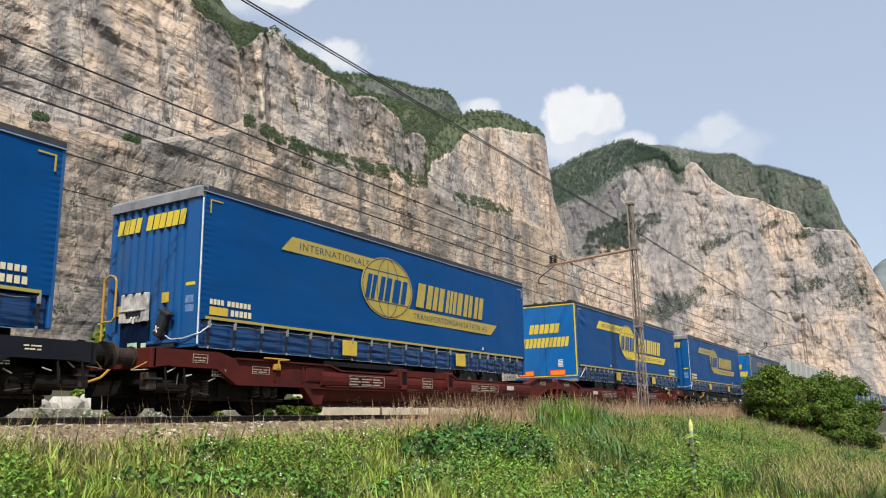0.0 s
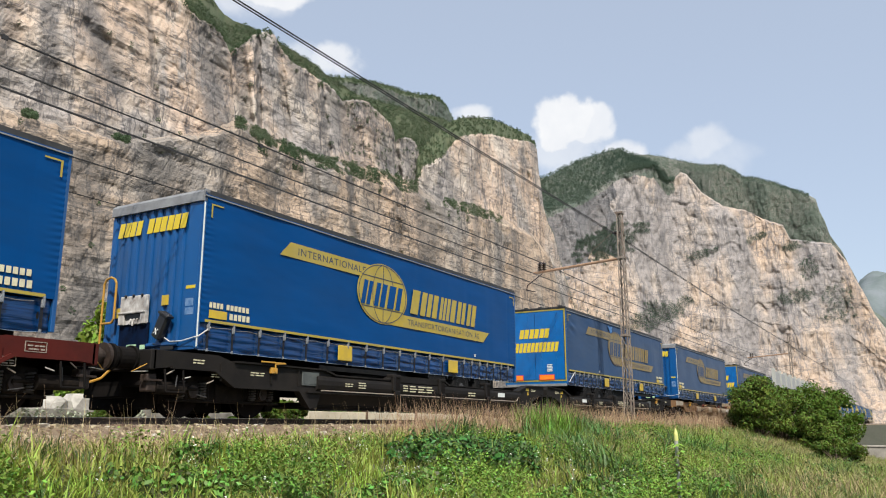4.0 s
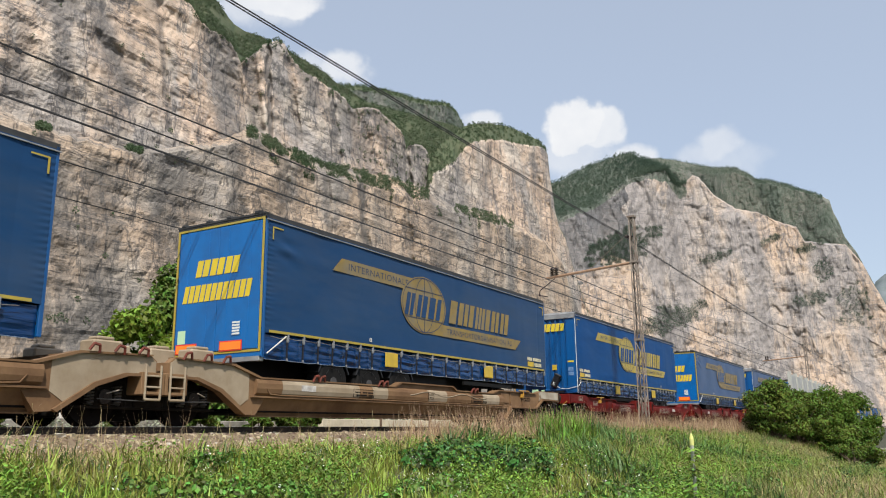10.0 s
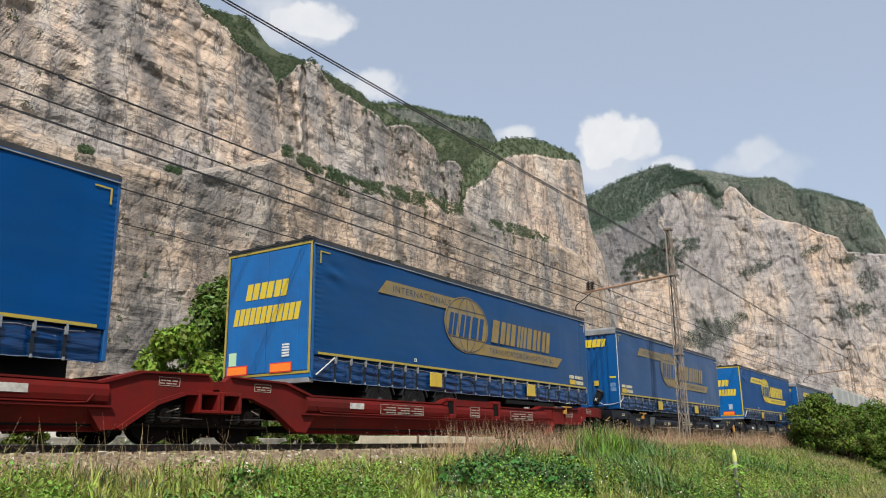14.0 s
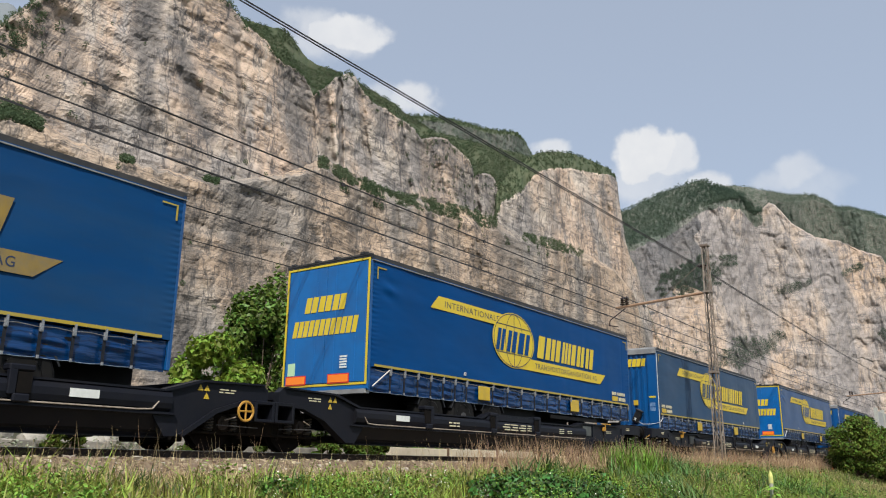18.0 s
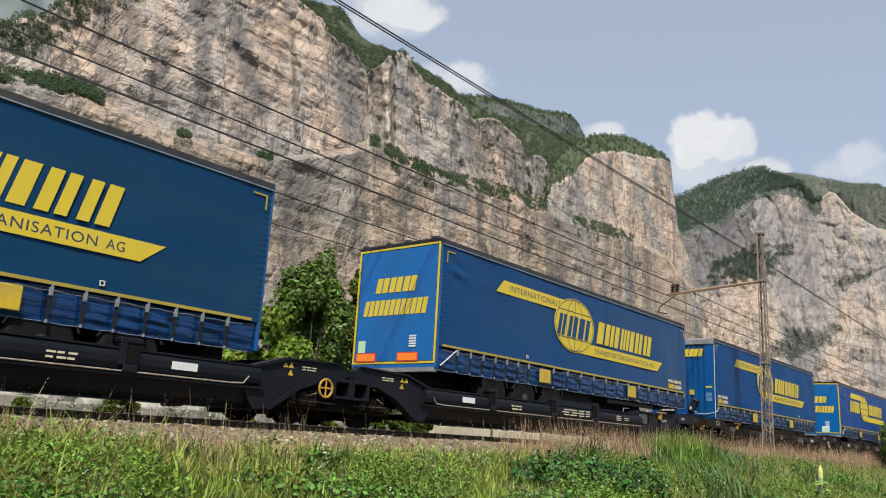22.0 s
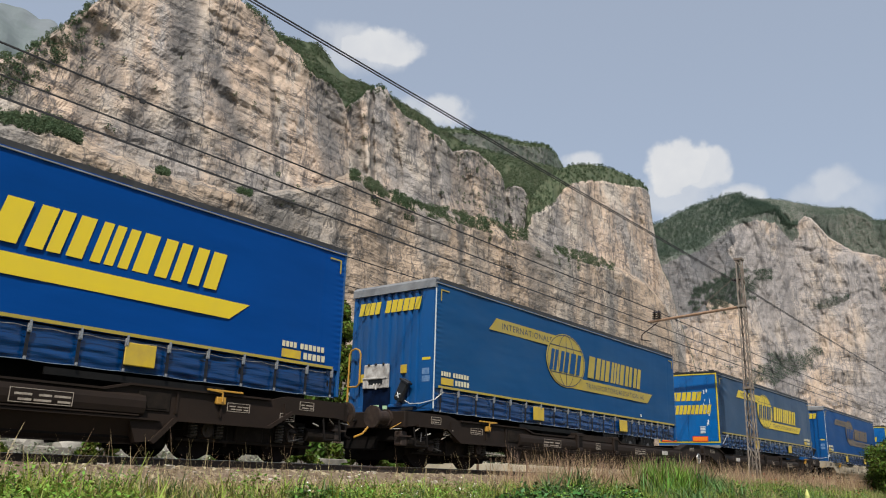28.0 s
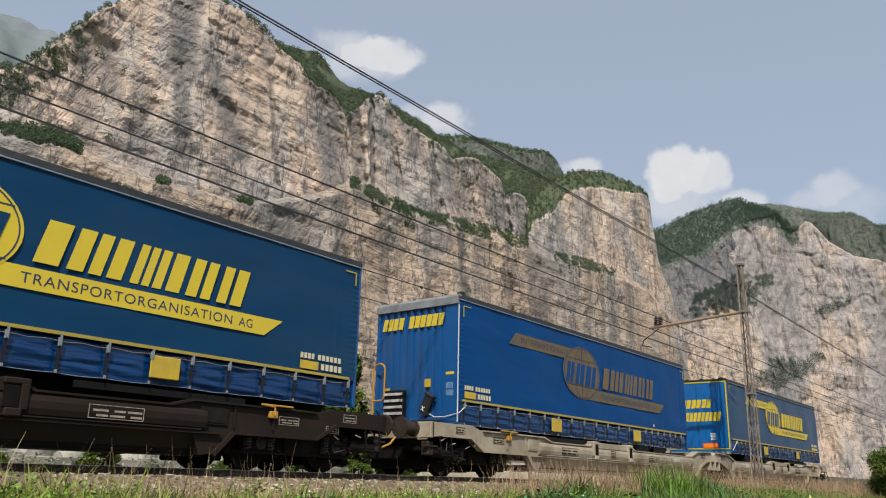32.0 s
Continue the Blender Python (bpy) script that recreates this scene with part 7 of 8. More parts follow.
    for i, (a, b, r, m) in enumerate((((-0.66, -0.07, 0.72), (-0.52, -0.10, 0.80), 0.017, PANELINK), ((-0.30, -0.06, 0.66), (-0.14, -0.08, 0.70), 0.016, WORNWHITE), ((-0.44, -0.06, 0.52), (-0.42, -0.06, 0.72), 0.018, RIM),
                                      ((-1.25, 0.10, 0.74), (-1.02, 0.0, 0.88), 0.013, HOSE), ((-1.25, 0.10, 0.74), (-0.95, 0.05, 0.76), 0.013, WORNWHITE), ((0.28, -0.04, 0.60), (0.42, -0.06, 0.66), 0.018, PANELINK), ((0.1, 0.0, 0.40), (0.34, 0.0, 0.36), 0.014, RIM), ((14.75, -0.02, 0.50), (14.95, -0.06, 0.56), 0.016, PANELINK), ((14.6, 0.0, 0.42), (15.5, 0.0, 0.40), 0.014, RIM))):
        both("brake_handle", ("bhand", i), lambda: finish("brake_handle", rod(bmesh.new(), a, b, r * 0.62, 6), m), "short worn brake handle")
    spring = shared("spring", lambda: finish("coil_spring", cord([(0.075 * math.cos(q * 0.9), 0.075 * math.sin(q * 0.9), 0.34 + 0.29 * q / 42) for q in range(43)], 0.017), RIM))
    for x in (1.05, JOINT, 2 * JOINT - 1.05):
        bg = part("bogie", shared("bogie", bogie_frame), None, w, "grimy two-axle bogie", at=pose(x, 0, 0))
        # added dark boxes close the bright gaps, standing in for shade around the wheels
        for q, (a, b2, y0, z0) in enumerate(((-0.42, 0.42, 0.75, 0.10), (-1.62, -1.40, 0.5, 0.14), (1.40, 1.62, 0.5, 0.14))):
            part("gap_filler", shared(("gap_fill", q), lambda: finish("gap_filler", cube(a, b2, y0, WIDE - y0, z0, 0.45, 0.03), UNDER)), None, bg, "near-black box added to darken the gap between the wheels")
        for s in (-0.9, 0.9):
            ws = part("wheelset", shared("wset", wheelset_mesh), None, bg, "rusty wheelset with worn treads", at=pose(s, WIDE / 2, 0.46))
            WHEELS.append((ws, s))
            part("axle_cap", shared("axcap", lambda: finish("axle_cap", rod(rod(bmesh.new(), (0, 0.17, 0.46), (0, 0.13, 0.46), 0.115, 14), (0, 0.13, 0.46), (0, 0.115, 0.46), 0.05, 8), BUFFER)), None, bg, "greasy axle-box cover", at=pose(s, 0, 0))
            for k in (-0.25, 0.25):
                part("coil_spring", spring, None, bg, "grimy coil spring", at=pose(s + k, 0.20, 0))
    return w


def bmesh_ring(x, y, z, r, t):
    bm = bmesh.new()
    pts = [(x + r * math.cos(2 * math.pi * i / 18), y, z + r * math.sin(2 * math.pi * i / 18)) for i in range(19)]
    tube(bm, pts, t, 6)
    tube(bm, [(x - r, y, z), (x + r, y, z)], t * 0.8, 5)
    tube(bm, [(x, y, z - r), (x, y, z + r)], t * 0.8, 5)
    return bm


# x of each trailer's leading end at the start; its tarpaulin, print, layout and height over the usual
TRAILERS = (
    (-6.52, "rear", "fresh", "mid", "band", -0.02), (9.84, "front", "fresh", "mid", "band", 0.0), (28.02, "rear", "fresh", "fresh", "band", -0.06),
    (44.38, "front", "fresh", "mid", "band", 0.0), (62.50, "rear", "dusty", "worn", "band", 0.05), (78.92, "front", "dusty", "worn", "band", 0.05),
    (97.06, "rear", "dusty", "worn", "band", 0.02), (113.43, "front", "fresh", "mid", "band", 0.0), (131.56, "rear", "worn", "worn", "band", -0.04),
    (147.97, "front", "worn", "worn", "band", 0.0), (166.35, "rear", "fresh", "fresh", "band", 0.0), (182.59, "front", "dark", "fresh", "band", -0.06),
    (200.95, "rear", "worn", "fresh", "band", 0.06), (217.27, "front", "fresh", "fresh", "band", -0.04), (235.99, "rear", "new", "new", "globe", -0.06),
    (252.46, "front", "faded", "mid", "band", 0.0), (270.52, "rear", "dark", "fresh", "band", -0.06), (287.40, "front", "fresh", "ghost", "band", -0.06),
    (305.50, "rear", "dark", "fresh", "band", -0.04),
)
WAGONS = ((-24.70, "black"), (9.84, "oxide"), (44.38, "soot"), (78.92, "tan"), (113.43, "red"), (147.97, "black"), (182.59, "black"), (217.27, "brown"),
          (252.46, "brown"), (287.40, "cream"))
ROLLING = []
for x0, kind, tarp, ink, layout, rise in TRAILERS:
    ROLLING.append((trailer(kind, tarp, ink, layout, rise, scrawl=(x0 == 270.52), torn=(x0 == 62.50), rack=(kind == "front" and (x0 > 140 and x0 < 230 or x0 > 280))), x0, rise))
for x0, paint in WAGONS:
    ROLLING.append((wagon(paint), x0, 0.0))


# ---- plants ----


def blades(x, y, z, h, lean, width, rng, segs=2):
    """Curved blades of grass as thin triangles and quads; returns n x 4 x 3 corners for each segment."""
    n = len(x)
    az = rng.uniform(0, 2 * np.pi, n)
    dx, dy = np.cos(az), np.sin(az)
    sx, sy = -dy, dx
    out = []
    prev = np.stack([x, y, z], 1)
    wp = width
    for k in range(1, segs + 1):
        t = k / segs
        bend = lean * t * t
        cur = np.stack([x + dx * h * bend, y + dy * h * bend, z + h * t * (1 - 0.35 * bend)], 1)
        wc = width * (1 - t) + 0.0008
        s = np.stack([sx, sy, np.zeros(n)], 1)
        out.append(np.stack([prev - s * wp[:, None], prev + s * wp[:, None], cur + s * wc[:, None], cur - s * wc[:, None]], 1))
        prev, wp = cur, wc
    return np.concatenate(out)


def lie_many(x, y):
    return np.array([lie(a, b) for a, b in zip(x, y)])


def build_meadow():
    rng = np.random.default_rng(21)

    def tufts(name, n, xr, yr, per, hr, wr, mat, spread, label, tone=None, power=1.0, leanr=(0.2, 0.9)):
        x = xr[0] + (xr[1] - xr[0]) * rng.random(n) ** power
        y = rng.uniform(*yr, n)
        if tone is not None:
            keep = np.array([tone(a, b) for a, b in zip(x, y)]) > rng.random(n)
            x, y = x[keep], y[keep]
        z = lie_many(x, y)
        hh = rng.uniform(*hr, len(x))
        m = len(x)
        X = np.repeat(x, per) + rng.normal(0, spread, m * per)
        Y = np.repeat(y, per) + rng.normal(0, spread, m * per)
        H = np.repeat(hh, per) * rng.uniform(0.5, 1.15, m * per)
        v = blades(X, Y, np.repeat(z, per) - 0.02, H, rng.uniform(*leanr, m * per), rng.uniform(*wr, m * per), rng)
        tagged(new(name, quads(name, v, mat)), label, "grass", kind="stuff")

    clump = lambda a, b: 0.5 + 0.9 * noise.noise((a * 0.45, b * 0.45, 1.3))
    clump2 = lambda a, b: 0.45 - 0.9 * noise.noise((a * 0.45, b * 0.45, 1.3))
    tufts("meadow_grass", 9200, (-6, 34), (1.4, 9.2), 10, (0.16, 0.36), (0.008, 0.016), GRASS, 0.08, "lush green meadow grass on the embankment", lambda a, b: 0.62 + 0.9 * noise.noise((a * 0.9, b * 0.9, 55.0)), 1.3)
    tufts("lawn_grass", 5200, (-9, 12), (-8, 3.2), 9, (0.12, 0.30), (0.005, 0.011), GRASS, 0.10, "loose meadow grass at the foot of the embankment", None, 1.0)
    tufts("tall_grass", 1700, (1, 32), (3.4, 9.0), 10, (0.34, 0.58), (0.009, 0.018), GRASS, 0.07, "tall broad-bladed green grass tufts", clump, 1.2)
    tufts("pale_grass", 3400, (0.5, 40), (1.6, 10.0), 9, (0.12, 0.30), (0.005, 0.010), GRASS_PALE, 0.09, "pale yellow-green grass", clump2, 1.2)
    tufts("far_grass", 9500, (16, 75), (-3.0, 9.7), 8, (0.2, 0.5), (0.008, 0.018), GRASS_PALE, 0.16, "sunlit pale grass down the far slope", None, 1.4)
    tufts("far_green_grass", 4600, (16, 75), (-3.0, 9.6), 8, (0.2, 0.5), (0.008, 0.018), GRASS, 0.16, "green grass down the far slope", lambda a, b: 0.45 + 1.3 * noise.noise((a * 0.22, b * 0.5, 5.3)), 1.4)
    patchy = lambda a, b: 0.10 + 1.5 * noise.noise((a * 0.6, b * 0.6, 21.7)) + 0.9 * math.exp(-((a - 13.4) / 0.9) ** 2 - ((b - 6.0) / 0.45) ** 2) + 0.5 * step(8.0, 8.8, b)
    tufts("dry_patches", 3600, (1, 32), (3.6, 10.0), 10, (0.14, 0.38), (0.004, 0.008), STRAW, 0.10, "dry tan grass patches in the meadow", patchy, 1.2)
    tufts("dark_grass", 2600, (1, 30), (3.4, 9.2), 11, (0.22, 0.48), (0.008, 0.015), GRASS_DARK, 0.06, "dark green grass clumps", lambda a, b: 1.6 * noise.noise((a * 0.8, b * 0.8, 41.0)), 1.2)
    tufts("far_dry_grass", 12500, (16, 75), (-2.0, 9.8), 8, (0.2, 0.5), (0.005, 0.011), STRAW, 0.16, "dry tan grass over the far slope", lambda a, b: 0.45 + 0.9 * noise.noise((a * 0.3, b * 0.3, 17.0)) + 0.06 * (b - 6), 1.4)
    tufts("dry_grass", 9500, (1, 60), (8.2, 10.75), 9, (0.08, 0.28), (0.003, 0.006), STRAW, 0.07, "dry straw-coloured grass along the ballast", None, 1.3)
    tufts("dry_stalks", 420, (1, 40), (8.2, 10.1), 4, (0.45, 0.85), (0.0025, 0.004), STRAW, 0.10, "thin dry grass stalks in front of the rails", None, 1.2, (0.1, 0.6))
    tufts("dry_thicket", 1500, (14, 46), (8.0, 9.9), 16, (0.5, 1.05), (0.004, 0.008), STRAW_TALL, 0.12, "thicket of tall dry grass near the mast", lambda a, b: 0.55 + 0.6 * noise.noise((a * 0.7, b, 3.0)) + 0.9 * (abs(a - 18.4) < 1.7), 1.0, (0.1, 0.5))
    tufts("dark_slope_grass", 2300, (13, 48), (0.5, 8.8), 11, (0.25, 0.55), (0.009, 0.018), GRASS_DARK, 0.10, "dark green grass clumps down the slope", lambda a, b: 1.8 * noise.noise((a * 0.35, b * 0.7, 77.0)) + 0.1, 1.5)
    tufts("lance_weeds", 1300, (11.5, 24), (4.6, 8.4), 9, (0.4, 0.85), (0.016, 0.032), LANCE, 0.09, "tall lance-leaved green weeds on the slope", lambda a, b: 1.6 * noise.noise((a * 0.5, b * 0.8, 12.0)) - 0.1 + math.exp(-((a - 16.6) / 1.1) ** 2 - ((b - 6.0) / 0.7) ** 2), 1.0, (0.2, 0.9))
    tufts("reed_clump", 70, (18.0, 19.8), (7.2, 8.5), 18, (0.6, 1.1), (0.014, 0.028), WEED, 0.09, "tall green reed-like grass clump", None, 1.0, (0.1, 0.5))


build_meadow()


def leaf_cloud(c, size, n, rng, lr=(0.03, 0.06), hollow=0.4, squash=0.55):
    """Leaf quads over an uneven ellipsoid, most of them facing outwards."""
    u = rng.normal(size=(n, 3))
    u /= np.linalg.norm(u, axis=1)[:, None]
    bump = np.array([1 + 0.38 * noise.noise((a * 2.2 + c[0], b * 2.2 + c[1], d * 2.2)) for a, b, d in u])
    p = np.asarray(c) + u * (rng.uniform(hollow, 1, n) ** 0.6 * bump)[:, None] * np.asarray(size)
    a, b = facing(u + np.array((0, 0, 0.25)), 0.5, rng)
    k = rng.uniform(*lr, n)[:, None]
    return np.stack([p - a * k, p - b * k * squash, p + a * k, p + b * k * squash], 1)


def shrub(name, x, y, w, h, n, seed, label, mat=None, lr=(0.05, 0.10), base=None, trunk=0.05, category="bush", depth=None, taper=False):
    """Stems that fork from the ground and a crown of leaf clumps with gaps."""
    rng = np.random.default_rng(seed)
    z0 = lie(x, y) if base is None else base
    ob = tagged(new(name), label, category)
    ob.location = (x, y, z0)
    dd = depth or w
    clumps = []
    k = max(9, int(w * 9), int(h * 5))
    for i in range(k):
        t = rng.uniform(0.08, 1.0)
        r = math.sqrt(max(0.08, 1 - (2 * t - 0.9) ** 2)) if t > 0.45 else 0.9
        r = 1.02 - 1.0 * t if taper else r
        a = rng.uniform(0, 2 * math.pi)
        q = rng.uniform(0.45, 0.95) * r
        clumps.append((q * w / 2 * math.cos(a), q * dd / 2 * math.sin(a), h * (0.12 + (0.84 if taper else 0.76) * t), 1.25 - 0.85 * t if taper else 1.0))
    bm = bmesh.new()
    for cx, cy, cz, _ in clumps[: max(6, k // 2)]:
        m = Vector((cx * 0.35, cy * 0.35, cz * 0.5))
        rod(bm, (cx * 0.06, cy * 0.06, -0.1), m, trunk, 6, trunk * 0.6)
        rod(bm, m, (cx, cy, cz), trunk * 0.6, 5, trunk * 0.15)
    part("trunk", bm, BARK, ob, "grey-brown forked stems")
    v = np.concatenate([leaf_cloud(c[:3], tuple(c[3] * e * rng.uniform(0.7, 1.25) for e in (w * 0.125, dd * 0.15, h * 0.12 * (0.7 if taper else 1.0))), n // k, rng, lr, 0.55) for c in clumps])
    part("crown", quads("crown", v, mat or BUSH), None, ob, "dense leafy crown")
    return ob


BUSH_BRIGHT = leaf("bright_leaves", (0.19, 0.27, 0.035), 0.5, 0.3)
BUSH_MID = leaf("mid_bush_leaves", (0.078, 0.125, 0.018), 0.55, 0.15, matte=True)
BUSH_TALL = leaf("tall_tree_leaves", (0.105, 0.165, 0.028), 0.6, 0.2)
shrub("bush", 44.2, 6.9, 6.0, 3.3, 24000, 31, "dense dark green bush on the embankment edge", depth=3.0, lr=(0.04, 0.08))
shrub("bush", 48.0, 6.3, 5.6, 3.0, 22000, 32, "dense dark green bush on the embankment edge", depth=3.2, lr=(0.04, 0.09))
shrub("bush", 52.2, 5.4, 5.6, 3.8, 18000, 33, "rounded green bush on the embankment edge", BUSH_MID, depth=3.6)
shrub("bush", 47.5, 3.9, 4.2, 2.1, 13000, 34, "low dark bush at the foot of the slope", depth=3.0, lr=(0.04, 0.08))
shrub("bush", 37.6, 2.95, 2.8, 1.35, 7000, 37, "low dark conifer-like bush at the foot of the slope", depth=2.2, lr=(0.03, 0.06))
shrub("bush", 64.0, 4.6, 4.4, 4.3, 15000, 35, "green bush further along the embankment", BUSH_MID, depth=3.6)
shrub("tree", 16.4, 21.0, 3.3, 4.6, 9000, 36, "bright yellow-green young tree behind the tracks", BUSH_BRIGHT, lr=(0.07, 0.14), category="tree")
shrub("tree", 18.6, 21.6, 2.6, 3.0, 6000, 40, "bright green shrub behind the tracks", BUSH_BRIGHT, lr=(0.07, 0.13), category="tree")
shrub("tree", 21.6, 21.9, 3.8, 6.9, 15000, 41, "dark green pointed garden tree behind the tracks", category="tree", taper=True, lr=(0.06, 0.12))
shrub("tree", 19.3, 21.9, 3.0, 7.5, 15000, 42, "tall leafy green tree behind the tracks", BUSH_TALL, category="tree", lr=(0.06, 0.13))
for k, (x, y, w, h) in enumerate(((4.6, 18.75, 1.6, 0.9), (8.2, 18.7, 1.0, 0.7), (10.6, 18.7, 1.4, 1.0), (14.1, 18.75, 1.2, 0.8), (17.2, 18.7, 1.8, 1.0), (19.6, 18.75, 1.5, 0.9), (21.6, 18.8, 2.4, 1.2), (9.0, 22, 3.0, 1.1), (21.5, 21.5, 5.0, 1.5), (27.0, 21.3, 5.0, 1.4), (38, 22, 6, 2.0), (47, 22, 7, 2.4), (58, 22, 8, 2.6))):
    shrub("hedge" if y > 20 else "bush", x, y, w, h, 2600, 50 + k, "low green hedge behind the far track" if y > 20 else "wild green bush against the low wall", depth=1.6 if y > 20 else 0.8, lr=(0.06, 0.11))


def cedar(x, y, h, seed, label):
    """A conifer with level, drooping boughs."""
    rng = np.random.default_rng(seed)
    z0 = lie(x, y)
    ob = tagged(new("cedar_tree"), label, "tree")
    ob.location = (x, y, z0)
    part("trunk", rod(bmesh.new(), (0, 0, -0.1), (0, 0, h * 0.97), 0.17, 8, 0.02), BARK, ob, "straight grey-brown trunk")
    for i in range(52):
        t = 0.12 + 0.86 * i / 51
        reach = (0.35 + 3.0 * (1 - t) ** 0.8) * rng.uniform(0.75, 1.15)
        a = i * 2.4 + rng.uniform(-0.4, 0.4)
        ax = Vector((math.cos(a), math.sin(a), 0))
        side = Vector((-math.sin(a), math.cos(a), 0))
        base = Vector((0, 0, h * t))
        path = [base + ax * reach * u + Vector((0, 0, 0.22 * reach * (u - 1.3 * u * u))) for u in (0, 0.35, 0.7, 1.0)]
        bough = part("bough", tube(bmesh.new(), path, 0.02, 4), BARK, ob)
        m = int(200 + 260 * reach)
        u = rng.uniform(0.15, 1.02, m)
        off = rng.normal(0, 0.16, m) * reach * (1.15 - u) + rng.normal(0, 0.05, m)
        c = np.array([base + ax * reach * q + side * o + Vector((0, 0, 0.22 * reach * (q - 1.3 * q * q))) for q, o in zip(u, off)])
        c[:, 2] -= 0.5 * np.abs(off) + rng.uniform(0, 0.10, m)
        d = np.outer(rng.uniform(0.4, 1.0, m), ax) + np.outer(np.sign(off) * rng.uniform(0.2, 1.0, m), side)
        d[:, 2] -= rng.uniform(0.2, 0.9, m)
        d /= np.linalg.norm(d, axis=1)[:, None]
        e = np.cross(d, rng.normal(size=(m, 3)))
        e /= np.linalg.norm(e, axis=1)[:, None]
        k = rng.uniform(0.09, 0.2, m)[:, None]
        part("needles", quads("needles", np.stack([c, c + d * k * 0.5 + e * k * 0.16, c + d * k, c + d * k * 0.5 - e * k * 0.16], 1), NEEDLES), None, bough, "dark blue-green needle sprays")


NEEDLES = leaf("cedar_needles", (0.06, 0.085, 0.032), 0.5, 0.1, matte=True)
cedar(32.3, 24.0, 10.4, 77, "dark green cedar with drooping boughs behind the tracks")


def weed(kind_seed, spots, h, spread, n, mat, lr, label, name):
    """Leafy weeds: each plant an upright stem with leaves all along."""
    rng = np.random.default_rng(kind_seed)
    out = []
    for x, y in spots:
        z = lie(x, y)
        hh = h * rng.uniform(0.35, 1.45)
        m = n
        t = rng.random(m)
        a = rng.uniform(0, 2 * np.pi, m)
        r = spread * (0.25 + 0.75 * np.sin(np.pi * np.clip(t, 0.1, 0.95))) * rng.random(m) ** 0.5
        p = np.stack([x + r * np.cos(a), y + r * np.sin(a), z + hh * t], 1)
        d = np.stack([np.cos(a), np.sin(a), rng.uniform(-0.9, 0.9, m)], 1)
        s = np.stack([-np.sin(a), np.cos(a), rng.uniform(-0.9, 0.9, m)], 1)
        k = rng.uniform(*lr, m)[:, None]
        out.append(np.stack([p, p + d * k * 0.6 - s * k * 0.42, p + d * k * 1.3, p + d * k * 0.6 + s * k * 0.42], 1))
    tagged(new(name, quads(name, np.concatenate(out), mat)), label, "weeds", kind="stuff")


def build_weeds():
    rng = np.random.default_rng(61)
    pts = lambda n, xr, yr, thr: [(a, b) for a, b in zip(rng.uniform(*xr, n), rng.uniform(*yr, n)) if noise.noise((a * 0.5, b * 0.5, 8)) > thr]
    weed(62, pts(5200, (1.5, 28), (3.2, 8.1), 0.06), 0.34, 0.15, 48, WEED, (0.016, 0.042), "broad-leaved green weeds among the grass", "broadleaf_weeds")
    weed(67, [(a, b) for a, b in zip(rng.uniform(13, 34, 420), rng.uniform(1.5, 8.6, 420)) if noise.noise((a * 0.4, b * 0.8, 31)) > 0.12], 0.38, 0.22, 50, BRAMBLE, (0.022, 0.05), "dark leafy weeds on the slope", "slope_weeds")
    def domes(name, spots, size, n, mat, lr, label):
        """Low leafy mounds, each with its lit crown and shaded foot."""
        v = [leaf_cloud((x, y, lie(x, y) + 0.35 * h), (w * q, w * q, h * q), n, rng, lr, 0.6) for x, y in spots for w, h, q in ((rng.uniform(*size), rng.uniform(*size) * 0.85, rng.uniform(0.7, 1.2)),)]
        tagged(new(name, quads(name, np.concatenate(v), mat)), label, "weeds", kind="stuff")

    domes("bramble_patch", [(12.6 + rng.normal(0, 0.85), 6.65 + rng.normal(0, 0.42)) for _ in range(54)], (0.22, 0.42), 300, BRAMBLE, (0.03, 0.062), "dark bramble patch in the meadow")
    domes("leafy_mounds", [(a, b) for a, b in zip(rng.uniform(2.5, 26, 1500), rng.uniform(3.6, 8.6, 1500)) if noise.noise((a * 0.55, b * 0.8, 66)) > 0.22], (0.12, 0.26), 110, WEED_DARK, (0.02, 0.05), "leafy green mounds of weeds in the meadow")
    domes("slope_mounds", [(a, b) for a, b in zip(rng.uniform(14, 44, 800), rng.uniform(1.0, 8.6, 800)) if noise.noise((a * 0.3, b * 0.7, 96)) > 0.2], (0.16, 0.34), 110, WEED_DARK, (0.025, 0.055), "leafy green mounds down the slope")
    weed(68, [(a, b) for a, b in zip(rng.uniform(1.5, 16, 190), rng.uniform(18.75, 19.15, 190))], 0.6, 0.26, 60, SAGE, (0.04, 0.08), "grey-green weeds along the low wall", "wall_weeds")
    weed(64, [(a, b) for a, b in zip(rng.uniform(2, 16, 110), rng.uniform(3.6, 8.0, 110))], 0.40, 0.03, 8, PETAL, (0.013, 0.026), "small white meadow flowers", "white_flowers")
    weed(66, [(a, b) for a, b in zip(rng.uniform(24, 40, 60), rng.uniform(6.5, 9.2, 60))], 0.5, 0.04, 5, POPPY, (0.02, 0.035), "scattered red poppies in the dry grass", "poppies")
    weed(65, [(9.0 + rng.normal(0, 0.8), 5.6 + rng.normal(0, 0.5)) for _ in range(45)], 0.40, 0.12, 12, PETAL, (0.009, 0.017), "white umbel flowers", "white_umbels")


build_weeds()

# ---- small fixed things ----


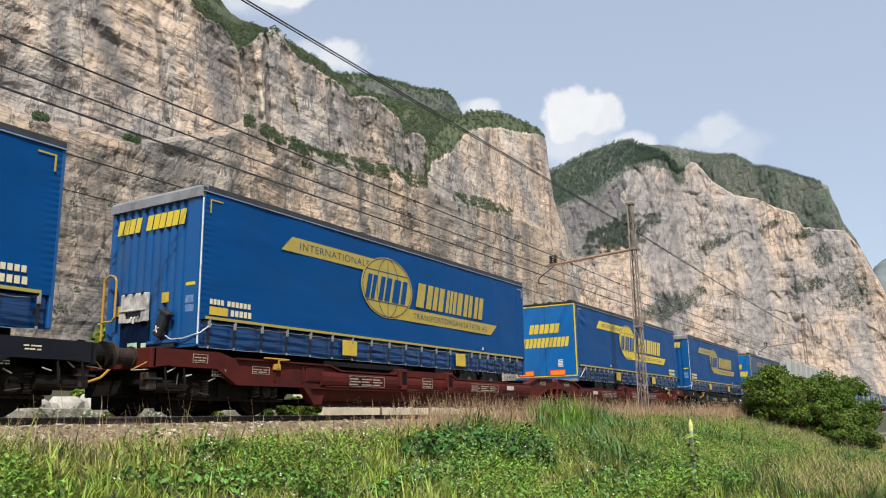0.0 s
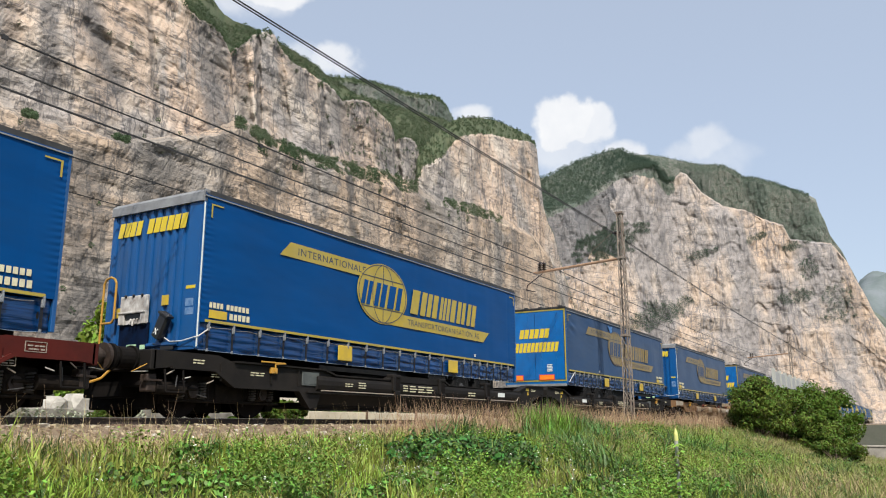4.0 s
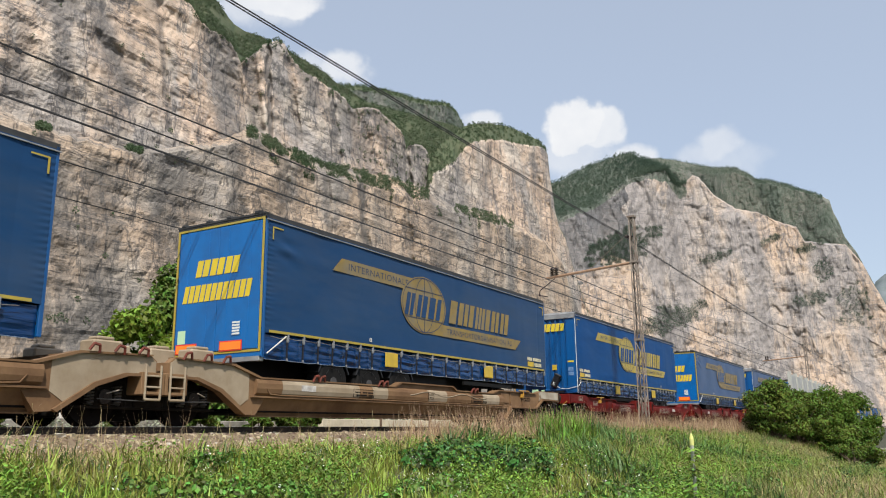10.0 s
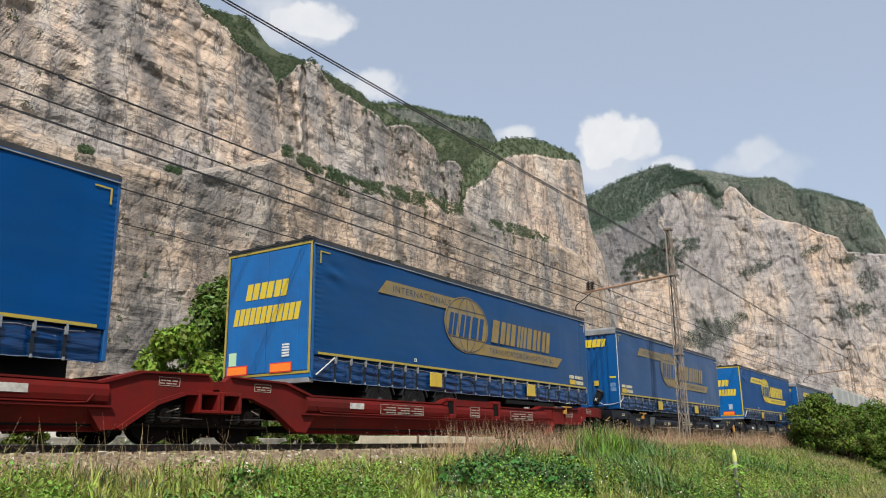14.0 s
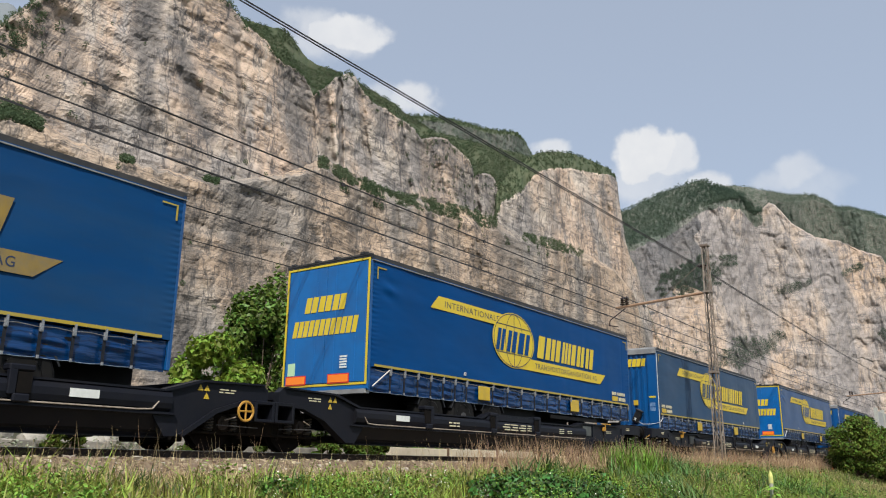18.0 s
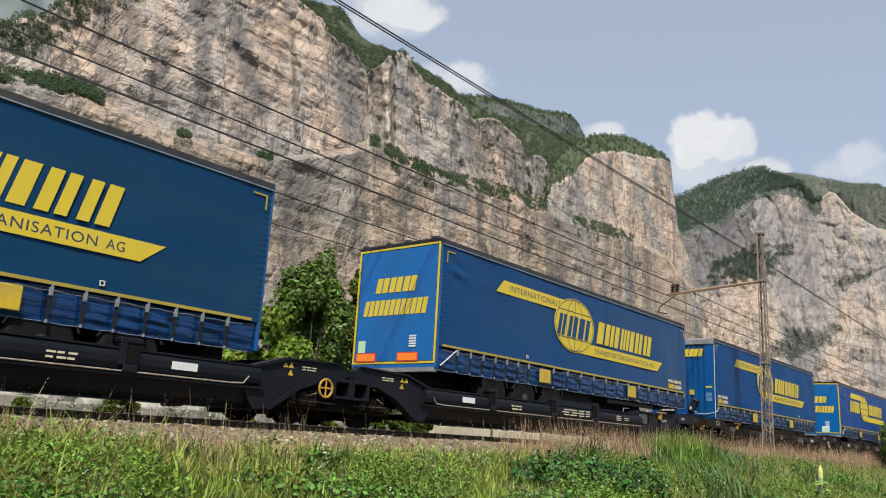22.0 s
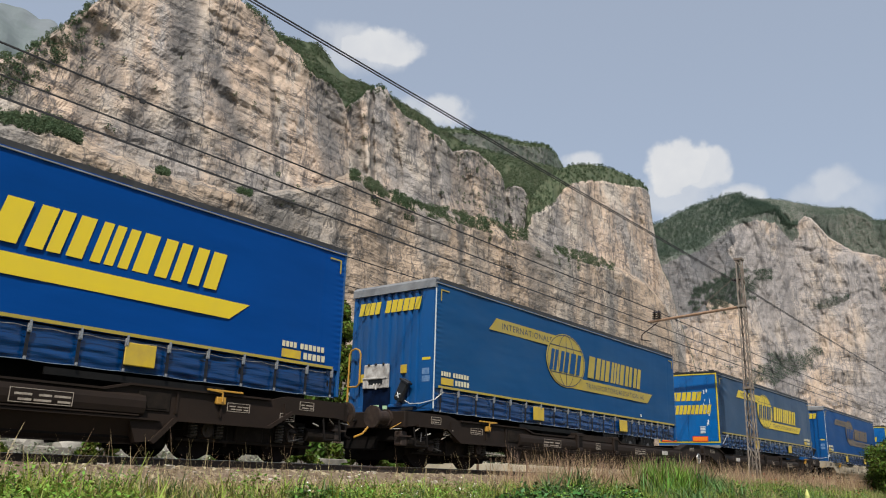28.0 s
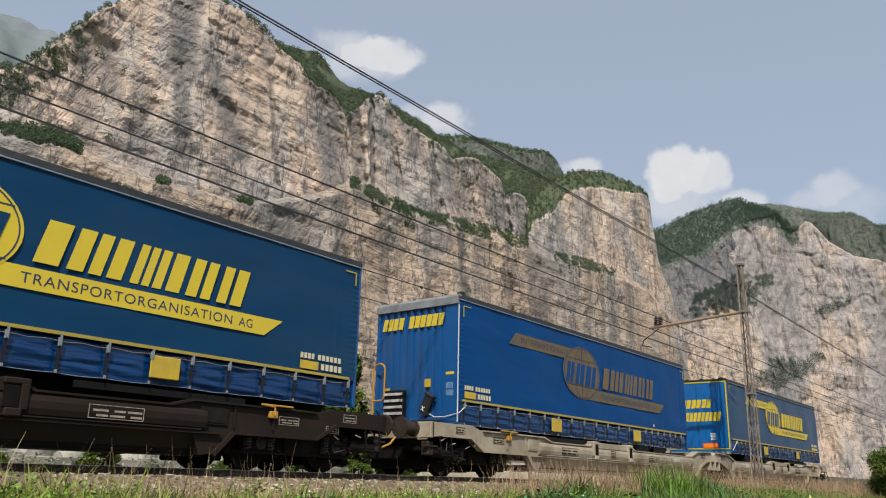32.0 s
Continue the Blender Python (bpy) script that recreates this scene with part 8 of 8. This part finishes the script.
def marker_post():
    post = tagged(new("marker_post"), "slim white marker post with a yellow pointed cap, overgrown with vine", "post")
    x, y = 11.65, 2.94
    z = lie(x, y)
    post.location = (x, y, z)
    h = -0.20 - z
    part("pole", rod(bmesh.new(), (0, 0, -0.1), (0, 0, h - 0.14), 0.026, 10), PLASTIC_W, post)
    bm = rod(bmesh.new(), (0, 0, h - 0.15), (0, 0, h - 0.06), 0.031, 12)
    rod(bm, (0, 0, h - 0.06), (0, 0, h + 0.02), 0.033, 12, 0.005)
    part("cap", bm, PLASTIC_Y, post, "yellow pointed cap")
    rng = np.random.default_rng(70)
    t = rng.random(420)
    a = rng.uniform(0, 2 * np.pi, 420)
    r = rng.uniform(0.03, 0.14, 420)
    p = np.stack([r * np.cos(a), r * np.sin(a), t * (h - 0.18)], 1)
    d = np.stack([np.cos(a), np.sin(a), -0.5 + 0 * a], 1)
    s = np.stack([-np.sin(a), np.cos(a), 0 * a], 1)
    k = rng.uniform(0.03, 0.065, 420)[:, None]
    part("vine", quads("vine", np.stack([p, p + d * k * 0.6 - s * k * 0.5, p + d * k * 1.3, p + d * k * 0.6 + s * k * 0.5], 1), WEED), None, post, "green climbing vine")


marker_post()


def low_wall():
    wall = tagged(new("trackside_wall"), "low weathered concrete wall beyond the far track", "wall", kind="structure")
    slab = finish("slab", cube(0, 2.97, 0, 0.25, -0.9, 0.30, 0.02), CONCRETE)
    for i in range(9):
        part("slab", slab, None, wall, at=pose(-6 + 3 * i, MID2 + 3.0, 0.05 * math.sin(i * 2.1)))
    garden = tagged(new("garden_wall"), "cream rendered garden wall with a brown gate post beyond the far track", "wall", kind="structure")
    panel = finish("panel", cube(0, 3.62, 0, 0.22, -0.9, 0.36, 0.015), CREAM_WALL)
    for i in range(6):
        part("panel", panel, None, garden, at=pose(23.4 + 3.75 * i, MID2 + 3.0, 0))
        if i:
            part("gate_post", cube(23.4 + 3.75 * i - 0.125, 23.4 + 3.75 * i - 0.005, MID2 + 2.97, MID2 + 3.25, -0.9, 0.40, 0.01), TIMBER_POST, garden, "brown post")


low_wall()


def boulders():
    """Broken pale blocks heaped behind the low wall."""
    rng = random.Random(71)
    for i in range(30):
        x, y = 3.0 + i * 0.50 + rng.uniform(-0.2, 0.2), MID2 + 3.75 + rng.uniform(-0.25, 0.4)
        r = rng.uniform(0.34, 0.62)
        bm = bmesh.new()
        bmesh.ops.create_icosphere(bm, subdivisions=2, radius=1.0)
        k = rng.uniform(0, 50)
        for v in bm.verts:
            c = v.co.normalized()
            q = 1 + 0.30 * noise.noise(c * 1.3 + Vector((k, 0, 0))) + 0.16 * noise.noise(c * 3.1 + Vector((0, k, 0)))
            v.co = Vector((c.x * 1.15, c.y * 0.9, c.z * 0.85)) * q * r
            for axis in range(3):
                v.co[axis] = max(-r * 0.75, min(r * 0.72, v.co[axis]))
        ob = tagged(new("boulder", finish("boulder", bm, RUBBLE)), "pale broken limestone block heaped behind the low wall", "rock", group="rubble blocks by the wall")
        ob.location = (x, y, lie(x, y) + 0.55 * r + (0.42 if i % 2 else 0.12))


boulders()


def noise_barrier():
    nb = tagged(new("noise_barrier"), "grey panelled noise barrier with pale posts beside the line", "barrier")
    nb.location = (62, NEAR - 2.6, -1.2)
    for i in range(9):
        part("post", cube(i * 3 - 0.1, i * 3 + 0.1, -0.12, 0.12, 0, 5.0), PLASTIC_W, nb, "pale steel post")
        if i < 8:
            part("panel", cube(i * 3 + 0.1, i * 3 + 2.9, -0.05, 0.05, 0, 4.8), BARRIER, nb)


noise_barrier()


def house():
    h = tagged(new("house"), "plastered house with a terracotta tiled roof behind the tracks", "house")
    h.location = (53, 38, lie(53, 38))
    part("wall", cube(-5.6, 5.6, -4, 4, 0, 4.2), PLASTER, h, "ochre plaster walls")
    bm = bmesh.new()
    ends = [[bm.verts.new((x, y, z)) for y, z in ((-4.7, 3.95), (0, 6.5), (4.7, 3.95), (4.7, 3.8), (0, 6.32), (-4.7, 3.8))] for x in (-6.2, 6.2)]
    for k in range(6):
        bm.faces.new((ends[0][k], ends[0][(k + 1) % 6], ends[1][(k + 1) % 6], ends[1][k]))
    bm.faces.new(ends[0][::-1])
    bm.faces.new(ends[1])
    roof = part("roof", bm, ROOF_TILE, h, "terracotta tiled roof")
    for k in range(42):
        x = -6.05 + k * 0.295
        part("roof_tile", rod(bmesh.new(), (x, -4.72, 3.98), (x, -0.02, 6.53), 0.075, 6), ROOF_TILE, roof)
    part("gutter", rod(bmesh.new(), (-6.2, -4.78, 3.85), (6.2, -4.78, 3.85), 0.07, 8), RUST, h)
    for x in (-3.6, 0, 3.6):
        for z in (0.8, 2.6):
            win = part("window", cube(x - 0.55, x + 0.55, -4.05, -3.98, z, z + 1.2), PLASTIC_W, h)
            part("pane", cube(x - 0.47, x + 0.47, -4.07, -4.045, z + 0.08, z + 1.12), DARKGLASS, win)


house()


def road_wall():
    rw = tagged(new("underpass_wall"), "pale concrete parapet by the lane below the line", "wall", kind="structure")
    part("parapet", cube(0, 0.35, -16, 4.4, -4.6, -1.85, 0.03), CONCRETE, rw)
    part("coping", cube(-0.06, 0.41, -16.05, 4.45, -1.85, -1.7, 0.02), CONCRETE, rw)
    rw.matrix_basis = pose(70, 0, 0)


road_wall()

# ---- what moves ----


def motions():
    """The train rolls by towards -x; its wheels turn with it."""
    for thing, x0, rise in ROLLING:
        walk(thing, [(float(t), pose(x0 - r, NEAR, rise)) for t, r in enumerate(ROLLED)])
    turn = 0.46
    times = [i * 32.0 / 480 for i in range(481)]
    far = [float(np.interp(t, range(33), ROLLED)) for t in times]
    rows = {s: [(t, pose(s, WIDE / 2, 0.46, 0, -math.degrees(d / turn), 0)) for t, d in zip(times, far)] for s in (-0.9, 0.9)}
    for ws, s in WHEELS:
        walk(ws, rows[s])


motions()
